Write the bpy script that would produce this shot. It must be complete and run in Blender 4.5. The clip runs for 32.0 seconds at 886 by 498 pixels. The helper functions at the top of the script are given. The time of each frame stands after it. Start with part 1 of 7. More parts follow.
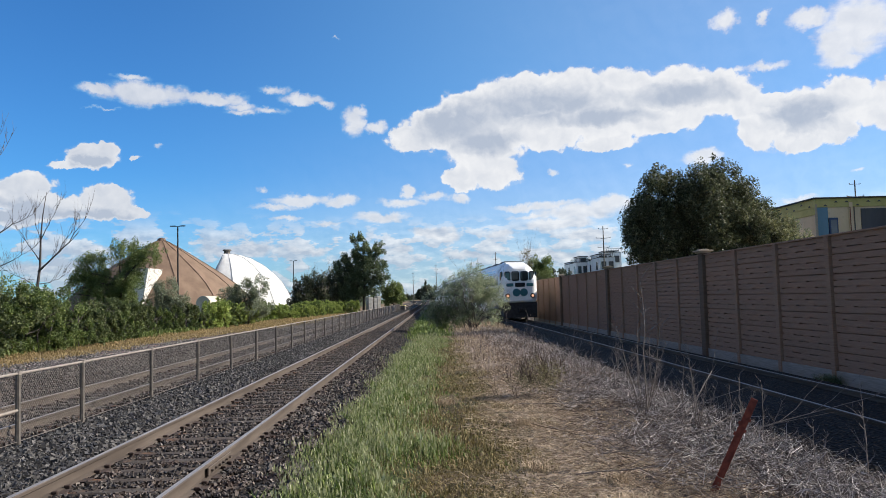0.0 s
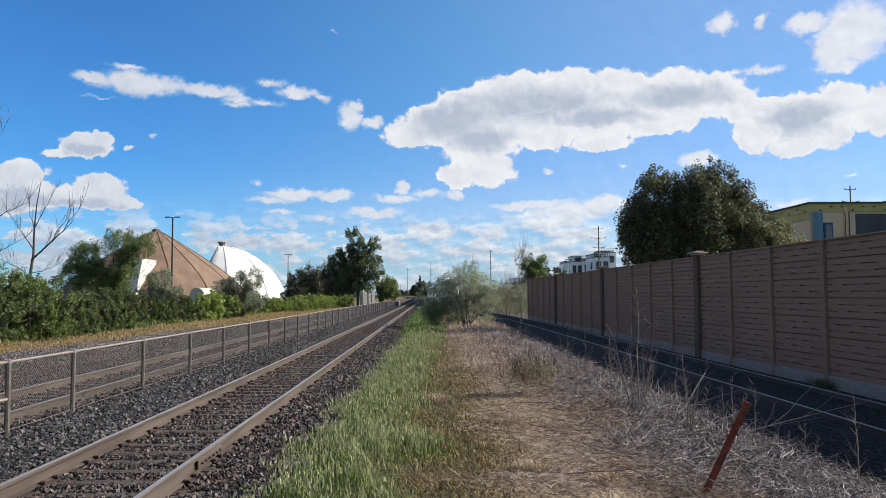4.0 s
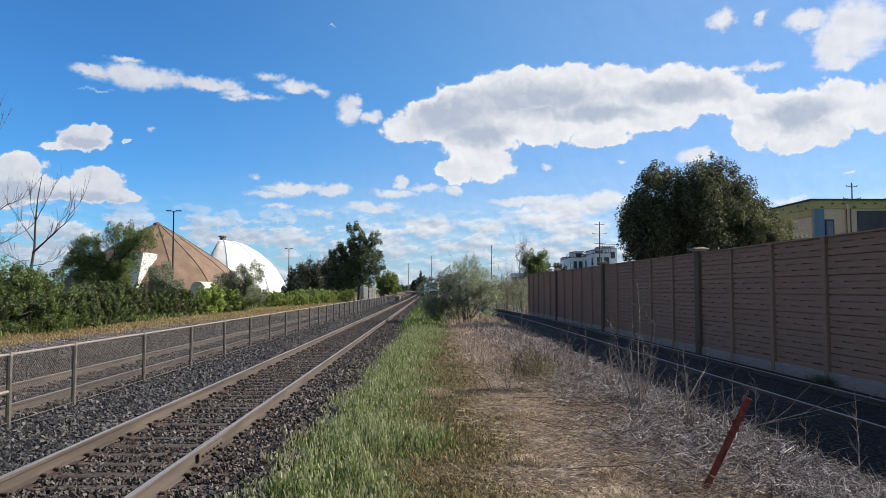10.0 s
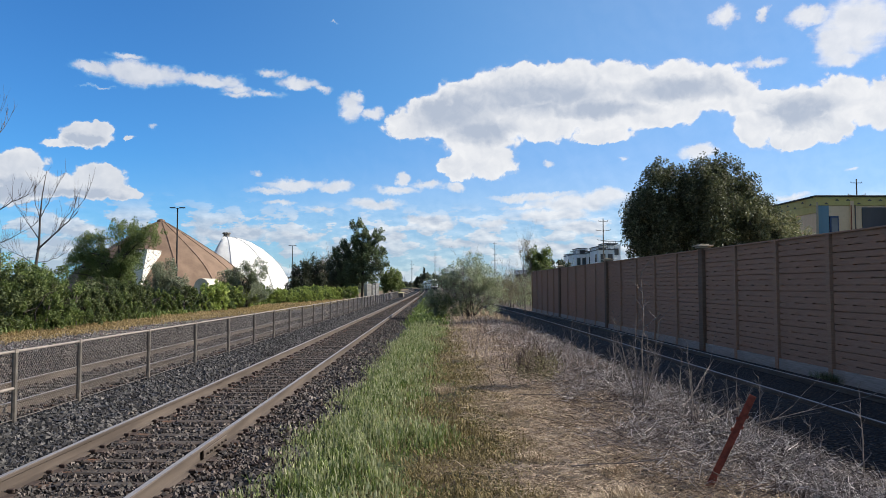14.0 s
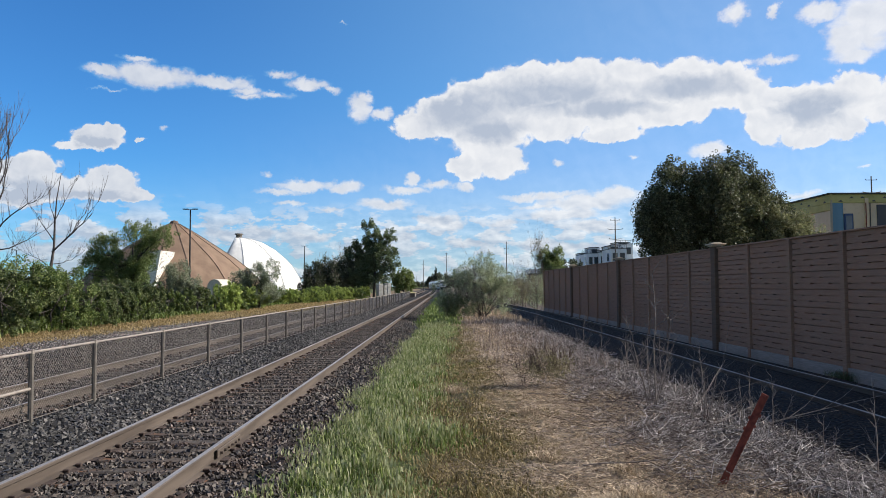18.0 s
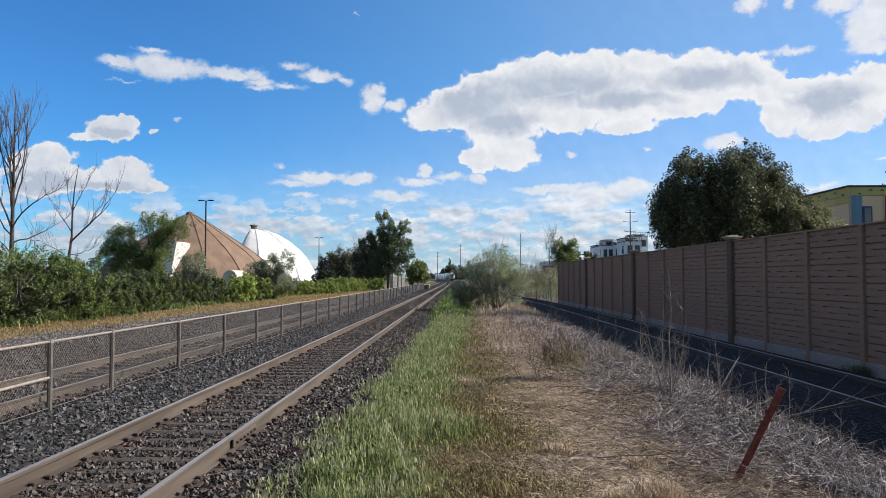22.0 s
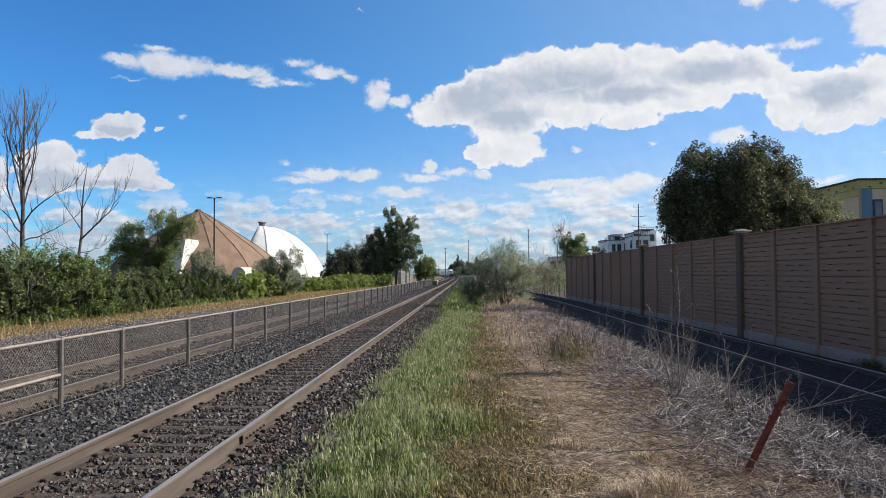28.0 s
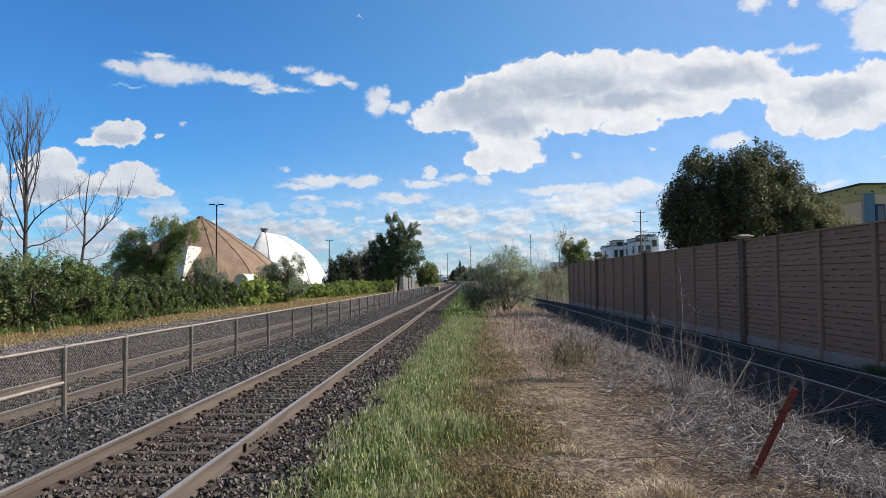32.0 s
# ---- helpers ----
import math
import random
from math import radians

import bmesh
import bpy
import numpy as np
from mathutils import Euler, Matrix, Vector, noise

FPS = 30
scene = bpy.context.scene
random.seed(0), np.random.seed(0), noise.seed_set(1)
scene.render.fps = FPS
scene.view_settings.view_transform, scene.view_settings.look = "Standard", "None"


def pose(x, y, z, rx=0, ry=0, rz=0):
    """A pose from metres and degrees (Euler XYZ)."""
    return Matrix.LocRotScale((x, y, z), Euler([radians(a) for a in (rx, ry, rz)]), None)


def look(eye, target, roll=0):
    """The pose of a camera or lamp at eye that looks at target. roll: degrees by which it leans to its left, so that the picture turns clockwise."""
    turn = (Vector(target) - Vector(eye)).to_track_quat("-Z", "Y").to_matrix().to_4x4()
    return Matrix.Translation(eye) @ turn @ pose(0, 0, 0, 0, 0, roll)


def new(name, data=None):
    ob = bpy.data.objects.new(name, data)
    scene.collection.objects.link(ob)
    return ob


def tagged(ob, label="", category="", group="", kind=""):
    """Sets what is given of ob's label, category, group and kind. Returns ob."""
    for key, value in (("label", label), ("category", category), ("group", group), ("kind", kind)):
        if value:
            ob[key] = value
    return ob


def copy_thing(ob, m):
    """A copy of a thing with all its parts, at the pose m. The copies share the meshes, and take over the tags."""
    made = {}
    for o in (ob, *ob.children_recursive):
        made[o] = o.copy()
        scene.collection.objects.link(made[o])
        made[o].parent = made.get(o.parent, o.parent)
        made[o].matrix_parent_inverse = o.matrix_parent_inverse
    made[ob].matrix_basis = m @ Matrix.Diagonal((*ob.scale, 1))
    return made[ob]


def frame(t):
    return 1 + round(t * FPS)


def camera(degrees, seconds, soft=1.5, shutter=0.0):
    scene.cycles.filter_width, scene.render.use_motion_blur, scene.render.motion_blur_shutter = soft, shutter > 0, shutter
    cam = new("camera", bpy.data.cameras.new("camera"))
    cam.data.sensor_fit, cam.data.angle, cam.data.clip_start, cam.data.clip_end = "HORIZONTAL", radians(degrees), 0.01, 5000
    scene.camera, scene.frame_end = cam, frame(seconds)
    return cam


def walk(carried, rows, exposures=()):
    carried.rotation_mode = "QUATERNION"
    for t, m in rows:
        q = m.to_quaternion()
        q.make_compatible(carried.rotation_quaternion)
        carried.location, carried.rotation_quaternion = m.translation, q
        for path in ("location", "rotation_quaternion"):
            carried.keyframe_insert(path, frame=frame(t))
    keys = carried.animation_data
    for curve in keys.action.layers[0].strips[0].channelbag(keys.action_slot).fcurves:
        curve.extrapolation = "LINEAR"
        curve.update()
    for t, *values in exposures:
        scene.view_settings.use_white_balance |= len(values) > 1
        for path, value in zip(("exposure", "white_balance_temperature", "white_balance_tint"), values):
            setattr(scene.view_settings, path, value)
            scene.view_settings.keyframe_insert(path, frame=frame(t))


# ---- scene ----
# ---------------------------------------------------------------- camera
cam = camera(61.88, 32.0, soft=0.4)


def view(x, y, z, yaw, pitch, roll):
    return pose(x, y, z, 90 + pitch, 0, yaw) @ pose(0, 0, 0, 0, 0, roll)


walk(cam, [(r[0], view(*r[1:])) for r in (
    (0, 0.016, -0.027, 1.821, -0.680, 3.753, -1.502),
    (0.5, -0.000, -0.042, 1.818, -0.561, 3.620, -1.342),
    (1, 0.006, -0.021, 1.819, -0.544, 3.497, -0.981),
    (1.5, 0.010, -0.019, 1.818, -0.558, 3.515, -0.684),
    (2, 0.020, 0.003, 1.820, -0.656, 3.564, -0.440),
    (2.5, 0.022, 0.015, 1.820, -0.722, 3.577, -0.383),
    (3, 0.017, 0.017, 1.821, -0.846, 3.570, -0.387),
    (3.5, 0.011, 0.012, 1.821, -1.042, 3.522, -0.388),
    (5.5, 0.010, 0.016, 1.821, -0.920, 3.470, -0.169),
    (6, 0.009, 0.013, 1.825, -0.851, 3.522, -0.165),
    (6.5, 0.008, 0.012, 1.825, -0.848, 3.515, -0.096),
    (7, 0.007, 0.024, 1.818, -0.868, 3.502, -0.136),
    (7.5, 0.010, 0.015, 1.816, -0.849, 3.299, -0.221),
    (8, 0.010, 0.021, 1.812, -0.874, 3.108, -0.149),
    (8.5, 0.006, 0.018, 1.816, -0.952, 3.050, -0.105),
    (9, 0.003, 0.019, 1.818, -0.998, 2.991, -0.032),
    (9.5, -0.000, 0.018, 1.817, -1.047, 3.046, 0.091),
    (10, 0.001, 0.023, 1.817, -0.988, 3.109, -0.056),
    (10.5, 0.005, 0.020, 1.817, -0.948, 3.162, -0.257),
    (11, 0.003, 0.028, 1.818, -0.913, 3.203, -0.432),
    (11.5, 0.003, 0.020, 1.818, -0.858, 3.214, -0.457),
    (12, 0.004, 0.022, 1.823, -0.853, 3.171, -0.436),
    (12.5, 0.003, 0.016, 1.821, -0.830, 3.114, -0.371),
    (13, 0.002, 0.014, 1.823, -0.792, 3.056, -0.294),
    (13.5, -0.001, 0.022, 1.823, -0.759, 2.975, -0.238),
    (14, -0.004, 0.019, 1.823, -0.721, 2.856, -0.056),
    (14.5, -0.004, 0.017, 1.824, -0.645, 2.757, 0.172),
    (16.5, 0.007, 0.001, 1.824, -0.270, 2.643, -0.003),
    (17, 0.011, 0.008, 1.822, -0.202, 2.742, -0.200),
    (17.5, 0.010, -0.006, 1.824, -0.042, 2.769, -0.303),
    (18, 0.005, -0.009, 1.823, 0.179, 2.846, -0.306),
    (18.5, -0.001, -0.007, 1.821, 0.477, 2.883, -0.127),
    (19, -0.003, -0.013, 1.817, 0.726, 2.850, 0.029),
    (19.5, -0.013, -0.019, 1.815, 0.815, 2.761, 0.039),
    (20, -0.012, -0.021, 1.820, 0.870, 2.570, 0.000),
    (20.5, -0.007, -0.023, 1.825, 0.936, 2.433, 0.016),
    (21, -0.014, -0.013, 1.819, 0.993, 2.409, 0.074),
    (21.5, -0.013, -0.007, 1.820, 1.105, 2.307, -0.004),
    (22, -0.006, -0.002, 1.822, 1.265, 2.216, -0.070),
    (22.5, -0.004, -0.012, 1.820, 1.314, 2.173, -0.001),
    (23, -0.005, -0.004, 1.824, 1.342, 2.109, 0.037),
    (23.5, -0.007, -0.006, 1.817, 1.390, 1.968, 0.293),
    (24, -0.007, -0.005, 1.814, 1.410, 1.904, 0.306),
    (24.5, -0.012, 0.002, 1.810, 1.468, 1.732, 0.403),
    (25, -0.003, 0.006, 1.812, 1.534, 1.614, 0.282),
    (25.5, -0.005, 0.014, 1.815, 1.543, 1.572, 0.301),
    (27.5, 0.001, 0.006, 1.816, 1.768, 1.838, -0.377),
    (28, 0.003, -0.010, 1.820, 1.883, 1.897, -0.380),
    (28.5, -0.004, -0.024, 1.821, 1.881, 1.958, -0.334),
    (29, -0.010, -0.016, 1.819, 1.918, 2.037, -0.247),
    (29.5, -0.016, -0.025, 1.819, 1.983, 2.107, -0.130),
    (30, -0.019, -0.021, 1.825, 1.956, 2.147, -0.063),
    (30.5, -0.011, -0.023, 1.823, 1.970, 2.222, -0.130),
    (31, -0.015, -0.025, 1.825, 2.000, 2.273, -0.199),
    (31.5, -0.015, -0.019, 1.826, 2.029, 2.332, -0.347),
    (32, -0.008, -0.016, 1.832, 2.041, 2.358, -0.552),
)])

# ---------------------------------------------------------------- light
SUN_AZ, SUN_EL = 80.0, 33.0
world = bpy.data.worlds.new("sky_world")
scene.world = world
world.use_nodes = True
wn = world.node_tree
sky = wn.nodes.new("ShaderNodeTexSky")
sky.sky_type = "NISHITA"
sky.sun_disc = False
sky.sun_elevation, sky.sun_rotation = radians(SUN_EL), radians(SUN_AZ)
sky.air_density, sky.dust_density, sky.ozone_density = 1.0, 0.0, 6.0
tint = wn.nodes.new("ShaderNodeMix")
tint.data_type, tint.blend_type = "RGBA", "MULTIPLY"
tint.inputs[0].default_value = 1.0
tint.inputs[7].default_value = (0.47, 0.96, 1.30, 1)
wn.links.new(sky.outputs[0], tint.inputs[6])
# broken cumulus over the rest of the sky, behind and beside the viewer
wdir = wn.nodes.new("ShaderNodeTexCoord")
wsep = wn.nodes.new("ShaderNodeSeparateXYZ")
wn.links.new(wdir.outputs["Generated"], wsep.inputs[0])
wnoise = wn.nodes.new("ShaderNodeTexNoise")
wnoise.inputs["Scale"].default_value, wnoise.inputs["Detail"].default_value = 2.6, 6.0
wn.links.new(wdir.outputs["Generated"], wnoise.inputs["Vector"])
wcov = wn.nodes.new("ShaderNodeMapRange")
wcov.interpolation_type = "SMOOTHSTEP"
wcov.inputs[1].default_value, wcov.inputs[2].default_value = 0.42, 0.60
wn.links.new(wnoise.outputs["Fac"], wcov.inputs[0])
wside = wn.nodes.new("ShaderNodeMapRange")
wside.interpolation_type = "SMOOTHSTEP"
wside.inputs[1].default_value, wside.inputs[2].default_value, wside.inputs[3].default_value, wside.inputs[4].default_value = 0.40, 0.60, 1.0, 0.0
wn.links.new(wsep.outputs[1], wside.inputs[0])
wmul = wn.nodes.new("ShaderNodeMath")
wmul.operation = "MULTIPLY"
wn.links.new(wcov.outputs[0], wmul.inputs[0])
wn.links.new(wside.outputs[0], wmul.inputs[1])
wmix = wn.nodes.new("ShaderNodeMix")
wmix.data_type = "RGBA"
wmix.inputs[7].default_value = (3.5, 3.45, 3.5, 1)
wn.links.new(wmul.outputs[0], wmix.inputs[0])
wn.links.new(tint.outputs[2], wmix.inputs[6])
wn.links.new(wmix.outputs[2], wn.nodes["Background"].inputs[0])
wn.nodes["Background"].inputs[1].default_value = 0.085

sun = new("sun", bpy.data.lights.new("sun", "SUN"))
sun.data.energy, sun.data.angle, sun.data.color = 5.8, radians(0.53), (1.0, 0.93, 0.82)
sdir = Vector((math.sin(radians(SUN_AZ)) * math.cos(radians(SUN_EL)), math.cos(radians(SUN_AZ)) * math.cos(radians(SUN_EL)), math.sin(radians(SUN_EL))))
sun.matrix_world = look(sdir * 200, (0, 0, 0))
scene.view_settings.exposure = 0.5


# ---------------------------------------------------------------- material tools
def bright(c, k):
    return tuple(min(1, x * k) for x in c)


class Mat:
    """A small wrapper to write node materials in few lines."""

    def __init__(self, name):
        self.m = bpy.data.materials.new(name)
        self.m.use_nodes = True
        self.t = self.m.node_tree
        self.t.nodes.clear()
        self.out = self.n("ShaderNodeOutputMaterial")

    def n(self, kind, **sets):
        node = self.t.nodes.new(kind)
        for k, v in sets.items():
            setattr(node, k, v)
        return node

    def put(self, sock, v):
        if isinstance(v, bpy.types.NodeSocket):
            self.t.links.new(v, sock)
        elif v is not None:
            if sock.type == "RGBA" and len(v) == 3:
                v = (*v, 1)
            sock.default_value = v

    def math(self, op, a, b=None, c=None, clamp=False):
        node = self.n("ShaderNodeMath", operation=op, use_clamp=clamp)
        for i, v in enumerate((a, b, c)):
            self.put(node.inputs[i], v)
        return node.outputs[0]

    def vmath(self, op, a, b=None, scale=None):
        node = self.n("ShaderNodeVectorMath", operation=op)
        self.put(node.inputs[0], a)
        if b is not None:
            self.put(node.inputs[1], b)
        if scale is not None:
            self.put(node.inputs[3], scale)
        return node.outputs[1] if op in ("LENGTH", "DOT_PRODUCT", "DISTANCE") else node.outputs[0]

    def coord(self, kind="Object"):
        return self.n("ShaderNodeTexCoord").outputs[kind]

    def pos(self):
        return self.n("ShaderNodeNewGeometry").outputs["Position"]

    def island(self):
        return self.n("ShaderNodeNewGeometry").outputs["Random Per Island"]

    def rand(self):
        return self.n("ShaderNodeObjectInfo").outputs["Random"]

    def noise(self, vec, scale, detail=3.0, rough=0.55, dist=0.0, color=False):
        node = self.n("ShaderNodeTexNoise")
        self.put(node.inputs["Vector"], vec)
        node.inputs["Scale"].default_value = scale
        node.inputs["Detail"].default_value = detail
        node.inputs["Roughness"].default_value = rough
        node.inputs["Distortion"].default_value = dist
        return node.outputs["Color" if color else "Fac"]

    def voronoi(self, vec, scale, out="Distance", feature="F1"):
        node = self.n("ShaderNodeTexVoronoi", feature=feature)
        self.put(node.inputs["Vector"], vec)
        node.inputs["Scale"].default_value = scale
        return node.outputs[out]

    def step(self, v, lo, hi, a=0.0, b=1.0):
        node = self.n("ShaderNodeMapRange", interpolation_type="SMOOTHSTEP")
        self.put(node.inputs[0], v)
        for i, x in enumerate((lo, hi, a, b)):
            self.put(node.inputs[i + 1], x)
        return node.outputs[0]

    def mix(self, fac, a, b, blend="MIX"):
        node = self.n("ShaderNodeMix", data_type="RGBA", blend_type=blend)
        self.put(node.inputs[0], fac)
        self.put(node.inputs[6], a)
        self.put(node.inputs[7], b)
        return node.outputs[2]

    def ramp(self, fac, stops):
        node = self.n("ShaderNodeValToRGB")
        cr = node.color_ramp
        while len(cr.elements) < len(stops):
            cr.elements.new(0.5)
        for e, (p, c) in zip(cr.elements, stops):
            e.position, e.color = p, (*c, 1)
        self.put(node.inputs[0], fac)
        return node.outputs[0]

    def stretch(self, vec, sx, sy, sz):
        return self.vmath("MULTIPLY", vec, (sx, sy, sz))

    def bump(self, h, strength=0.3, dist=0.02):
        node = self.n("ShaderNodeBump")
        node.inputs["Strength"].default_value = strength
        node.inputs["Distance"].default_value = dist
        self.put(node.inputs["Height"], h)
        return node.outputs[0]

    def principled(self, color, rough=0.7, metal=0.0, normal=None, spec=0.4):
        node = self.n("ShaderNodeBsdfPrincipled")
        self.put(node.inputs["Base Color"], color)
        self.put(node.inputs["Roughness"], rough)
        self.put(node.inputs["Metallic"], metal)
        self.put(node.inputs["Specular IOR Level"], spec)
        if normal is not None:
            self.put(node.inputs["Normal"], normal)
        return node.outputs[0]

    def done(self, shader):
        self.t.links.new(shader, self.out.inputs[0])
        return self.m


def plain_mat(name, color, rough=0.7, metal=0.0, scale=6.0, vary=0.25, bump=0.1, spec=0.4, coord="Object"):
    """A surface of one colour with grain and dirt at two scales."""
    m = Mat(name)
    c = m.coord(coord)
    big, fine = m.noise(c, scale, 4), m.noise(c, scale * 9, 3)
    dark = tuple(x * (1 - vary) for x in color)
    light = tuple(min(1, x * (1 + vary)) for x in color)
    col = m.mix(m.step(big, 0.3, 0.7), dark, light)
    col = m.mix(m.math("MULTIPLY", m.step(fine, 0.45, 0.75), vary), col, tuple(x * 0.5 for x in color))
    rg = m.math("ADD", m.math("MULTIPLY", fine, 0.25), rough - 0.12, clamp=True)
    return m.done(m.principled(col, rg, metal, m.bump(fine, bump, 0.01), spec))


def leaf_mat(name, dark, mid, light, through_col, rough=0.55, gloss=0.25, thin=0.42):
    m = Mat(name)
    r = m.island()
    col = m.ramp(r, [(0.0, dark), (0.5, mid), (1.0, light)])
    big = m.noise(m.coord(), 0.9, 2)
    col = m.mix(m.step(big, 0.35, 0.7), col, m.mix(0.5, col, mid))
    front = m.principled(col, rough, 0, None, gloss)
    back = m.n("ShaderNodeBsdfTranslucent")
    m.put(back.inputs[0], m.mix(0.5, col, through_col))
    mix = m.n("ShaderNodeMixShader")
    mix.inputs[0].default_value = thin
    m.t.links.new(front, mix.inputs[1])
    m.t.links.new(back.outputs[0], mix.inputs[2])
    return m.done(mix.outputs[0])


# ---------------------------------------------------------------- materials
def make_ground_mat():
    """Gravel, dry grass, soil and scrub, by strips along the railway."""
    m = Mat("ground_soil")
    p = m.pos()
    sep = m.n("ShaderNodeSeparateXYZ")
    m.put(sep.inputs[0], p)
    x, y = sep.outputs[0], sep.outputs[1]
    n1, n2, n3 = m.noise(p, 0.35, 4), m.noise(p, 2.2, 4), m.noise(p, 18, 3)
    stones = m.voronoi(p, 22, "Color")
    stone_h = m.voronoi(p, 22)
    xw = m.math("ADD", x, m.math("MULTIPLY", m.math("SUBTRACT", n1, 0.5), 2.6))
    xw = m.math("ADD", xw, m.math("MULTIPLY", m.math("SUBTRACT", n2, 0.5), 1.1))
    gravel = m.mix(m.step(n2, 0.3, 0.7), (0.075, 0.062, 0.052), (0.24, 0.205, 0.175))
    gravel = m.mix(0.6, gravel, stones, "OVERLAY")
    gravel = m.mix(m.step(n3, 0.5, 0.66, 0.0, 0.7), gravel, (0.05, 0.04, 0.033))
    soil = m.mix(m.step(n3, 0.3, 0.7), (0.016, 0.013, 0.012), (0.115, 0.09, 0.075))
    straw = m.mix(m.step(n3, 0.35, 0.7), (0.075, 0.058, 0.047), (0.38, 0.30, 0.24))
    turf = m.mix(m.step(n3, 0.3, 0.7), (0.018, 0.024, 0.010), (0.085, 0.10, 0.035))
    weedy = m.mix(m.step(n2, 0.38, 0.66), (0.040, 0.038, 0.022), (0.12, 0.085, 0.05))
    weedy = m.mix(m.step(n3, 0.45, 0.7, 0.0, 0.6), weedy, (0.03, 0.022, 0.018))
    rusty = m.mix(m.step(n2, 0.35, 0.7), (0.12, 0.086, 0.055), (0.21, 0.155, 0.095))
    col = m.mix(m.step(xw, -24.0, -21.0), turf, rusty)
    col = m.mix(m.math("MULTIPLY", m.step(xw, -16.5, -15.0), m.step(y, 40.0, 70.0, 1.0, 0.2)), col, gravel)
    dark = m.mix(m.step(n3, 0.3, 0.7), (0.04, 0.033, 0.029), (0.11, 0.09, 0.078))
    col = m.mix(m.step(xw, -13.6, -12.8), col, dark)
    col = m.mix(m.step(xw, -2.6, -1.7), col, turf)
    col = m.mix(m.step(xw, -0.6, -0.1), col, weedy)
    col = m.mix(m.step(xw, 0.75, 1.35), col, m.mix(m.step(n2, 0.40, 0.56), soil, straw))
    col = m.mix(m.math("MULTIPLY", m.step(xw, 2.1, 2.9), m.step(y, 11.0, 19.0, 1.0, 0.15)), col, soil)
    col = m.mix(m.step(xw, 3.6, 4.8), col, dark)
    col = m.mix(m.step(x, 12.0, 14.0), col, turf)
    h = m.math("ADD", m.math("MULTIPLY", stone_h, 0.5), n3)
    return m.done(m.principled(col, 0.95, 0, m.bump(h, 0.6, 0.04), 0.15))


def make_stone_mat(name, lo, hi, rust):
    m = Mat(name)
    r = m.island()
    c = m.pos()
    col = m.ramp(r, [(0.0, lo), (0.66, tuple(a * 0.80 + b * 0.20 for a, b in zip(lo, hi))), (1.0, hi)])
    col = m.mix(m.math("MULTIPLY", m.step(m.noise(c, 1.6, 3), 0.5, 0.7), 0.5), col, rust)
    col = m.mix(m.math("MULTIPLY", m.noise(c, 60, 3), 0.4), col, tuple(x * 0.5 for x in lo))
    return m.done(m.principled(col, 0.62, 0, m.bump(m.noise(c, 90, 3), 0.3, 0.005), 0.4))


def make_bed_mat(name="ballast_stone", k=1.0, warm=1.0):
    """Crushed stone between and beside the ties, as joined ground."""
    m = Mat(name)
    c = m.pos()
    cell = m.voronoi(c, 19, "Color")
    d = m.voronoi(c, 19)
    bw = m.n("ShaderNodeRGBToBW")
    m.put(bw.inputs[0], cell)
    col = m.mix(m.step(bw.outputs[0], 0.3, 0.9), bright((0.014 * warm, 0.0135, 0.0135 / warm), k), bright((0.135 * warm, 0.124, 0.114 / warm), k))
    big = m.noise(c, 0.8, 3)
    col = m.mix(m.step(big, 0.4, 0.75, 0.0, 0.4), col, bright((0.055, 0.043, 0.036), k))
    # shade in the crevices between stones, painted as near-black
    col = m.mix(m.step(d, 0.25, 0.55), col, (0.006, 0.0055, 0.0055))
    return m.done(m.principled(col, 0.85, 0, m.bump(m.math("SUBTRACT", 1.0, d), 1.0, 0.06), 0.25))


def make_tie_mat():
    m = Mat("tie_wood")
    c = m.coord()
    grain = m.noise(m.stretch(c, 1.5, 40, 30), 1.0, 4)
    col = m.mix(m.step(grain, 0.3, 0.75), (0.016, 0.0135, 0.012), (0.12, 0.103, 0.091))
    col = m.mix(m.math("MULTIPLY", m.rand(), 0.45), col, (0.085, 0.064, 0.053))
    col = m.mix(m.math("MULTIPLY", m.step(m.noise(c, 3, 3), 0.5, 0.7), 0.4), col, (0.075, 0.050, 0.036))
    sep = m.n("ShaderNodeSeparateXYZ")
    m.put(sep.inputs[0], c)
    by_plate = m.step(m.math("ABSOLUTE", m.math("SUBTRACT", m.math("ABSOLUTE", sep.outputs[0]), 0.75)), 0.08, 0.42, 1.0, 0.0)
    rusty = m.math("MULTIPLY", m.math("MULTIPLY", by_plate, m.step(m.noise(m.pos(), 5, 4), 0.45, 0.62)), 0.8)
    col = m.mix(rusty, col, (0.17, 0.075, 0.035))
    return m.done(m.principled(col, 0.9, 0, m.bump(grain, 0.7, 0.01), 0.2))


def make_rail_mat():
    m = Mat("rail_steel")
    c = m.coord()
    n1, n2 = m.noise(m.stretch(c, 3, 0.25, 3), 2.0, 4), m.noise(c, 45, 3)
    col = m.mix(m.step(n1, 0.3, 0.7), (0.047, 0.038, 0.032), (0.120, 0.098, 0.082))
    col = m.mix(m.math("MULTIPLY", n2, 0.6), col, (0.085, 0.060, 0.045))
    return m.done(m.principled(col, 0.75, 0.12, m.bump(n2, 0.25, 0.004), 0.35))


def make_railhead_mat():
    m = Mat("polished_rail_head")
    c = m.coord()
    n = m.noise(m.stretch(c, 30, 0.3, 30), 2.0, 3)
    col = m.mix(m.step(n, 0.3, 0.7), (0.24, 0.215, 0.20), (0.36, 0.335, 0.315))
    return m.done(m.principled(col, m.math("ADD", m.math("MULTIPLY", n, 0.2), 0.42), 0.45, None, 0.5))


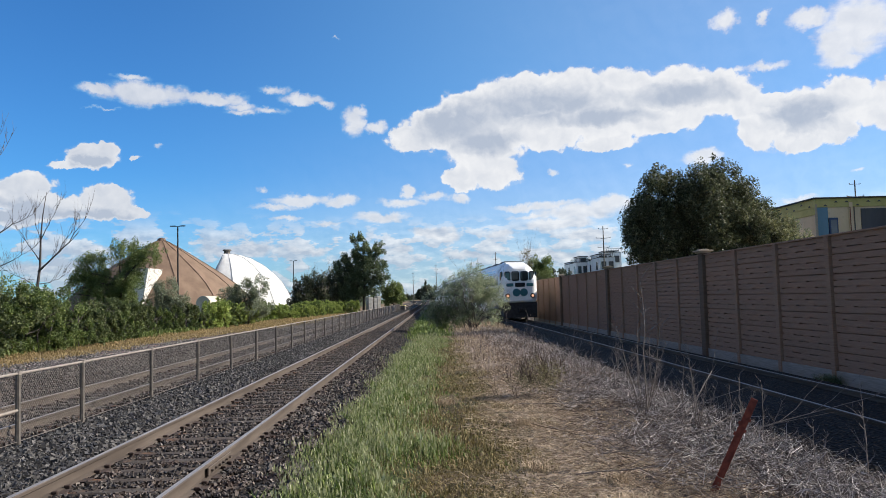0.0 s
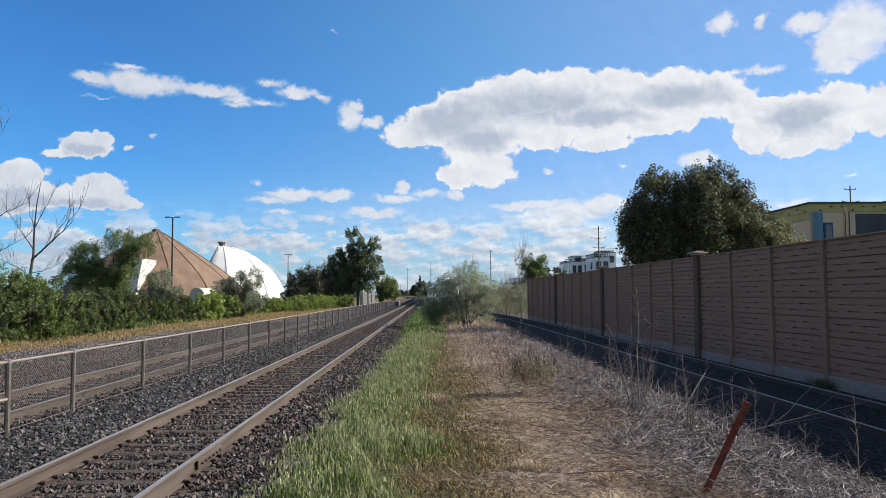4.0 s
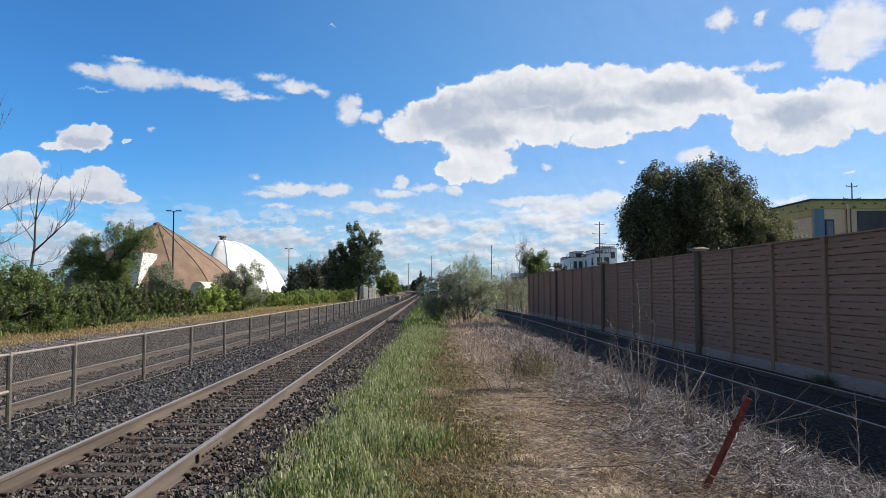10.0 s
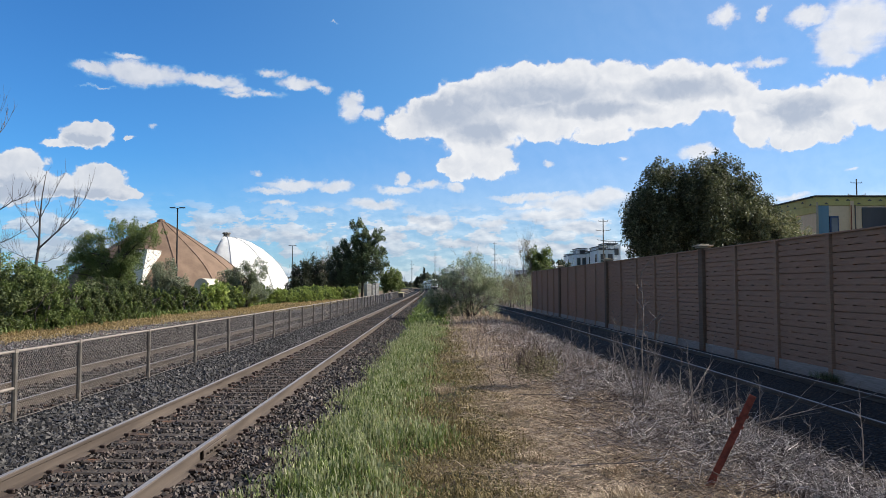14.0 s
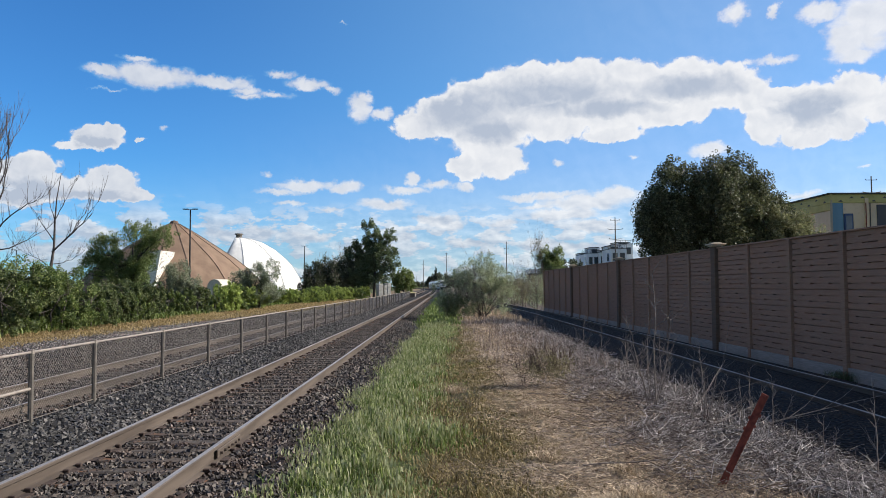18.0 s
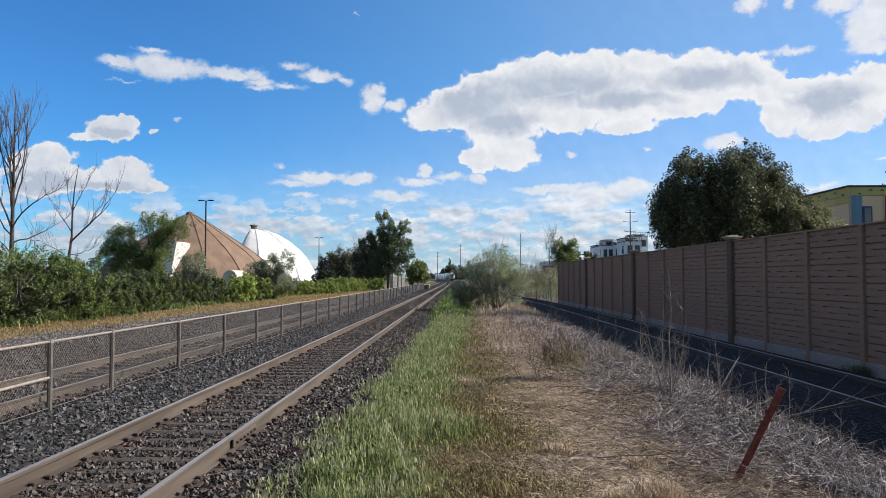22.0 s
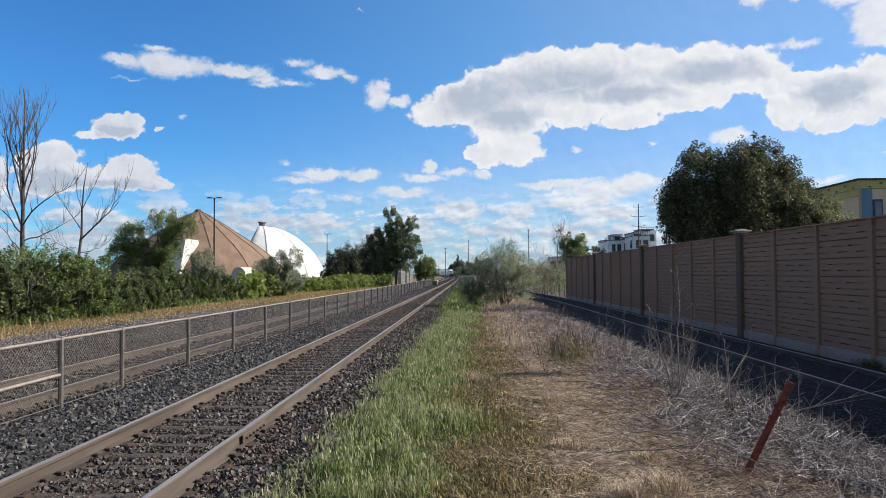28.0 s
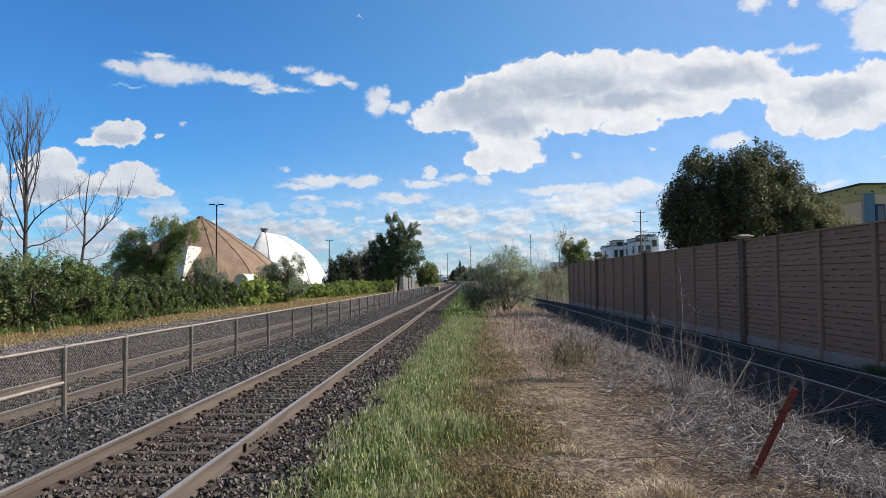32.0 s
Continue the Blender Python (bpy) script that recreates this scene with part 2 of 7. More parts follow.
def make_wall_mat(name, a, b, amount):
    """Cast concrete with a wood-plank face, stained brown."""
    m = Mat(name)
    c = m.coord()
    grain = m.noise(m.stretch(c, 1.2, 1.2, 22), 1.6, 5)
    blot = m.noise(c, 0.9, 4)
    fine = m.noise(c, 70, 3)
    col = m.mix(m.step(grain, 0.3, 0.72), a, b)
    col = m.mix(m.math("MULTIPLY", m.step(blot, 0.4, 0.75), amount), col, tuple(x * 0.62 for x in a))
    col = m.mix(m.math("MULTIPLY", m.rand(), 0.25), col, b)
    hh = m.math("ADD", grain, m.math("MULTIPLY", fine, 0.4))
    return m.done(m.principled(col, 0.88, 0, m.bump(hh, 0.35, 0.012), 0.25))


def make_dome_mat(name, a, b, streak):
    m = Mat(name)
    c = m.coord()
    n1 = m.noise(m.stretch(c, 1, 1, 0.25), 0.5, 4)
    n2 = m.noise(c, 3.5, 3)
    col = m.mix(m.step(n1, 0.3, 0.7), a, b)
    col = m.mix(m.math("MULTIPLY", m.step(n2, 0.5, 0.75), streak), col, tuple(x * 0.6 for x in a))
    return m.done(m.principled(col, 0.8, 0, m.bump(n2, 0.15, 0.05), 0.25))


M_GROUND = make_ground_mat()
# kept dark so that gaps between the loose stones read as shade
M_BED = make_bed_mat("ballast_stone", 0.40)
# bed by the wall: the brown tone of the wall's shade is in its colour
M_BED_DARK = make_bed_mat("wall_shade_bed_stone", 0.5, 1.35)
M_STONE = make_stone_mat("loose_ballast", (0.005, 0.005, 0.0055), (0.158, 0.147, 0.140), (0.026, 0.021, 0.019))
M_STONE_BROWN = make_stone_mat("rust_dusted_ballast", (0.008, 0.006, 0.0055), (0.20, 0.165, 0.142), (0.074, 0.041, 0.027))
# brighter ballast copy: painted sunlight by the weeds, real pale gravel past track 3
M_STONE_PALE = make_stone_mat("dusty_and_sunlit_ballast", (0.030, 0.027, 0.027), (0.42, 0.385, 0.375), (0.12, 0.10, 0.09))
# darker copy of the loose ballast, with the wall's shade put into its colour
M_STONE_DARK = make_stone_mat("wall_shade_ballast", (0.010, 0.007, 0.006), (0.095, 0.072, 0.062), (0.034, 0.022, 0.018))
M_TIE = make_tie_mat()
M_RAIL = make_rail_mat()
M_HEAD = make_railhead_mat()
M_ANCHOR = plain_mat("rusted_anchor", (0.055, 0.038, 0.032), 0.85, 0.2, 20)
M_GALV = plain_mat("galvanised_steel", (0.27, 0.235, 0.205), 0.6, 0.25, 14, 0.2, 0.05)
M_GALV_DARK = plain_mat("weathered_steel_post", (0.115, 0.102, 0.090), 0.7, 0.2, 14, 0.25, 0.05)
M_WIRE = plain_mat("fence_wire", (0.23, 0.21, 0.19), 0.6, 0.4, 30, 0.15, 0.0)
M_WALL = make_wall_mat("stained_concrete_panel", (0.24, 0.140, 0.097), (0.325, 0.195, 0.138), 0.35)
M_WALL_POST = make_wall_mat("stained_concrete_post", (0.245, 0.146, 0.10), (0.33, 0.205, 0.143), 0.3)
M_PLINTH = make_wall_mat("bare_concrete_base", (0.235, 0.208, 0.185), (0.35, 0.315, 0.285), 0.6)
M_PILASTER = make_wall_mat("dark_stained_pilaster", (0.100, 0.066, 0.048), (0.155, 0.105, 0.075), 0.3)
M_CAP = make_wall_mat("cap_stone", (0.30, 0.25, 0.19), (0.42, 0.36, 0.28), 0.3)
M_DOME_BROWN = make_dome_mat("brown_shingle", (0.16, 0.108, 0.076), (0.22, 0.15, 0.106), 0.3)
M_DOME_WHITE = make_dome_mat("white_membrane", (0.60, 0.60, 0.585), (0.72, 0.715, 0.69), 0.15)


def make_mottled_mat():
    """White board with dark ragged patches."""
    m = Mat("mottled_white_board")
    c = m.coord()
    mottle = m.math("ADD", m.noise(m.stretch(c, 1, 1, 1.8), 1.6, 6, 0.62), m.math("MULTIPLY", m.noise(c, 7, 3), 0.35))
    col = m.mix(m.step(m.noise(c, 0.7, 3), 0.3, 0.7), (0.58, 0.565, 0.51), (0.72, 0.70, 0.65))
    col = m.mix(m.step(mottle, 0.70, 0.78), col, (0.075, 0.065, 0.055))
    return m.done(m.principled(col, 0.85, 0, m.bump(mottle, 0.3, 0.03), 0.25))


M_MOTTLED = make_mottled_mat()
M_SEAM_DARK = plain_mat("dark_seam", (0.13, 0.085, 0.06), 0.8, 0, 3)
M_SEAM_GREY = plain_mat("grey_seam", (0.56, 0.56, 0.55), 0.7, 0, 3)
M_WHITE_WALL = make_dome_mat("weathered_white_board", (0.40, 0.375, 0.31), (0.58, 0.545, 0.46), 0.6)
M_BLACK_METAL = plain_mat("black_painted_steel", (0.02, 0.018, 0.018), 0.5, 0.3, 8)
M_RED_STEEL = plain_mat("rust_red_steel", (0.17, 0.042, 0.028), 0.8, 0.15, 14, 0.35, 0.2)
M_TRAIN_WHITE = plain_mat("white_coach_paint", (0.84, 0.84, 0.84), 0.32, 0, 1.2, 0.05, 0.01, 0.5)
M_TRAIN_GREEN = plain_mat("green_coach_paint", (0.02, 0.16, 0.10), 0.35, 0, 2, 0.1, 0.01, 0.5)
M_TRAIN_TEAL = plain_mat("dark_teal_paint", (0.03, 0.13, 0.16), 0.4, 0, 2, 0.1, 0.01)
M_TRAIN_UNDER = plain_mat("black_underframe", (0.03, 0.03, 0.032), 0.75, 0.2, 5, 0.3, 0.1)
M_TRAIN_GLASS = plain_mat("tinted_coach_glass", (0.02, 0.025, 0.03), 0.08, 0, 1, 0.1, 0.0, 0.6)
M_ROOF_GREY = plain_mat("grey_coach_roof", (0.10, 0.11, 0.115), 0.6, 0.1, 2, 0.2, 0.03)
M_YELLOW_BOARD = make_dome_mat("cream_sheathing", (0.58, 0.435, 0.285), (0.69, 0.535, 0.37), 0.25)
M_BLUE_FRAME = plain_mat("dark_blue_window_frame", (0.025, 0.055, 0.13), 0.5, 0, 4, 0.2)
M_PALE_GLASS = plain_mat("pale_window_glass", (0.12, 0.16, 0.20), 0.12, 0, 1, 0.2, 0.0, 0.6)
M_YELLOW_WRAP = make_dome_mat("yellow_green_membrane", (0.40, 0.345, 0.13), (0.50, 0.43, 0.18), 0.3)
M_BLUE_WRAP = make_dome_mat("blue_membrane", (0.10, 0.19, 0.26), (0.15, 0.26, 0.34), 0.2)
M_BUILD_WHITE = make_dome_mat("white_render", (0.62, 0.64, 0.66), (0.74, 0.75, 0.76), 0.1)
M_BUILD_DARK = make_dome_mat("dark_cladding", (0.06, 0.06, 0.065), (0.10, 0.10, 0.105), 0.1)
M_WINDOW = plain_mat("dark_window_glass", (0.03, 0.04, 0.05), 0.08, 0, 1, 0.1, 0.0, 0.6)
M_POLE_WOOD = plain_mat("grey_pole_wood", (0.13, 0.115, 0.10), 0.9, 0, 4)
M_CONCRETE = plain_mat("pale_concrete", (0.42, 0.40, 0.36), 0.85, 0, 3, 0.2)
M_YELLOW_PAINT = plain_mat("faded_yellow_paint", (0.60, 0.52, 0.25), 0.75, 0, 4, 0.2)


def make_lamp_mat(name, color, power):
    m = Mat(name)
    e = m.n("ShaderNodeEmission")
    e.inputs[0].default_value, e.inputs[1].default_value = (*color, 1), power
    return m.done(e.outputs[0])


M_HEADLIGHT = make_lamp_mat("headlight_glow", (1.0, 0.55, 0.36), 0.6)


# ---------------------------------------------------------------- mesh tools
class Geo:
    """Collects faces for one mesh."""

    def __init__(self):
        self.v, self.f = [], []

    def add(self, vs, fs):
        b = len(self.v)
        self.v += [tuple(p) for p in vs]
        self.f += [tuple(b + i for i in q) for q in fs]
        return self

    def box(self, c, s, b=0.0, m=None):
        """A box by its middle and its size, with edges cut by b."""
        hx, hy, hz = s[0] / 2, s[1] / 2, s[2] / 2
        vs, fs = [], []
        if b <= 0:
            vs = [(x, y, z) for x in (-hx, hx) for y in (-hy, hy) for z in (-hz, hz)]
            fs = [(0, 1, 3, 2), (4, 6, 7, 5), (0, 4, 5, 1), (2, 3, 7, 6), (0, 2, 6, 4), (1, 5, 7, 3)]
        else:
            idx = {}
            for i in (-1, 1):
                for j in (-1, 1):
                    for k in (-1, 1):
                        for ax in range(3):
                            q = [i * (hx - b), j * (hy - b), k * (hz - b)]
                            q[ax] = (i * hx, j * hy, k * hz)[ax]
                            idx[i, j, k, ax] = len(vs)
                            vs.append(tuple(q))
            o = [(-1, -1), (1, -1), (1, 1), (-1, 1)]
            for ax in range(3):
                for s_ in (-1, 1):
                    ring = []
                    for a_, b_ in o:
                        q = [a_, b_]
                        q.insert(ax, s_)
                        ring.append(idx[q[0], q[1], q[2], ax])
                    fs.append(tuple(ring if (s_ > 0) != (ax == 1) else ring[::-1]))
            for ax in range(3):
                u, w = [i for i in range(3) if i != ax]
                for su in (-1, 1):
                    for sw in (-1, 1):
                        def at(e, which):
                            q = [0, 0, 0]
                            q[ax], q[u], q[w] = e, su, sw
                            return idx[q[0], q[1], q[2], which]
                        fs.append((at(-1, u), at(1, u), at(1, w), at(-1, w)))
            for i in (-1, 1):
                for j in (-1, 1):
                    for k in (-1, 1):
                        fs.append((idx[i, j, k, 0], idx[i, j, k, 1], idx[i, j, k, 2]))
        mat = Matrix.Translation(c) @ (m if m is not None else Matrix())
        return self.add([mat @ Vector(p) for p in vs], fs)

    def tube(self, pts, rad, n=6, closed=True):
        """A round bar along points, with one radius or one for each point."""
        pts = [Vector(p) for p in pts]
        if not isinstance(rad, (list, tuple)):
            rad = [rad] * len(pts)
        vs, fs = [], []
        side = None
        for i, p in enumerate(pts):
            d = (pts[min(i + 1, len(pts) - 1)] - pts[max(i - 1, 0)]).normalized()
            if side is None:
                side = d.orthogonal().normalized()
            side = (side - d * side.dot(d)).normalized()
            up = d.cross(side)
            for k in range(n):
                a = 2 * math.pi * k / n
                vs.append(p + (side * math.cos(a) + up * math.sin(a)) * rad[i])
        for i in range(len(pts) - 1):
            for k in range(n):
                k2 = (k + 1) % n
                fs.append((i * n + k, i * n + k2, (i + 1) * n + k2, (i + 1) * n + k))
        if closed:
            fs.append(tuple(range(n))[::-1])
            fs.append(tuple((len(pts) - 1) * n + k for k in range(n)))
        return self.add(vs, fs)

    def loft(self, rings, caps=True, close=True):
        n = len(rings[0])
        vs = [p for r in rings for p in r]
        fs = []
        for i in range(len(rings) - 1):
            for k in range(n if close else n - 1):
                k2 = (k + 1) % n
                fs.append((i * n + k, i * n + k2, (i + 1) * n + k2, (i + 1) * n + k))
        if caps and close:
            fs.append(tuple(range(n))[::-1])
            fs.append(tuple((len(rings) - 1) * n + k for k in range(n)))
        return self.add(vs, fs)

    def mesh(self, name, material, smooth=False):
        me = bpy.data.meshes.new(name)
        me.from_pydata(self.v, [], self.f)
        if material:
            me.materials.append(material)
        if smooth:
            me.polygons.foreach_set("use_smooth", [True] * len(me.polygons))
        me.update()
        return me


def array_mesh(name, verts, faces, material, smooth=False):
    """A mesh from number arrays: all faces with the same count of corners."""
    me = bpy.data.meshes.new(name)
    nv, (nf, k) = len(verts), faces.shape
    me.vertices.add(nv)
    me.vertices.foreach_set("co", np.ascontiguousarray(verts, dtype=np.float32).ravel())
    me.loops.add(nf * k)
    me.loops.foreach_set("vertex_index", np.ascontiguousarray(faces, dtype=np.int32).ravel())
    me.polygons.add(nf)
    me.polygons.foreach_set("loop_start", np.arange(0, nf * k, k, dtype=np.int32))
    me.polygons.foreach_set("use_smooth", np.full(nf, smooth))
    me.materials.append(material)
    me.update(calc_edges=True)
    me.validate()
    return me


def thing(name, label, category, m=None, group="", kind=""):
    ob = new(name)
    ob.empty_display_size = 0.2
    if m is not None:
        ob.matrix_basis = m
    return tagged(ob, label, category, group, kind)


def part(name, geo, material, parent, label="", m=None, smooth=False):
    me = geo if isinstance(geo, bpy.types.Mesh) else geo.mesh(name, material, smooth)
    ob = new(name, me)
    ob.parent = parent
    if m is not None:
        ob.matrix_basis = m
    if label:
        ob["label"] = label
    return ob


def solid(name, geo, material, label, category="", kind="", group="", m=None, smooth=False):
    me = geo if isinstance(geo, bpy.types.Mesh) else geo.mesh(name, material, smooth)
    ob = new(name, me)
    if m is not None:
        ob.matrix_basis = m
    return tagged(ob, label, category, group, kind)


# ---------------------------------------------------------------- plan of the railway
def spline(knots, y):
    """A smooth line through knots (y, x)."""
    ks = list(knots)
    if y <= ks[0][0]:
        return ks[0][1]
    for i in range(len(ks) - 1):
        (y0, x0), (y1, x1) = ks[i], ks[i + 1]
        if y <= y1:
            a = ks[max(i - 1, 0)]
            b = ks[min(i + 2, len(ks) - 1)]
            m0 = (x1 - a[1]) / (y1 - a[0])
            m1 = (b[1] - x0) / (b[0] - y0)
            h = y1 - y0
            u = (y - y0) / h
            return (2 * u**3 - 3 * u**2 + 1) * x0 + (u**3 - 2 * u**2 + u) * h * m0 + (3 * u**2 - 2 * u**3) * x1 + (u**3 - u**2) * h * m1
    (y0, x0), (y1, x1) = ks[-2], ks[-1]
    return x1 + (y - y1) * (x1 - x0) / (y1 - y0)


BRANCH = [(-60, 7.32), (0, 7.32), (20, 7.31), (40, 7.22), (58, 6.95), (77, 5.95), (130, 3.3), (200, 1.6), (280, 0.5), (355, -0.9), (407, -2.7), (476, -6.4),
          (545, -12.0), (615, -20.2), (700, -32.0), (800, -48.0), (950, -76.0)]
MAIN = [(-60, -3.41), (0, -3.41), (80, -3.41), (160, -3.45), (260, -4.1), (355, -5.3), (407, -7.1), (476, -10.8), (545, -16.4), (615, -24.6),
        (700, -36.4), (800, -52.4), (950, -80.4)]
RAIL_Z = {"main": 0.0, "branch": -0.18, "side": -0.11}


def main_x(y):
    return spline(MAIN, y)


def branch_x(y):
    return spline(BRANCH, y)


def side_x(y):
    return main_x(y) - 4.42


def stretch_of(y0, y1):
    """Stations along a track, close together near the viewer."""
    ys, y = [], y0
    while y < y1:
        ys.append(y)
        y += max(2.0, abs(y) * 0.05)
    return ys + [y1]


# ---------------------------------------------------------------- ground
def ground_z(x, y):
    ks = [(-2500, 0.4), (-60, -0.1), (-24, -0.25), (-16, -0.32), (-11, -0.36), (-5, -0.34), (-2.2, -0.34), (-1.2, -0.26), (0.5, -0.2), (3.2, -0.2),
          (4.6, -0.36), (5.6, -0.5), (9.3, -0.7), (11, -0.8), (14, -0.8), (60, -0.5), (2500, 0.4)]
    return float(np.interp(x, [k[0] for k in ks], [k[1] for k in ks]))


def make_ground():
    xs = [-2500, -900, -400, -200, -120, -80, -60, -45, -35] + list(np.arange(-28, -12, 1.0)) + list(np.arange(-12, 14, 0.35)) + [15, 17, 20, 25, 32, 45, 60, 90, 150, 300, 800, 2500]
    ys = [-60, -30, -15, -8, -4] + list(np.arange(0, 24, 0.4)) + list(np.arange(24, 60, 1.2)) + [62, 66, 72, 80, 90, 105, 125, 150, 190, 240, 320, 450, 650, 1000, 1700, 3000]
    v = []
    for y in ys:
        for x in xs:
            z = ground_z(x, y)
            if -30 < x < 16 and y < 90:
                z += 0.05 * noise.noise((x * 0.9, y * 0.9, 0)) + 0.02 * noise.noise((x * 3.1, y * 3.1, 4))
            v.append((x, y, z))
    nx = len(xs)
    f = [(j * nx + i, j * nx + i + 1, (j + 1) * nx + i + 1, (j + 1) * nx + i) for j in range(len(ys) - 1) for i in range(nx - 1)]
    solid("ground", Geo().add(v, f), M_GROUND, "dry soil and gravel with trampled dead grass beside the tracks", "ground", "structure", smooth=True)


make_ground()


def make_bed(name, fx, z, left, right, label, mat=None):
    """The ballast bank under a track: offsets and heights left and right of the middle."""
    prof = left + right
    ys = stretch_of(-30, 950)
    rings = []
    for y in ys:
        rings.append([(fx(y) + dx, y, z + dz) for dx, dz in prof])
    g = Geo().loft(rings, caps=False, close=False)
    solid(name, g, mat or M_BED, label, "ballast", "structure")


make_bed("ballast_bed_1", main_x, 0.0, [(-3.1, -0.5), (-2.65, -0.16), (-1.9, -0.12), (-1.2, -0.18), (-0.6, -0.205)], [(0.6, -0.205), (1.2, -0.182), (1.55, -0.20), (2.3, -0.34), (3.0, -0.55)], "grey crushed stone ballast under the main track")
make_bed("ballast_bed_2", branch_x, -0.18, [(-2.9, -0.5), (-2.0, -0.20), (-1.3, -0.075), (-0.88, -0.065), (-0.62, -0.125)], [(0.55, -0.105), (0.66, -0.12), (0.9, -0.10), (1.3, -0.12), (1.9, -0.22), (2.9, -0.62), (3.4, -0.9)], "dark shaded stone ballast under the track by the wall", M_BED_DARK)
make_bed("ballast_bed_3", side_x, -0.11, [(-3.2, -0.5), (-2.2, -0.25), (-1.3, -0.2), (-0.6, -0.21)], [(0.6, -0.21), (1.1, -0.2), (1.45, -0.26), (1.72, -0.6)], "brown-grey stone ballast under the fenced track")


def rail_section(w_head, h, w_base):
    a, b = w_head / 2, w_base / 2
    return [(-b, -h), (-b, -h + 0.012), (-0.012, -h + 0.03), (-0.009, -0.05), (-a, -0.036), (-a, -0.008), (-a + 0.008, 0), (a - 0.008, 0), (a, -0.008), (a, -0.036), (0.009, -0.05), (0.012, -h + 0.03), (b, -h + 0.012), (b, -h)]


TIE_SPACE = 0.495


def make_tie_mesh(seed):
    rnd = random.Random(seed)
    g = Geo().box((0, 0, -0.09), (2.59, 0.22, 0.18), 0.012)
    for i, p in enumerate(g.v):
        g.v[i] = (p[0] + rnd.uniform(-0.03, 0.03), p[1] + rnd.uniform(-0.012, 0.012), p[2] + rnd.uniform(-0.006, 0.006))
    return g.mesh("tie", M_TIE)


TIE_MESHES = [make_tie_mesh(i) for i in range(5)]
PLATE_MESH = Geo().box((-0.7525, 0, 0.006), (0.34, 0.19, 0.014), 0.003).box((0.7525, 0, 0.006), (0.34, 0.19, 0.014), 0.003).mesh("tie_plate", M_ANCHOR)


def make_track(name, fx, zr, label, y0, y1, gauge=1.505):
    top = thing(name, label, "railway track", kind="structure")
    ys = stretch_of(-30, 950)
    for s, nm in ((-1, "rail"), (1, "rail")):
        sec = rail_section(0.072, 0.17, 0.145)
        rings, heads = [], []
        for y in ys:
            x = fx(y) + s * gauge / 2
            rings.append([(x + a, y, zr - 0.002 + b) for a, b in sec])
            heads.append([(x - 0.026, y, zr - 0.006), (x - 0.026, y, zr + 0.001), (x + 0.026, y, zr + 0.001), (x + 0.026, y, zr - 0.006)])
        r = part(nm, Geo().loft(rings), M_RAIL, top, "rusty brown steel rail")
        part("running_surface", Geo().loft(heads), M_HEAD, r, "bright worn top of the rail")
    rnd = random.Random(len(name) + int(y1))
    y, k = y0, 0
    anchors = Geo()
    while y < y1:
        turn = pose(fx(y), y, zr - 0.172 + rnd.uniform(-0.008, 0.004), 0, 0, rnd.uniform(-0.8, 0.8))
        t = part("tie", TIE_MESHES[rnd.randrange(5)], None, top, m=turn)
        if y < 45:
            part("tie_plate", PLATE_MESH, None, t)
        if k % 2 == 0 and y < 45:
            for s in (-1, 1):
                for d in (-0.135, 0.135):
                    for q in (-0.085, 0.085):
                        anchors.box((fx(y) + s * gauge / 2 + q, y + d + rnd.uniform(-0.01, 0.01), zr - 0.15), (0.07, 0.045, 0.05), 0.008, pose(0, 0, 0, 0, 0, rnd.uniform(-12, 12)))
        y += TIE_SPACE
        k += 1
    if anchors.v:
        tagged(part("rail_anchors", anchors, M_ANCHOR, top, "dark rusted rail anchors"), kind="stuff")
    far = Geo()
    while y < 420:
        far.box((fx(y), y, zr - 0.283), (2.5, 0.2, 0.18))
        y += TIE_SPACE
    tagged(part("far_ties", far, M_TIE, top), kind="stuff")
    return top


t_main = make_track("track_1", main_x, 0.0, "main railway track with rusty rails and dark wooden ties", 3.2 - 24 * TIE_SPACE, 150)
g = Geo()
for q in (-0.045, 0.045):
    g.box((-2.6575 + q, 8.98, -0.085), (0.022, 0.92, 0.095), 0.006)
for i in range(6):
    g.tube([(-2.6575 - 0.08, 8.62 + i * 0.145, -0.085), (-2.6575 + 0.085, 8.62 + i * 0.145, -0.085)], 0.016, 6)
part("joint_bar", g, M_RAIL, t_main, "bolted joint bar on the rail")
make_track("track_2", branch_x, -0.18, "shaded railway track beside the brown noise wall", 8 - 36 * TIE_SPACE, 95)
make_track("track_3", side_x, -0.11, "second railway track behind the chain-link fence", 9 - 36 * TIE_SPACE, 90)


# ---------------------------------------------------------------- noise wall
WALL_X0, WALL_SLOPE = 11.0, -0.0152
BAY, WALL_BASE, WALL_TOP = 3.0, -0.80, 3.22


def wall_pose(y, z=0.0):
    """Wall space: x along the wall away from the viewer, -y out of the face towards the tracks."""
    return pose(WALL_X0 + WALL_SLOPE * y, y, z, 0, 0, 90 + math.degrees(math.atan(-WALL_SLOPE)))


PANEL_H = 0.52


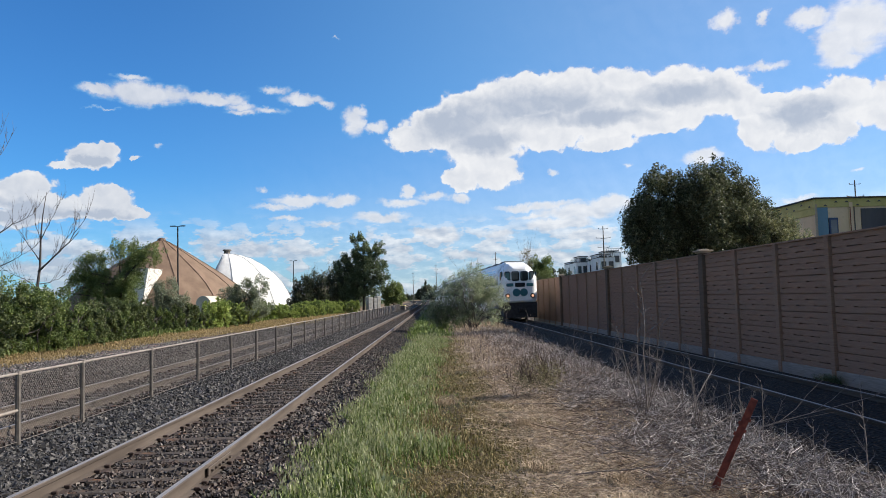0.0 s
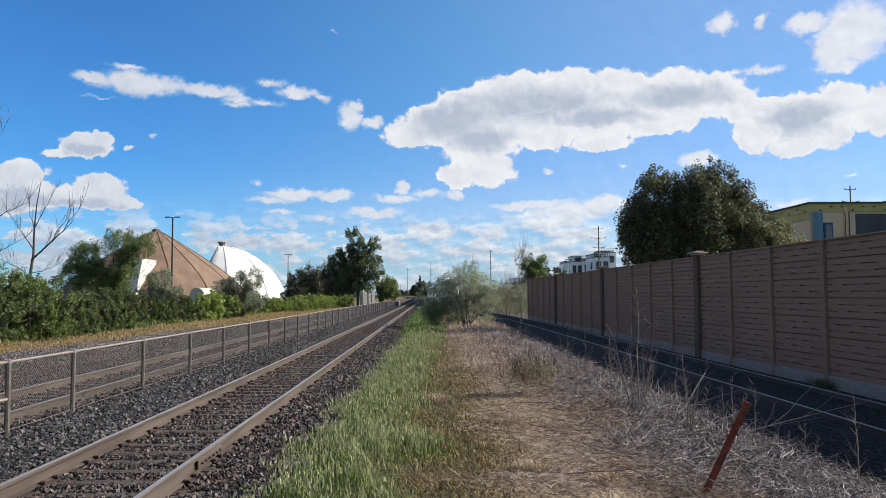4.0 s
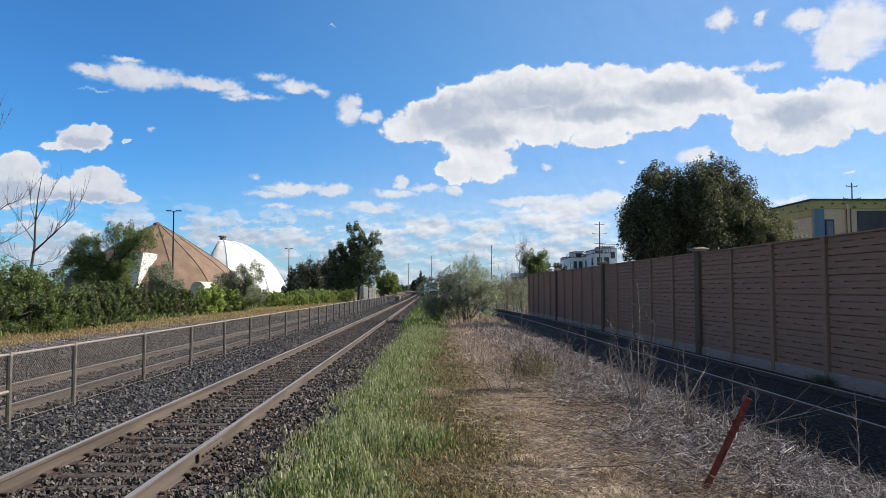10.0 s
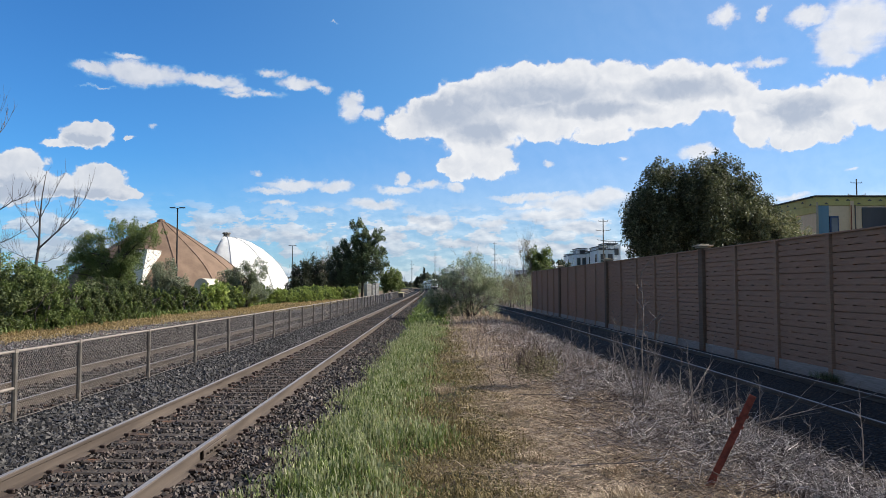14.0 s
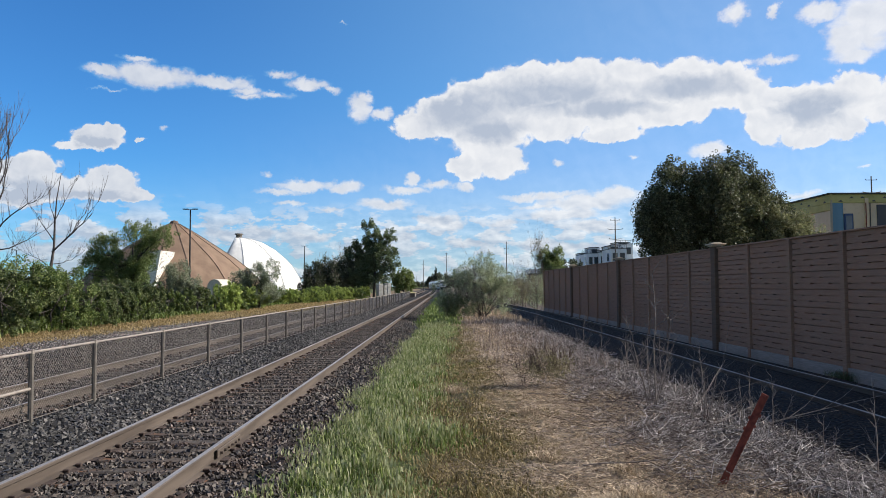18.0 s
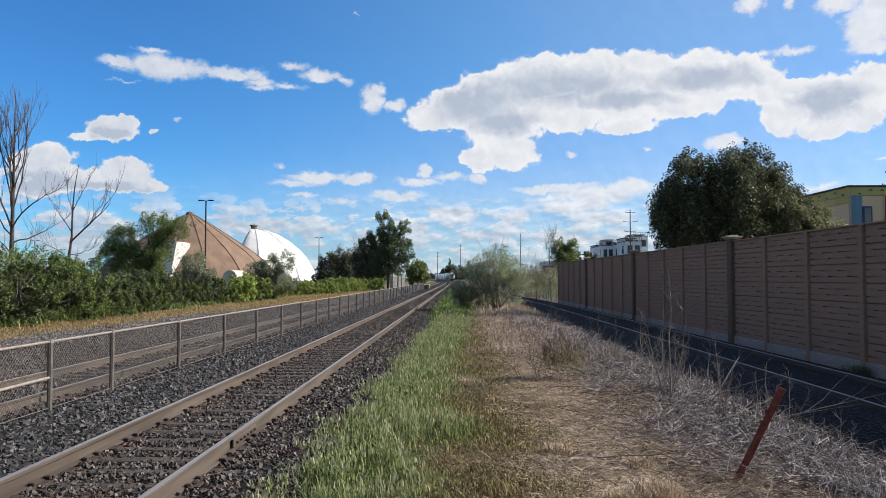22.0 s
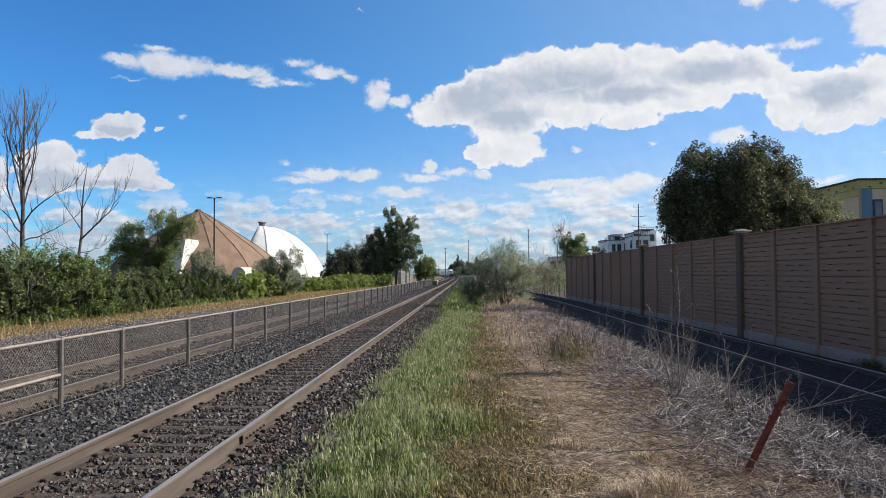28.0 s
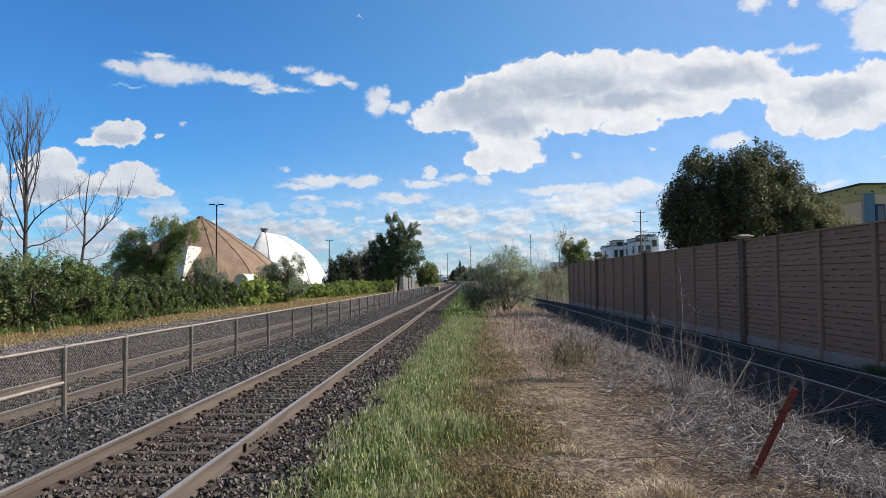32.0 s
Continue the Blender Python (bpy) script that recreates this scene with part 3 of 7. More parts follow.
def make_panel_mesh(seed, length):
    """A cast panel of three planks, with short grooves between them. Its face looks to +y in wall space."""
    rnd = random.Random(seed)
    g = Geo().box((0, -0.085, PANEL_H / 2), (length, 0.03, PANEL_H))
    rows = 3
    h = PANEL_H / rows
    for r in range(rows):
        g.box((0, -0.026, h * (r + 0.5)), (length, 0.09, h - 0.023), 0.004)
        if r == 0:
            continue
        x = -length / 2
        first = 0.15 if r == 1 else 0.6
        x_next = x + first + rnd.uniform(-0.12, 0.12)
        while x < length / 2:
            e = min(x_next, length / 2)
            g.box(((x + e) / 2, -0.028, h * r), (e - x, 0.092, 0.0232))
            x = e + rnd.uniform(0.5, 0.72)
            x_next = x + rnd.uniform(0.4, 0.6)
    return g.mesh("panel", M_WALL)


PANELS = [make_panel_mesh(40 + i, BAY - 0.25) for i in range(8)]
POST_MESH = Geo().box((0, 0.005, (WALL_TOP - WALL_BASE) / 2), (0.19, 0.19, WALL_TOP - WALL_BASE), 0.012).box((0, -0.13, (WALL_TOP - WALL_BASE) / 2), (0.34, 0.06, WALL_TOP - WALL_BASE)).mesh("post", M_WALL_POST)
PIL_MESH = Geo().box((0, 0.0, (WALL_TOP - WALL_BASE) / 2 + 0.03), (0.42, 0.32, WALL_TOP - WALL_BASE + 0.06), 0.02).mesh("pilaster", M_PILASTER)
CAP_MESH = Geo().box((0, 0.02, 0.035), (0.50, 0.44, 0.06), 0.015).box((0, 0.02, 0.09), (0.64, 0.60, 0.06), 0.02).box((0, 0.02, 0.14), (0.40, 0.36, 0.05), 0.02).mesh("cap", M_CAP)
PLINTH_MESH = Geo().box((0, -0.01, 0.19), (BAY + 0.02, 0.16, 0.38), 0.01).mesh("plinth", M_PLINTH)
COPING_MESH = Geo().box((0, 0.0, 0.0), (BAY, 0.16, 0.05), 0.01).mesh("coping", M_WALL_POST)


def make_wall():
    top = thing("wall_1", "tall brown noise wall of plank-textured concrete panels with posts", "noise wall", kind="structure")
    rnd = random.Random(5)
    first, last = 13.8 - 5 * BAY, 73.8
    y, k = first, 0
    while y < last - 0.1:
        for r in range(7):
            z = WALL_BASE + 0.38 + r * PANEL_H
            part("panel", PANELS[rnd.randrange(8)], None, top, m=wall_pose(y + BAY / 2, z) @ pose(0, rnd.uniform(-0.004, 0.004), 0))
        part("plinth", PLINTH_MESH, None, top, "pale bare concrete base", m=wall_pose(y + BAY / 2, WALL_BASE + rnd.uniform(0.002, 0.02)))
        part("coping", COPING_MESH, None, top, m=wall_pose(y + BAY / 2, WALL_TOP + 0.0))
        y += BAY
    y = first
    while y < last + 0.1:
        if abs((y - 13.8) / 15 - round((y - 13.8) / 15)) < 0.01 and y < 70:
            p = part("pilaster", PIL_MESH, None, top, m=wall_pose(y, WALL_BASE))
            part("cap", CAP_MESH, None, p, "pale stepped cap stone", m=pose(0, 0, WALL_TOP - WALL_BASE + 0.06))
        else:
            part("post", POST_MESH, None, top, m=wall_pose(y, WALL_BASE))
        y += BAY


make_wall()


# ---------------------------------------------------------------- chain-link fence
FENCE_X, FENCE_TOP, FENCE_FOOT = -5.95, 0.90, -0.12


def make_mesh_panel(length, height):
    """Woven wire: two sets of slanting zigzag-free wires in diamonds."""
    g = Geo()
    step, r = 0.065, 0.0024
    n = int((length + height) / step)
    for s in (1, -1):
        for i in range(n + 1):
            a = i * step - height
            y0, z0, y1, z1 = a, 0.0, a + height, height
            if y0 < 0:
                z0, y0 = -y0, 0.0
            if y1 > length:
                z1, y1 = height - (y1 - length), length
            if z1 - z0 < 0.02:
                continue
            if s < 0:
                z0, z1 = height - z0, height - z1
            g.tube([(s * 0.003, y0, z0), (s * 0.003, y1, z1)], r, 3, False)
    return g.mesh("wire_mesh", M_WIRE)


def make_fence():
    top = thing("chain_link_fence", "waist-high chain-link fence with steel posts between two tracks", "fence", kind="")
    ys = [-1.4, 1.6, 4.6, 7.6, 10.66, 12.57] + [12.57 + 3.02 * i for i in range(1, 38)]
    long_mesh, short_mesh = make_mesh_panel(2.95, 0.88), make_mesh_panel(1.86, 0.88)
    post_mesh = Geo().tube([(0, 0, FENCE_FOOT - 0.25), (0, 0, FENCE_TOP)], 0.038, 8).mesh("post", M_GALV_DARK)
    ring_mesh = Geo().tube([(0, 0, FENCE_TOP - 0.02), (0, 0, FENCE_TOP + 0.035)], 0.046, 8).mesh("post_cap", M_GALV)
    rnd = random.Random(3)
    for i, y in enumerate(ys):
        lean = pose(FENCE_X, y, 0, rnd.uniform(-0.4, 0.4), rnd.uniform(-0.6, 0.6), 0)
        p = part("post", post_mesh, None, top, "upright steel fence post", m=lean)
        part("post_cap", ring_mesh, None, p)
        if i + 1 < len(ys):
            d = ys[i + 1] - y
            part("wire_mesh", short_mesh if d < 2.5 else long_mesh, None, top, "grey woven wire mesh", m=pose(FENCE_X - 0.042, y + 0.03, FENCE_FOOT + 0.10))
            sag = rnd.uniform(-0.012, 0.004)
            part("top_rail", Geo().tube([(FENCE_X, y, FENCE_TOP), (FENCE_X, y + d / 2, FENCE_TOP + sag), (FENCE_X, y + d, FENCE_TOP)], 0.019, 8), M_GALV, top, "pale galvanised top rail")
    for i in range(len(ys) - 1):
        part("tension_wire", Geo().tube([(FENCE_X, ys[i], FENCE_FOOT + 0.06), (FENCE_X, ys[i + 1], FENCE_FOOT + 0.06)], 0.007, 5), M_GALV_DARK, top)
    part("brace_rail", Geo().tube([(FENCE_X, 7.6, 0.36), (FENCE_X, 10.66, 0.38)], 0.022, 8), M_GALV, top, "pale horizontal brace pipe")
    return top


make_fence()


# ---------------------------------------------------------------- sky backdrop with drifting clouds
CLOUDS_BIG = [(-2.3, 12.2, 1.9, 1.02), (0.1, 12.9, 2.9, 1.78), (3.3, 13.8, 3.8, 2.1), (6.4, 15.0, 3.9, 1.99), (10.3, 15.0, 4.3, 1.97), (14.1, 14.7, 4.1, 1.94), (17.8, 14.6, 3.6, 1.83), (20.9, 14.1, 2.9, 1.68), (22.8, 13.3, 1.7, 1.28), (3.4, 11.7, 3.5, 2.13), (4.2, 9.6, 2.4, 1.5), (1.6, 9.1, 1.5, 1.08), (8.2, 12.6, 4.3, 1.68), (12.8, 13.1, 4.6, 1.65), (16.9, 12.8, 3.2, 1.13), (12.8, 11.3, 2.3, 0.58)]
CLOUDS_RIGHT = [(23.8, 11.3, 1.8, 1.48), (26.3, 12.0, 2.5, 1.97), (29.1, 12.6, 1.8, 1.62), (26.0, 10.2, 2.1, 0.85), (24.8, 13.3, 1.3, 0.61), (28.4, 10.8, 1.6, 1.2), (31.4, 12.0, 1.9, 1.66)]
CLOUDS_TOP = [(28.8, 16.5, 1.6, 1.65), (30.4, 17.3, 2.3, 2.31), (27.4, 18.3, 1.6, 0.72), (29.5, 15.2, 1.2, 0.58), (21.7, 19.1, 1.1, 0.82), (24.3, 18.9, 0.5, 0.51), (24.3, 15.6, 1.6, 0.3), (22.4, 15.7, 0.7, 0.23), (-6.6, 13.6, 1.0, 1.26), (-5.0, 13.1, 1.1, 0.55), (-6.1, 14.4, 0.7, 0.5)]
CLOUDS_LEFT = [(-22.0, 15.1, 3.7, 0.93), (-25.0, 15.2, 1.7, 0.46), (-22.8, 16.1, 1.5, 0.27), (-17.4, 15.0, 2.8, 0.56), (-15.3, 14.5, 1.2, 0.37), (-15.1, 14.1, 1.2, 0.24), (-13.0, 14.3, 1.4, 0.33), (-12.8, 15.8, 1.2, 0.37), (-10.7, 15.2, 1.8, 0.49), (-9.0, 14.9, 1.0, 0.33), (-24.6, 13.9, 1.1, 0.12), (-8.0, 19.6, 0.45, 0.1)]
CLOUDS_LOW = [(-25.5, 10.4, 1.8, 0.9), (-24.6, 11.1, 1.1, 0.55), (-26.9, 9.8, 1.1, 0.35), (-22.7, 10.6, 0.4, 0.16), (-29.5, 8.1, 1.7, 1.07), (-30.6, 7.6, 1.3, 1.32), (-28.9, 6.9, 2.1, 0.96), (-24.5, 7.6, 1.8, 0.96), (-25.0, 7.0, 2.6, 0.92), (-22.8, 6.6, 1.4, 0.55), (-26.8, 6.8, 2.1, 0.7), (-29.9, 6.2, 2.0, 0.7), (-33.8, 6.6, 2.2, 1.46)]
CLOUDS_MID = [(-13.6, 8.5, 0.6, 0.3), (-10.6, 7.7, 3.0, 0.51), (-7.8, 7.6, 1.6, 0.56), (-12.8, 7.2, 1.9, 0.3), (-3.0, 7.4, 2.2, 0.43), (-2.6, 8.3, 0.6, 0.61), (-0.6, 7.8, 1.8, 0.39), (1.4, 7.6, 1.0, 0.52), (-4.6, 6.3, 3.1, 0.52), (-8.9, 6.0, 1.9, 0.26), (-0.2, 4.8, 2.0, 0.96), (-1.5, 5.2, 1.3, 0.52), (6.4, 6.7, 3.5, 0.39), (8.5, 6.9, 3.0, 0.34), (4.2, 4.8, 2.0, 0.44), (10.7, 6.2, 3.8, 0.85), (12.8, 6.8, 2.1, 0.76), (9.0, 5.4, 3.8, 0.6), (11.1, 4.5, 2.9, 0.6), (6.8, 6.0, 2.6, 0.3), (-11.9, 6.3, 1.2, 0.21)]
CLOUDS_FAR = [(19.8, 9.7, 1.6, 0.61), (29.6, 7.8, 0.6, 0.15), (25.7, 6.1, 1.6, 0.39), (8.7, 9.4, 0.4, 0.26), (14.3, 9.6, 0.4, 0.17), (-21.0, 11.4, 0.5, 0.16), (-15.2, 3.9, 4.1, 0.76), (-10.6, 3.8, 2.6, 0.52), (-25.7, 3.8, 2.5, 0.72), (-27.8, 2.7, 4.2, 0.78), (-6.3, 3.0, 3.5, 0.61), (7.7, 3.0, 3.9, 0.78), (-3.2, 3.9, 1.3, 0.7), (2.0, 3.3, 2.6, 0.52), (-21.2, 2.5, 3.5, 0.66), (11.9, 3.0, 2.9, 0.51)]


CLOUD_CORES = [(7.9, 14.4, 7.2, 1.7), (1.2, 13.4, 3.8, 2.0), (3.6, 11.9, 3.2, 1.3), (18.3, 14.3, 4.6, 1.1), (12.5, 13.2, 4.5, 0.8), (26.4, 11.9, 3.0, 1.5), (29.6, 18.4, 3.0, 1.6), (-29.8, 6.5, 3.2, 0.9), (-25.4, 6.3, 2.8, 0.7), (-25.6, 10.1, 1.5, 0.5), (12.0, 6.6, 1.6, 0.6)]


def make_cloud_mat():
    """Cumulus by bearing and height in degrees: soft ellipses broken up by noise."""
    m = Mat("cumulus_cloud")
    d = m.vmath("NORMALIZE", m.coord("Object"))
    sep = m.n("ShaderNodeSeparateXYZ")
    m.put(sep.inputs[0], d)
    az = m.math("MULTIPLY", m.math("ARCTAN2", sep.outputs[0], sep.outputs[1]), 57.2958)
    el = m.math("MULTIPLY", m.math("ARCSINE", sep.outputs[2]), 57.2958)
    comb = m.n("ShaderNodeCombineXYZ")
    m.put(comb.inputs[0], az)
    m.put(comb.inputs[1], el)
    p = comb.outputs[0]
    w1 = m.vmath("SUBTRACT", m.noise(p, 0.5, 2, 0.5, 0, True), (0.5, 0.5, 0.5))
    w2 = m.vmath("SUBTRACT", m.noise(p, 1.0, 5, 0.55, 0, True), (0.5, 0.5, 0.5))
    q = m.vmath("ADD", p, m.vmath("MULTIPLY", w1, (0.9, 0.55, 0)))
    q = m.vmath("ADD", q, m.vmath("MULTIPLY", w2, (1.15, 0.85, 0)))
    w3 = m.vmath("SUBTRACT", m.noise(p, 3.2, 6, 0.62, 0, True), (0.5, 0.5, 0.5))
    q = m.vmath("ADD", q, m.vmath("MULTIPLY", w3, (0.42, 0.38, 0)))
    field, heavy = None, None
    for k, blobs in enumerate((CLOUDS_BIG, CLOUDS_RIGHT, CLOUDS_LOW, CLOUDS_TOP, CLOUDS_LEFT, CLOUDS_MID, CLOUDS_FAR)):
        for a, e, ra, re in blobs:
            v = m.vmath("MULTIPLY", m.vmath("SUBTRACT", q, (a, e, 0)), (1 / (ra * 1.02), 1 / (re * 1.02), 0))
            s = m.math("MULTIPLY", m.math("SUBTRACT", 1.0, m.vmath("LENGTH", v)), min(1.0, 0.30 + 1.1 * re))
            field = s if field is None else m.math("SMOOTH_MAX", field, s, 0.10)
        if k == 2:
            heavy = field
    fluff = m.noise(p, 1.5, 5, 0.58)
    # rounded billows, and the same a little nearer to the sun: where they fall off, the side is lit
    bent = m.vmath("ADD", p, m.vmath("MULTIPLY", w1, (1.6, 1.6, 0)))
    near_sun = m.vmath("ADD", bent, (0.30, 0.40, 0))
    lump, small_lump = m.voronoi(bent, 0.62, "Distance", "SMOOTH_F1"), m.voronoi(bent, 1.7, "Distance", "SMOOTH_F1")
    lump_lit = m.voronoi(near_sun, 0.62, "Distance", "SMOOTH_F1")
    curl, curl_lit = m.noise(bent, 0.55, 7, 0.55), m.noise(m.vmath("ADD", bent, (0.35, 0.5, 0)), 0.55, 7, 0.55)
    relief = m.math("ADD", m.math("MULTIPLY", m.math("SUBTRACT", lump_lit, lump), 0.08), m.math("MULTIPLY", m.math("SUBTRACT", curl, curl_lit), 1.25))
    billow = m.math("ADD", m.math("MULTIPLY", m.math("SUBTRACT", 0.42, lump), 0.42), m.math("MULTIPLY", m.math("SUBTRACT", 0.42, small_lump), 0.30))
    billow = m.math("ADD", billow, m.math("MULTIPLY", m.math("SUBTRACT", fluff, 0.5), 0.16))
    wisp = m.noise(m.stretch(p, 0.4, 1.2, 1), 1.2, 7, 0.6)
    # low banks of far cloud and haze towards the horizon
    low_n = m.noise(m.stretch(p, 0.42, 0.95, 1), 0.9, 7, 0.55)
    low_sun = m.noise(m.stretch(m.vmath("ADD", p, (0.25, 0.30, 0)), 0.42, 0.95, 1), 0.9, 7, 0.55)
    low = m.math("MULTIPLY", m.step(el, 4.2, 7.4, 1.0, 0.0), m.step(low_n, 0.46, 0.53))
    low_relief = m.math("MULTIPLY", m.math("MULTIPLY", m.math("SUBTRACT", low_n, low_sun), 3.2), m.step(el, 4.5, 7.5, 1.0, 0.0))
    dens = m.step(m.math("ADD", heavy, billow), -0.04, 0.14)
    soft_edge = m.math("ADD", m.math("ADD", field, m.math("MULTIPLY", billow, 0.7)), m.math("MULTIPLY", m.math("SUBTRACT", wisp, 0.5), 0.6))
    dens = m.math("MAXIMUM", dens, m.step(soft_edge, -0.12, 0.55, 0.0, 0.92))
    dens = m.math("MAXIMUM", dens, m.math("MULTIPLY", low, 0.85))
    haze = m.math("MULTIPLY", m.step(el, 0.3, 10.0, 0.58, 0.0), m.step(az, -22.0, -3.0, 0.42, 1.0))
    dens = m.math("MAXIMUM", dens, haze, clamp=True)
    sunward = m.step(az, -28.0, 24.0, 0.0, 0.32)
    dens = m.math("SUBTRACT", 1.0, m.math("MULTIPLY", m.math("SUBTRACT", 1.0, dens), m.math("SUBTRACT", 1.0, sunward)), clamp=True)
    # shaded middles of the thick clouds, with bright rims
    core = None
    for a, e, ra, re in CLOUD_CORES:
        v = m.vmath("MULTIPLY", m.vmath("SUBTRACT", q, (a, e, 0)), (1 / ra, 1 / re, 0))
        c1 = m.math("SUBTRACT", 1.0, m.vmath("LENGTH", v))
        core = c1 if core is None else m.math("SMOOTH_MAX", core, c1, 0.25)
    swirl = m.noise(m.stretch(bent, 0.7, 1.0, 1), 0.75, 6, 0.55)
    rim = m.step(m.math("ADD", heavy, m.math("MULTIPLY", billow, 0.8)), 0.02, 0.40)
    shade = m.step(m.math("ADD", core, m.math("MULTIPLY", m.math("SUBTRACT", swirl, 0.5), 0.75)), -0.35, 0.75, 0.0, 0.95)
    grey = m.math("MULTIPLY", shade, rim)
    grey = m.math("MAXIMUM", grey, m.math("MULTIPLY", rim, 0.16))
    small = m.math("ADD", field, m.math("MULTIPLY", m.math("SUBTRACT", swirl, 0.5), 1.0))
    grey = m.math("MAXIMUM", grey, m.math("MULTIPLY", m.step(small, 0.0, 0.5), 0.18))
    grey = m.math("MAXIMUM", grey, m.math("MULTIPLY", m.step(low_n, 0.45, 0.70), m.step(el, 2.0, 7.0, 0.85, 0.0)))
    grey = m.math("MAXIMUM", grey, m.step(dens, 0.4, 0.8, 0.30, 0.0))
    grey = m.math("MAXIMUM", grey, m.step(el, 1.0, 9.0, 0.78, 0.0))
    grey = m.math("SUBTRACT", m.math("SUBTRACT", m.math("ADD", grey, m.step(az, -30.0, 14.0, 0.30, 0.0)), m.math("MULTIPLY", relief, 0.75)), low_relief, clamp=True)
    tone = m.mix(grey, (0.98, 0.985, 1.0), (0.52, 0.585, 0.70))
    thin = m.math("MULTIPLY", m.step(dens, 0.10, 0.55, 1.0, 0.0), m.step(el, 7.5, 15.0))
    tone = m.mix(thin, tone, (0.40, 0.76, 1.0))
    em = m.n("ShaderNodeEmission")
    m.put(em.inputs[0], tone)
    em.inputs[1].default_value = CLOUD_GLOW
    tr = m.n("ShaderNodeBsdfTransparent")
    mix = m.n("ShaderNodeMixShader")
    m.put(mix.inputs[0], m.math("MULTIPLY", dens, 0.97))
    m.t.links.new(tr.outputs[0], mix.inputs[1])
    m.t.links.new(em.outputs[0], mix.inputs[2])
    return m.done(mix.outputs[0])


CLOUD_GLOW = 0.65


def make_sky_shell():
    rad, rings = 2600.0, []
    for e in np.linspace(-2, 40, 15):
        rings.append([(rad * math.sin(radians(a)) * math.cos(radians(e)), rad * math.cos(radians(a)) * math.cos(radians(e)), rad * math.sin(radians(e))) for a in np.linspace(-50, 50, 33)])
    return solid("backdrop", Geo().loft(rings, False, False), make_cloud_mat(), "white and grey cumulus clouds in a blue sky", "sky", "structure", m=pose(0, 0, 1.8), smooth=True)


sky_shell = make_sky_shell()


# ---------------------------------------------------------------- storage domes
def make_dome(name, label, x, y, top_z, pts, gores, mat, seam_mat, turn, steep=None):
    """A gored dome: flat-sided panels between raised seams. pts: radius and height above the foot."""
    top = thing(name, label, "storage dome", pose(x, y, 0, 0, 0, turn))
    foot = -0.3

    def front(px, py, z):
        """Cuts the dome by a flat steep face on its far left."""
        out = -0.963 * px - 0.27 * py
        over = 0.0 if steep is None else max(0.0, out - 1.0 - steep * (top_z - z))
        return (px + 0.963 * over, py + 0.27 * over, foot + z)

    for g_i in range(gores):
        a0, a1 = 2 * math.pi * g_i / gores, 2 * math.pi * (g_i + 1) / gores
        am = (a0 + a1) / 2
        g = Geo()
        outer = []
        for r, z in pts:
            row = []
            for k in range(5):
                u = k / 4
                a = a0 + (a1 - a0) * u
                flat = math.cos((a1 - a0) / 2) / math.cos(a - am)
                bulge = 1 - (1 - flat) * 0.75
                row.append(front(r * bulge * math.cos(a), r * bulge * math.sin(a), z))
            outer.append(row)
        g.loft(outer, False, False)
        inner = [[(p[0] * 0.985, p[1] * 0.985, p[2] - 0.05) for p in row][::-1] for row in outer]
        g.loft(inner, False, False)
        part("panel", g, mat, top, smooth=True)
        part("seam", Geo().tube([front(r * 1.004 * math.cos(a0), r * 1.004 * math.sin(a0), z + 0.03) for r, z in pts], 0.065, 5), seam_mat, top)
    return top


BROWN_PTS = [(18.2, 0), (17.5, 1.6), (16.3, 3.8), (14.3, 5.9), (11.9, 7.8), (8.3, 10.2), (4.5, 12.7), (1.5, 14.5), (0.5, 14.95)]
WHITE_PTS = [(17.6, 0), (17.2, 1.6), (16.0, 4.4), (14.2, 7.4), (12.4, 9.4), (9.6, 11.8), (6.2, 13.8), (3.2, 14.8), (1.0, 15.15)]
brown = make_dome("storage_dome", "tall brown shingled salt storage dome behind the hedge", -54.3, 147.5, 15, BROWN_PTS, 16, M_DOME_BROWN, M_SEAM_DARK, 8)
part("vent_cap", Geo().tube([(0, 0, 14.5), (0, 0, 15.0), (0, 0, 15.2)], [0.9, 0.7, 0.1], 8), M_SEAM_DARK, brown)
g = Geo()
g.loft([[(-0.9, yy, -0.3), (0.4, yy, -0.3), (1.9, yy, 8.3), (-0.4, yy, 8.3)] for yy in (-17.6, -11.0)])
portal = part("entrance_wall", g, M_MOTTLED, brown, "white board wall of the loading entrance with dark ragged patches", m=pose(0, 0, 0, 0, 0, -8) @ pose(2.3, 0, 0))
for i in range(1, 8):
    part("board", Geo().box((-0.25 + 0.13 * i, -17.62, i * 1.05), (1.2 + 0.13 * i, 0.05, 0.07)), M_SEAM_GREY, portal)
g = Geo()
ring = [(1.25 * math.cos(a), 1.9 + 1.3 * math.sin(a)) for a in np.linspace(0, math.pi, 9)]
prof = [(1.25, -0.3)] + ring + [(-1.25, -0.3)]
g.loft([[(px, yy, pz) for px, pz in prof] for yy in (-17.4, -10.0)])
part("arched_entrance", g, M_WHITE_WALL, brown, "small white arched entrance", m=pose(0, 0, 0, 0, 0, -8) @ pose(13.6, 0, 0))
white = make_dome("storage_dome", "white membrane storage dome with grey seams and a dark vent", -55.0, 196.5, 15, WHITE_PTS, 10, M_DOME_WHITE, M_SEAM_GREY, 3, 0.48)
part("vent_cap", Geo().tube([(0, 0, 14.6), (0, 0, 15.6), (0, 0, 15.7), (0, 0, 16.0)], [0.8, 0.8, 1.15, 1.05], 10), M_POLE_WOOD, white, "grey roof vent")


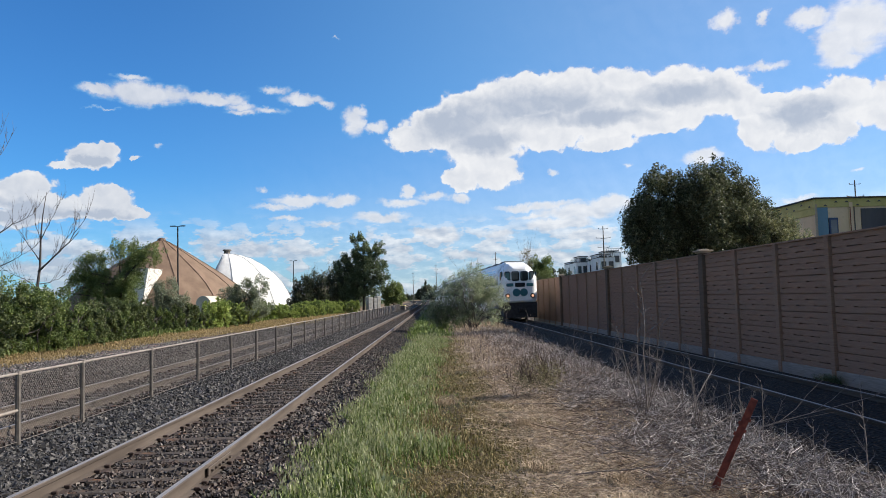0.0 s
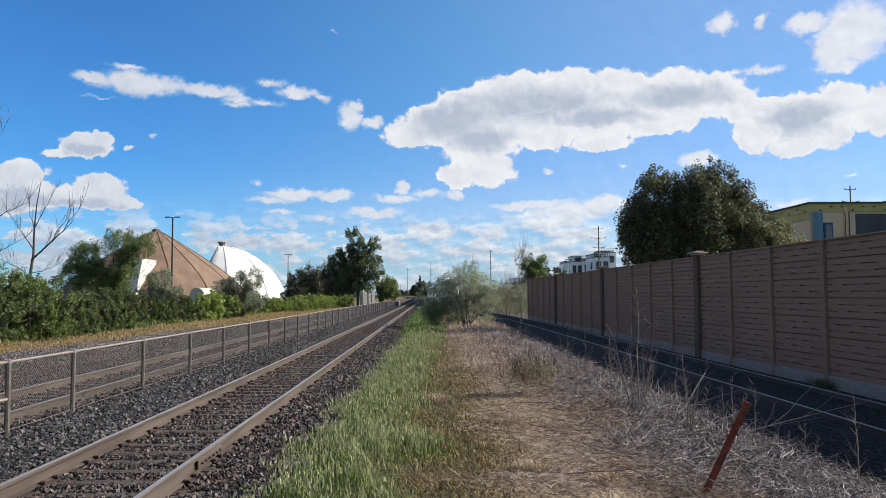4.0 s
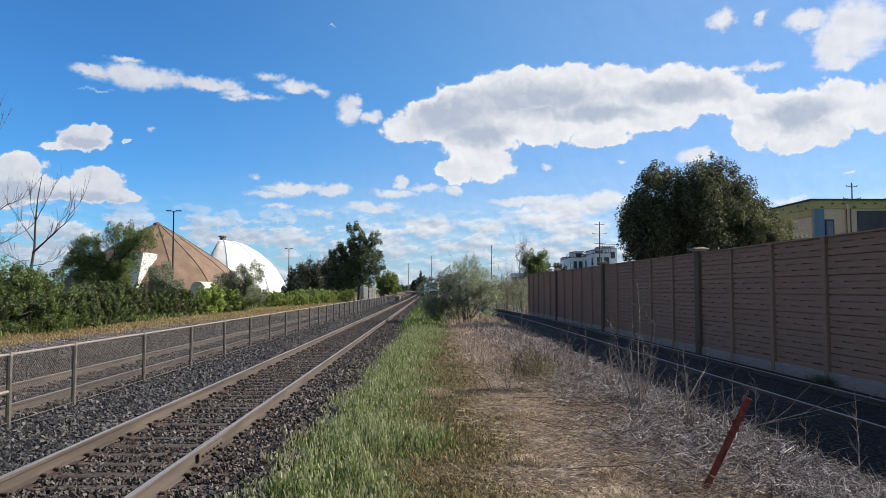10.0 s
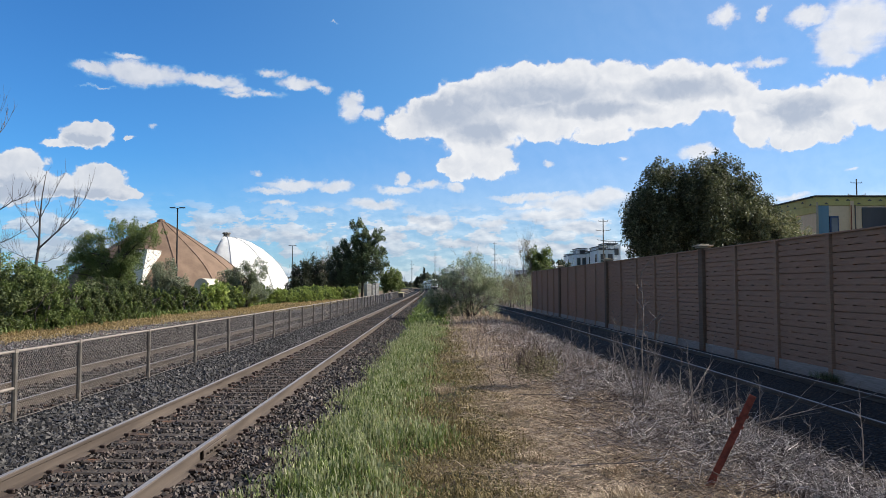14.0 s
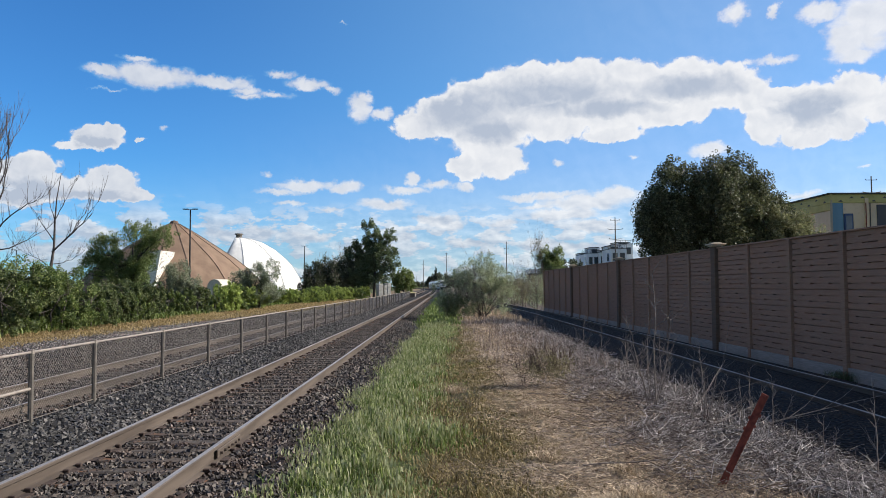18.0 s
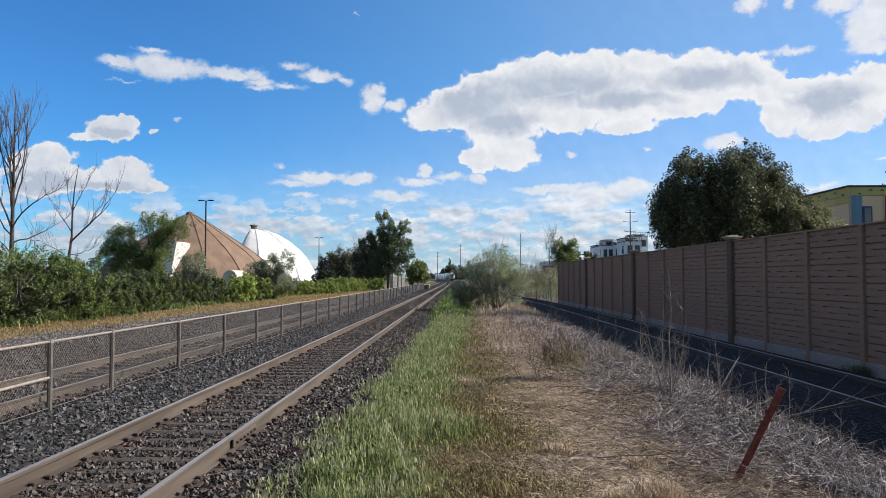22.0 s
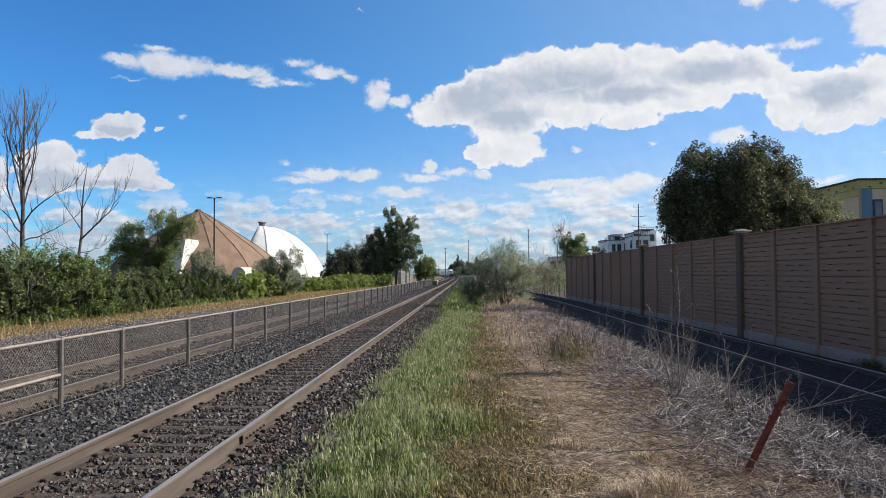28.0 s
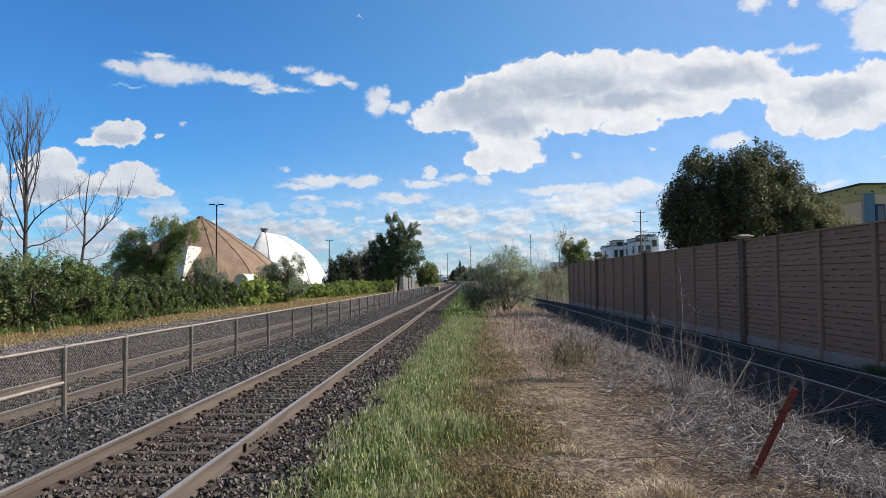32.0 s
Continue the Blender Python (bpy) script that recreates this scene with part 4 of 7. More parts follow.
# ---------------------------------------------------------------- lamp posts and utility poles
def make_lamp_post(x, y, h, arms, label):
    top = thing("street_lamp", label, "street lamp", pose(x, y, -0.25))
    part("pole", Geo().tube([(0, 0, 0), (0, 0, h)], [0.13, 0.085], 8), M_BLACK_METAL, top)
    part("foot_plate", Geo().box((0, 0, 0.25), (0.5, 0.5, 0.5), 0.04), M_CONCRETE, top)
    for a in arms:
        q = pose(0, 0, h, 0, 0, a)
        arm = part("arm", Geo().tube([(0, 0, -0.1), (0.3, 0, 0.02)], 0.04, 6), M_BLACK_METAL, top, m=q)
        part("lamp_head", Geo().box((0.62, 0, 0.03), (0.7, 0.36, 0.12), 0.04), M_BLACK_METAL, arm)


def at_dir(az, y):
    """The x at distance y on a bearing in degrees."""
    return math.tan(radians(az)) * y


make_lamp_post(at_dir(-19.1, 95), 95, 12.1, (0, 180), "tall black lamp post with twin flat heads")
make_lamp_post(at_dir(-10.8, 187), 187, 12.3, (0, 180), "far black lamp post behind the trees")
make_lamp_post(at_dir(-30.2, 150), 150, 9.8, (20, 200), "black lamp post with twin heads beyond the hedge")
make_lamp_post(at_dir(-28.5, 230), 230, 11.0, (0, 180), "distant lamp post above the hedge")


def make_utility_pole(x, y, h, arms, label, reach=0.55):
    """A slim pole: a short top bar, then pairs of short arms that slant upwards and carry insulators."""
    top = thing("utility_pole", label, "utility pole", pose(x, y, -0.4, 0, 0, random.uniform(-8, 8)))
    part("pole", Geo().tube([(0, 0, 0), (0, 0, h)], [0.19, 0.075], 8), M_POLE_WOOD, top)
    for i in range(arms):
        z = h - 0.5 - i * 1.7
        w = reach * (0.8 if i == 0 else 1.0 + 0.25 * (i % 2))
        rise = 0.0 if i == 0 else 0.12
        bar = part("crossarm", Geo().tube([(-w, 0, z + rise), (0, 0, z), (w, 0, z + rise)], 0.042, 5), M_POLE_WOOD, top)
        for k in (-w, w):
            part("insulator", Geo().tube([(k, 0, z + rise), (k, 0, z + rise + 0.16)], [0.04, 0.05], 6), M_GALV_DARK, bar)


make_utility_pole(at_dir(-1.69, 330), 330, 13.8, 3, "tall slim utility pole beside the far tracks")
make_utility_pole(at_dir(0.1, 300), 300, 15.7, 4, "tall slim utility pole behind the bush")
make_utility_pole(at_dir(4.74, 220), 220, 15.3, 4, "slim utility pole standing above the bush")
make_utility_pole(at_dir(12.98, 130), 130, 14.1, 4, "utility pole with slanting bracket arms behind the wall", 1.0)
make_utility_pole(at_dir(30.08, 96), 96, 16.2, 2, "utility pole rising behind the unfinished building", 0.9)
for az_, y_, h_ in ((-2.5, 520, 11.0), (-2.75, 640, 12.0), (-2.25, 620, 10.0)):
    make_utility_pole(at_dir(az_, y_), y_, h_, 2, "far utility pole on the horizon")

# ---------------------------------------------------------------- leaning stake
st = thing("steel_stake", "rust-red steel stake leaning in the dead grass", "stake", pose(2.70, 7.5, -0.30, 0, 27.0, 0))
g = Geo().box((0, 0, 0.55), (0.075, 0.012, 1.18), 0.003).box((0, 0.03, 0.55), (0.012, 0.055, 1.18), 0.003)
part("blade", g, M_RED_STEEL, st)
for x_, z_ in ((-0.045, 0.86), (-0.045, 0.74), (0.045, 0.8), (0.045, 0.92)):
    part("lug", Geo().box((x_, 0, z_), (0.018, 0.012, 0.035), 0.003), M_RED_STEEL, st)


# ---------------------------------------------------------------- buildings behind the wall
def make_unfinished_building():
    top = thing("unfinished_building", "unfinished cream-boarded house with yellow membrane along its roof edge", "building", pose(29.85, 57, -0.5))
    h = 9.25
    part("wall", Geo().box((9, 11, h / 2), (18, 22, h), 0.03), M_YELLOW_BOARD, top, "cream sheathing board wall")
    part("roof_edge", Geo().box((9, 11, h - 0.36), (18.16, 22.16, 0.68), 0.02), M_YELLOW_WRAP, top, "yellow-green membrane strip under the roof")
    part("roof", Geo().box((9, 11, h + 0.03), (18.5, 22.5, 0.1), 0.02), M_BUILD_DARK, top, "thin dark roof edging")
    part("roof_block", Geo().box((12.8, 7, h + 0.35), (8.5, 15.5, 0.7), 0.03), M_YELLOW_WRAP, top)
    part("membrane_panel", Geo().box((0.46, -0.03, 6.9), (0.88, 0.06, 3.3), 0.01), M_BLUE_WRAP, top, "blue membrane patch beside the window")
    wf = part("window", Geo().box((1.28, -0.06, 6.72), (0.70, 0.14, 2.0), 0.02), M_BLUE_FRAME, top, "dark blue framed window")
    part("pane", Geo().box((1.28, -0.14, 6.72), (0.46, 0.03, 1.66)), M_PALE_GLASS, wf)
    part("roof_edge", Geo().box((-0.035, 11, h - 0.98), (0.07, 22, 0.55), 0.02), M_YELLOW_WRAP, top, "yellow membrane lapping down the side wall")
    part("corner_post", Geo().box((2.7, -0.06, 5.2), (0.28, 0.12, 7.4), 0.01), M_YELLOW_BOARD, top)
    # flat dark panel in place of the shade inside the balcony bay
    part("balcony_shade_panel", Geo().box((5.5, -0.04, 6.55), (4.0, 0.1, 3.7), 0.02), M_BUILD_DARK, top, "flat dark panel standing in for the shaded balcony bay")
    part("balcony_wall", Geo().box((6.1, -1.2, 5.4), (4.6, 2.4, 2.6), 0.03), M_BUILD_DARK, top, "dark balcony parapet")
    for i in range(6):
        part("baluster", Geo().box((3.6 + i * 0.16, -0.12, 6.2), (0.05, 0.05, 1.0)), M_CAP, top, "pale railing bar")
    part("corner_trim", Geo().box((0.0, -0.02, 4.4), (0.14, 0.14, 8.8), 0.01), M_CAP, top)
    def mark(x, y, z, turn, w, tall):
        q = pose(x, y, z, 0, 0, turn)
        part("membrane_mark", Geo().loft([[(-w, d, 0), (w, d, 0), (w * 0.2, d, tall), (-w * 0.2, d, tall)] for d in (0.0, 0.02)]), M_BUILD_DARK, top, m=q)

    for i in range(16):
        mark(-0.1, 0.8 + i * 1.25, h - (0.34 if i % 2 else 0.62), -90, 0.20, 0.14)
    for i in range(12):
        mark(0.7 + i * 0.85, -0.1, h - (0.34 if i % 3 else 0.60), 0, 0.17, 0.12)
    part("drain_pipe", Geo().tube([(2.62, -0.1, 0.5), (2.62, -0.1, h - 0.7)], 0.05, 6), M_RED_STEEL, top, "thin reddish pipe")
    part("drain_pipe", Geo().tube([(2.95, -0.1, 0.5), (2.95, -0.1, h - 0.7)], 0.04, 6), M_GALV_DARK, top, "thin dark pipe")
    for i in range(5):
        part("board_joint", Geo().box((-0.012, 11, 1.3 + i * 1.22), (0.03, 22, 0.03)), M_CAP, top)
        part("board_joint", Geo().box((9, -0.012, 1.3 + i * 1.22), (18, 0.03, 0.03)), M_CAP, top)


make_unfinished_building()


def make_townhouse(x, y, w, d, h, h2, back, label, seed):
    """A flat-roofed house: front block, set-back top storey, roof terrace with railing, dark windows."""
    rnd = random.Random(seed)
    top = thing("townhouse", label, "townhouse", pose(x, y, -0.5), "white townhouses behind the wall")
    h, h2 = h + 0.5, h2 + 0.5
    part("wall", Geo().box((0, d / 2, h / 2), (w, d, h)), M_BUILD_WHITE, top, "white rendered wall")
    part("parapet", Geo().box((0, d / 2, h + 0.06), (w + 0.12, d + 0.12, 0.12)), M_BUILD_DARK, top, "dark parapet edge")
    part("top_storey", Geo().box((w * back, d * 0.6 + 1.0, (h + h2) / 2), (w * 0.8, d * 0.7, h2 - h)), M_BUILD_WHITE, top, "white set-back top storey")
    part("roof", Geo().box((w * back, d * 0.6 + 1.0, h2 + 0.06), (w * 0.8 + 0.3, d * 0.7 + 0.3, 0.14)), M_BUILD_DARK, top, "thin dark flat roof edge")
    part("terrace_door", Geo().box((w * back, d * 0.25 + 0.96, h + (h2 - h) * 0.45), (w * 0.5, 0.1, (h2 - h) * 0.7)), M_WINDOW, top)
    rail = part("terrace_rail", Geo().box((0, 0.05, h + 0.85), (w, 0.06, 0.07)), M_BUILD_DARK, top, "dark terrace railing")
    for i in range(8):
        part("baluster", Geo().box((-w / 2 + w * i / 7, 0.05, h + 0.45), (0.06, 0.06, 0.8)), M_BUILD_DARK, rail)
    for k in range(3):
        for i in range(2):
            wx = -w / 2 + w * (0.27 + 0.46 * i)
            wz = h - 1.5 - k * 2.9
            wf = part("window", Geo().box((wx, -0.03, wz), (w * 0.3, 0.12, 1.5)), M_BUILD_DARK, top, "dark window frame")
            part("pane", Geo().box((wx, -0.10, wz), (w * 0.25, 0.04, 1.3)), M_WINDOW, wf)
    part("side_window", Geo().box((-w / 2 - 0.03, d * 0.3, h - 1.5), (0.08, 1.2, 1.5)), M_WINDOW, top)


def off_axis(u, y):
    """The x at distance y, u thousandths of it to the right."""
    return u / 1000 * y


for i, (c_, w_, y_, h_, h2_, back_) in enumerate(((188.8, 7.6, 158, 8.3, 8.7, 0.1), (200.3, 15.3, 152, 8.3, 9.6, 0.35), (215.6, 13.0, 150, 8.4, 8.9, 0.1), (234.7, 21.4, 142, 8.7, 9.4, -0.05), (242.4, 22.9, 165, 10.9, 11.4, 0.1))):
    make_townhouse(off_axis(c_, y_), y_, w_ / 1000 * y_, 8, h_, h2_, back_, "white modern townhouse with dark trim behind the wall", 20 + i)
lb = thing("low_building", "long low flat-roofed building with a white fascia", "building", pose(27.6, 165, -0.5))
part("wall", Geo().box((0, 4, 2.45), (17, 8, 4.9), 0.05), M_POLE_WOOD, lb, "plain grey wall")
part("fascia", Geo().box((0, 4, 5.45), (17.6, 8.6, 1.0), 0.05), M_BUILD_WHITE, lb, "white roof fascia")
for i in range(5):
    part("window", Geo().box((-6.6 + i * 3.3, -0.02, 3.2), (2.0, 0.1, 1.3), 0.01), M_WINDOW, lb)

# ---------------------------------------------------------------- small trackside structures
sh = thing("concrete_hut", "small weathered pale concrete hut below the tall tree", "hut", pose(at_dir(-4.8, 122), 122, -0.3, 0, 0, 24))
for x0_, x1_, h_ in ((-1.05, -0.30, 2.5), (-0.10, 0.36, 2.3), (0.45, 1.05, 2.6)):
    part("wall", Geo().box(((x0_ + x1_) / 2, 0, h_ / 2), (x1_ - x0_, 1.6, h_), 0.03), M_CONCRETE, sh, "stained pale concrete slab")
# black filler block that gives the slab gaps their shade
part("gap_shade_block", Geo().box((0, 0.3, 0.95), (1.9, 0.9, 1.7)), M_TRAIN_UNDER, sh, "black block standing in for the shade between the slabs")
pl = thing("platform_end", "pale block with a faded yellow top beyond the fence", "platform", pose(-6.0, 127, -0.35))
part("block", Geo().box((0, 2.0, 0.46), (1.5, 4, 0.92), 0.03), M_POLE_WOOD, pl)
part("edge_strip", Geo().box((0, 2.0, 0.97), (1.6, 4.1, 0.1), 0.01), M_YELLOW_PAINT, pl, "faded yellow top")
bx = thing("timber_pile", "short weathered timber off-cuts lying at the hedge foot", "timber", pose(-20.9, 36.0, -0.28, 0, 0, 20))
part("block", Geo().box((0, 0, 0.2), (1.5, 0.5, 0.4), 0.03), M_TIE, bx)
part("block", Geo().box((1.1, 0.1, 0.13), (0.4, 0.4, 0.26), 0.03), M_CONCRETE, bx, "pale concrete block")


# ---------------------------------------------------------------- trains
CAR_L = 25.9


def body_ring(y, w, z0, z1, cut_lo, cut_hi, in_hi):
    """Cross-section of a double-deck coach: half width, foot, roof and slanted shoulders."""
    h = w
    return [(-h + cut_lo, y, z0), (-h, y, z0 + cut_lo), (-h, y, z1 - cut_hi - 0.35), (-h + in_hi * 0.75, y, z1 - 0.32), (-h + in_hi + 0.25, y, z1),
            (h - in_hi - 0.25, y, z1), (h - in_hi * 0.75, y, z1 - 0.32), (h, y, z1 - cut_hi - 0.35), (h, y, z0 + cut_lo), (h - cut_lo, y, z0)]


def add_bogie(top, y):
    b = part("bogie", Geo().box((0, y, 0.5), (2.2, 2.6, 0.32), 0.06).box((1.05, y, 0.5), (0.16, 3.2, 0.4), 0.05).box((-1.05, y, 0.5), (0.16, 3.2, 0.4), 0.05), M_TRAIN_UNDER, top, "black bogie frame")
    for d in (-1.3, 1.3):
        for s in (-0.75, 0.75):
            part("wheel", Geo().tube([(s - 0.06, y + d, 0.46), (s + 0.06, y + d, 0.46)], 0.46, 14), M_RAIL, b)


def make_car(cab):
    top = thing("cab_coach" if cab else "passenger_coach",
                "white double-deck cab coach with green band, dark windscreens and lit headlights" if cab else "white double-deck passenger coach with green band and dark windows",
                "train coach", group="coaches of the train")
    y0, y1 = -CAR_L / 2, CAR_L / 2
    rings = []
    if cab:
        for dy, w, lo, hi in ((0.0, 1.02, 1.60, 3.98), (0.05, 1.18, 1.52, 4.14), (0.16, 1.31, 1.45, 4.28), (0.34, 1.41, 1.41, 4.40), (0.55, 1.47, 1.38, 4.49), (0.9, 1.5, 1.36, 4.57), (1.5, 1.5, 1.34, 4.64), (2.2, 1.5, 1.30, 4.68), (2.6, 1.5, 1.1, 4.85)):
            rings.append(body_ring(y0 + dy, w, lo, hi, 0.2, 0.6, 0.5))
    else:
        rings.append(body_ring(y0 + 0.25, 1.5, 0.98, 4.85, 0.2, 0.9, 0.55))
    for yy, lo in ((y0 + 5.0, 0.98), (y0 + 6.2, 0.42), (y1 - 6.2, 0.42), (y1 - 5.0, 0.98), (y1 - 0.25, 0.98)):
        rings.append(body_ring(yy, 1.5, lo, 4.85, 0.2, 0.9 if not cab else 0.8, 0.55))
    part("body", Geo().loft(rings), M_TRAIN_WHITE, top, "white painted coach body")
    part("roof", Geo().box((0, 0.8, 4.86), (1.5, CAR_L - 3.5, 0.07), 0.02), M_ROOF_GREY, top, "grey coach roof")
    for k in range(4):
        part("roof_unit", Geo().box((0, -7.5 + k * 5, 4.93), (1.2, 2.2, 0.16), 0.04), M_ROOF_GREY, top)
    for s in (-1, 1):
        band = part("green_band", Geo().box((s * 1.503, 0.3, 2.5), (0.02, CAR_L - 2.8, 0.42)), M_TRAIN_GREEN, top, "dark green waist band")
        for lvl, n in ((1.75, 9), (3.25, 12)):
            span = CAR_L - (13.5 if lvl < 2 else 3.6)
            for i in range(n):
                part("window", Geo().box((s * 1.505, 0.3 - span / 2 + span * (i + 0.5) / n, lvl), (0.03, span / n * 0.78, 0.72 if lvl > 2 else 0.62), 0.01), M_TRAIN_GLASS, top)
        part("shoulder_window", Geo().box((s * 1.27, 0.3, 4.16), (0.03, CAR_L - 4, 0.42), 0, pose(0, 0, 0, 0, -s * 33, 0)), M_TRAIN_GLASS, top)
        for d in (-9.0, 9.0):
            dr = part("door", Geo().box((s * 1.51, d * 0.55, 1.55), (0.03, 1.5, 2.0), 0.01), M_TRAIN_GREEN, top, "green sliding door")
            part("door_window", Geo().box((s * 1.527, d * 0.55, 1.9), (0.02, 1.0, 0.8)), M_TRAIN_GLASS, dr)
    add_bogie(top, y0 + 3.2)
    add_bogie(top, y1 - 3.2)
    part("underframe", Geo().box((0, 0, 0.86), (2.3, CAR_L - 1.5, 0.3), 0.05), M_TRAIN_UNDER, top, "black underframe")
    part("coupler", Geo().box((0, y1 + 0.1, 0.9), (0.3, 0.9, 0.3), 0.04), M_TRAIN_UNDER, top)
    if cab:
        yf = y0
        for xw, ww, back, turn in ((-0.36, 0.62, 0.06, 0), (0.36, 0.62, 0.06, 0), (-0.99, 0.50, 0.17, -30), (0.99, 0.50, 0.17, 30), (-1.43, 0.5, 0.72, -80), (1.43, 0.5, 0.72, 80)):
            part("windscreen", Geo().box((xw, yf + back - 0.07, 3.58), (ww, 0.14, 0.78), 0.10, pose(0, 0, 0, 0, 0, turn)), M_TRAIN_GLASS, top, "dark windscreen pane")
        part("destination_sign", Geo().box((0, yf - 0.03, 2.87), (0.80, 0.08, 0.34), 0.02), M_TRAIN_GLASS, top, "black destination sign")
        for s in (-1, 1):
            part("marker_light", Geo().box((s * 0.82, yf + 0.0, 2.87), (0.58, 0.08, 0.26), 0.05), M_TRAIN_TEAL, top)
            hl = part("headlight", Geo().tube([(s * 1.02, yf + 0.1, 1.98), (s * 1.02, yf - 0.04, 1.98)], 0.2, 12), M_TRAIN_UNDER, top)
            part("lens", Geo().tube([(s * 1.02, yf - 0.03, 1.98), (s * 1.02, yf - 0.06, 1.98)], 0.11, 12), M_HEADLIGHT, hl, "glowing warm lens")
            part("emblem", Geo().tube([(s * 0.3, yf - 0.01, 2.25), (s * 0.3, yf - 0.05, 2.25)], 0.32, 16), M_TRAIN_TEAL, top, "round dark teal emblem")
        part("pilot", Geo().loft([[(-1.35, yf + 0.1, 0.2), (1.35, yf + 0.1, 0.2), (1.4, yf + 0.2, 1.46), (-1.4, yf + 0.2, 1.46)], [(-1.35, yf + 1.0, 0.25), (1.35, yf + 1.0, 0.25), (1.4, yf + 1.2, 1.40), (-1.4, yf + 1.2, 1.40)]]), M_TRAIN_UNDER, top, "black snowplough")
        part("coupler", Geo().box((0, yf - 0.2, 0.85), (0.3, 0.8, 0.3), 0.04), M_TRAIN_UNDER, top)
    return top


def branch_line():
    """Distances along the track by the wall."""
    ys = np.arange(-60, 1500, 2.0)
    xs = np.array([branch_x(float(y)) for y in ys])
    s = np.concatenate([[0], np.cumsum(np.hypot(np.diff(xs), np.diff(ys)))])
    return xs, ys, s - s[30]


LINE_X, LINE_Y, LINE_S = branch_line()


def on_line(s):
    return Vector((float(np.interp(s, LINE_S, LINE_X)), float(np.interp(s, LINE_S, LINE_Y)), -0.18))


def car_pose(tail):
    """The pose of a coach whose rear end lies at the distance tail along the track."""
    a, b = on_line(tail + 3.2), on_line(tail + CAR_L - 3.2)
    mid, d = (a + b) / 2, b - a
    return pose(mid.x, mid.y, mid.z, 0, 0, math.degrees(math.atan2(-d.x, d.y)))


TRAIN_SPEED, TAIL_AT_0 = 17.3, 61.0
cab_car = make_car(True)
plain_car = make_car(False)
coaches = [(cab_car, TAIL_AT_0), (plain_car, TAIL_AT_0 + CAR_L + 0.5)]
for i in range(2, 6):
    coaches.append((copy_thing(plain_car, Matrix()), TAIL_AT_0 + i * (CAR_L + 0.5)))


# ---------------------------------------------------------------- plants
M_LEAF_DEEP = leaf_mat("deep_green_leaf", (0.017, 0.020, 0.011), (0.056, 0.064, 0.034), (0.26, 0.265, 0.155), (0.13, 0.15, 0.06), 0.5, 0.35, 0.30)
# brighter copy of the deep green leaf, with sunlight put into its colour
M_LEAF_SUNNY = leaf_mat("olive_sunlit_leaf", (0.040, 0.044, 0.022), (0.15, 0.155, 0.080), (0.46, 0.45, 0.27), (0.22, 0.23, 0.09), 0.5, 0.35, 0.34)
M_LEAF_HEDGE = leaf_mat("hedge_leaf", (0.016, 0.027, 0.008), (0.090, 0.126, 0.037), (0.30, 0.345, 0.125), (0.18, 0.28, 0.06), 0.5, 0.3, 0.34)
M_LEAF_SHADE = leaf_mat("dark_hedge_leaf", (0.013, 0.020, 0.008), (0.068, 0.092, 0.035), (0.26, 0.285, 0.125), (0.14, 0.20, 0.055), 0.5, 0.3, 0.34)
M_LEAF_LIME = leaf_mat("lime_hedge_leaf", (0.060, 0.088, 0.020), (0.255, 0.325, 0.085), (0.50, 0.56, 0.20), (0.34, 0.44, 0.10))
M_LEAF_TREE = leaf_mat("mid_green_leaf", (0.034, 0.050, 0.017), (0.125, 0.165, 0.058), (0.32, 0.36, 0.15), (0.24, 0.32, 0.08), 0.5, 0.3, 0.36)
M_LEAF_SILVER = leaf_mat("silvery_leaf", (0.10, 0.12, 0.075), (0.21, 0.235, 0.16), (0.38, 0.40, 0.31), (0.20, 0.25, 0.12))
M_LEAF_OLIVE = leaf_mat("olive_leaf", (0.070, 0.085, 0.048), (0.30, 0.335, 0.22), (0.66, 0.68, 0.54), (0.32, 0.38, 0.18))
M_LEAF_DARK = leaf_mat("dark_far_leaf", (0.016, 0.019, 0.015), (0.052, 0.060, 0.045), (0.15, 0.165, 0.12), (0.10, 0.13, 0.06))
M_GRASS = leaf_mat("green_grass", (0.016, 0.028, 0.007), (0.088, 0.132, 0.029), (0.31, 0.365, 0.12), (0.20, 0.31, 0.05), 0.5, 0.3, 0.2)
M_GRASS_PALE = leaf_mat("seeding_grass", (0.11, 0.12, 0.055), (0.27, 0.29, 0.145), (0.54, 0.54, 0.35), (0.34, 0.37, 0.17), 0.6, 0.25)
M_GRASS_OLIVE = leaf_mat("olive_weeds", (0.048, 0.036, 0.019), (0.180, 0.138, 0.064), (0.42, 0.34, 0.18), (0.22, 0.20, 0.06), 0.6, 0.2, 0.2)
M_STRAW = leaf_mat("dead_straw", (0.12, 0.086, 0.060), (0.40, 0.305, 0.205), (0.76, 0.63, 0.47), (0.36, 0.28, 0.16), 0.7, 0.2, 0.15)
M_STALK = leaf_mat("grey_dead_stalk", (0.028, 0.022, 0.022), (0.160, 0.136, 0.130), (0.90, 0.84, 0.81), (0.30, 0.26, 0.24), 0.7, 0.2, 0.12)
M_RUSTY_GRASS = leaf_mat("rusty_dry_grass", (0.11, 0.080, 0.042), (0.29, 0.215, 0.112), (0.50, 0.395, 0.22), (0.36, 0.28, 0.10), 0.7, 0.15)
M_WEED = leaf_mat("pinkish_dead_weed", (0.07, 0.048, 0.040), (0.26, 0.198, 0.165), (0.66, 0.56, 0.49), (0.30, 0.24, 0.18), 0.7, 0.2, 0.15)
M_BARK = plain_mat("grey_bark", (0.070, 0.060, 0.056), 0.9, 0, 7, 0.4, 0.5)
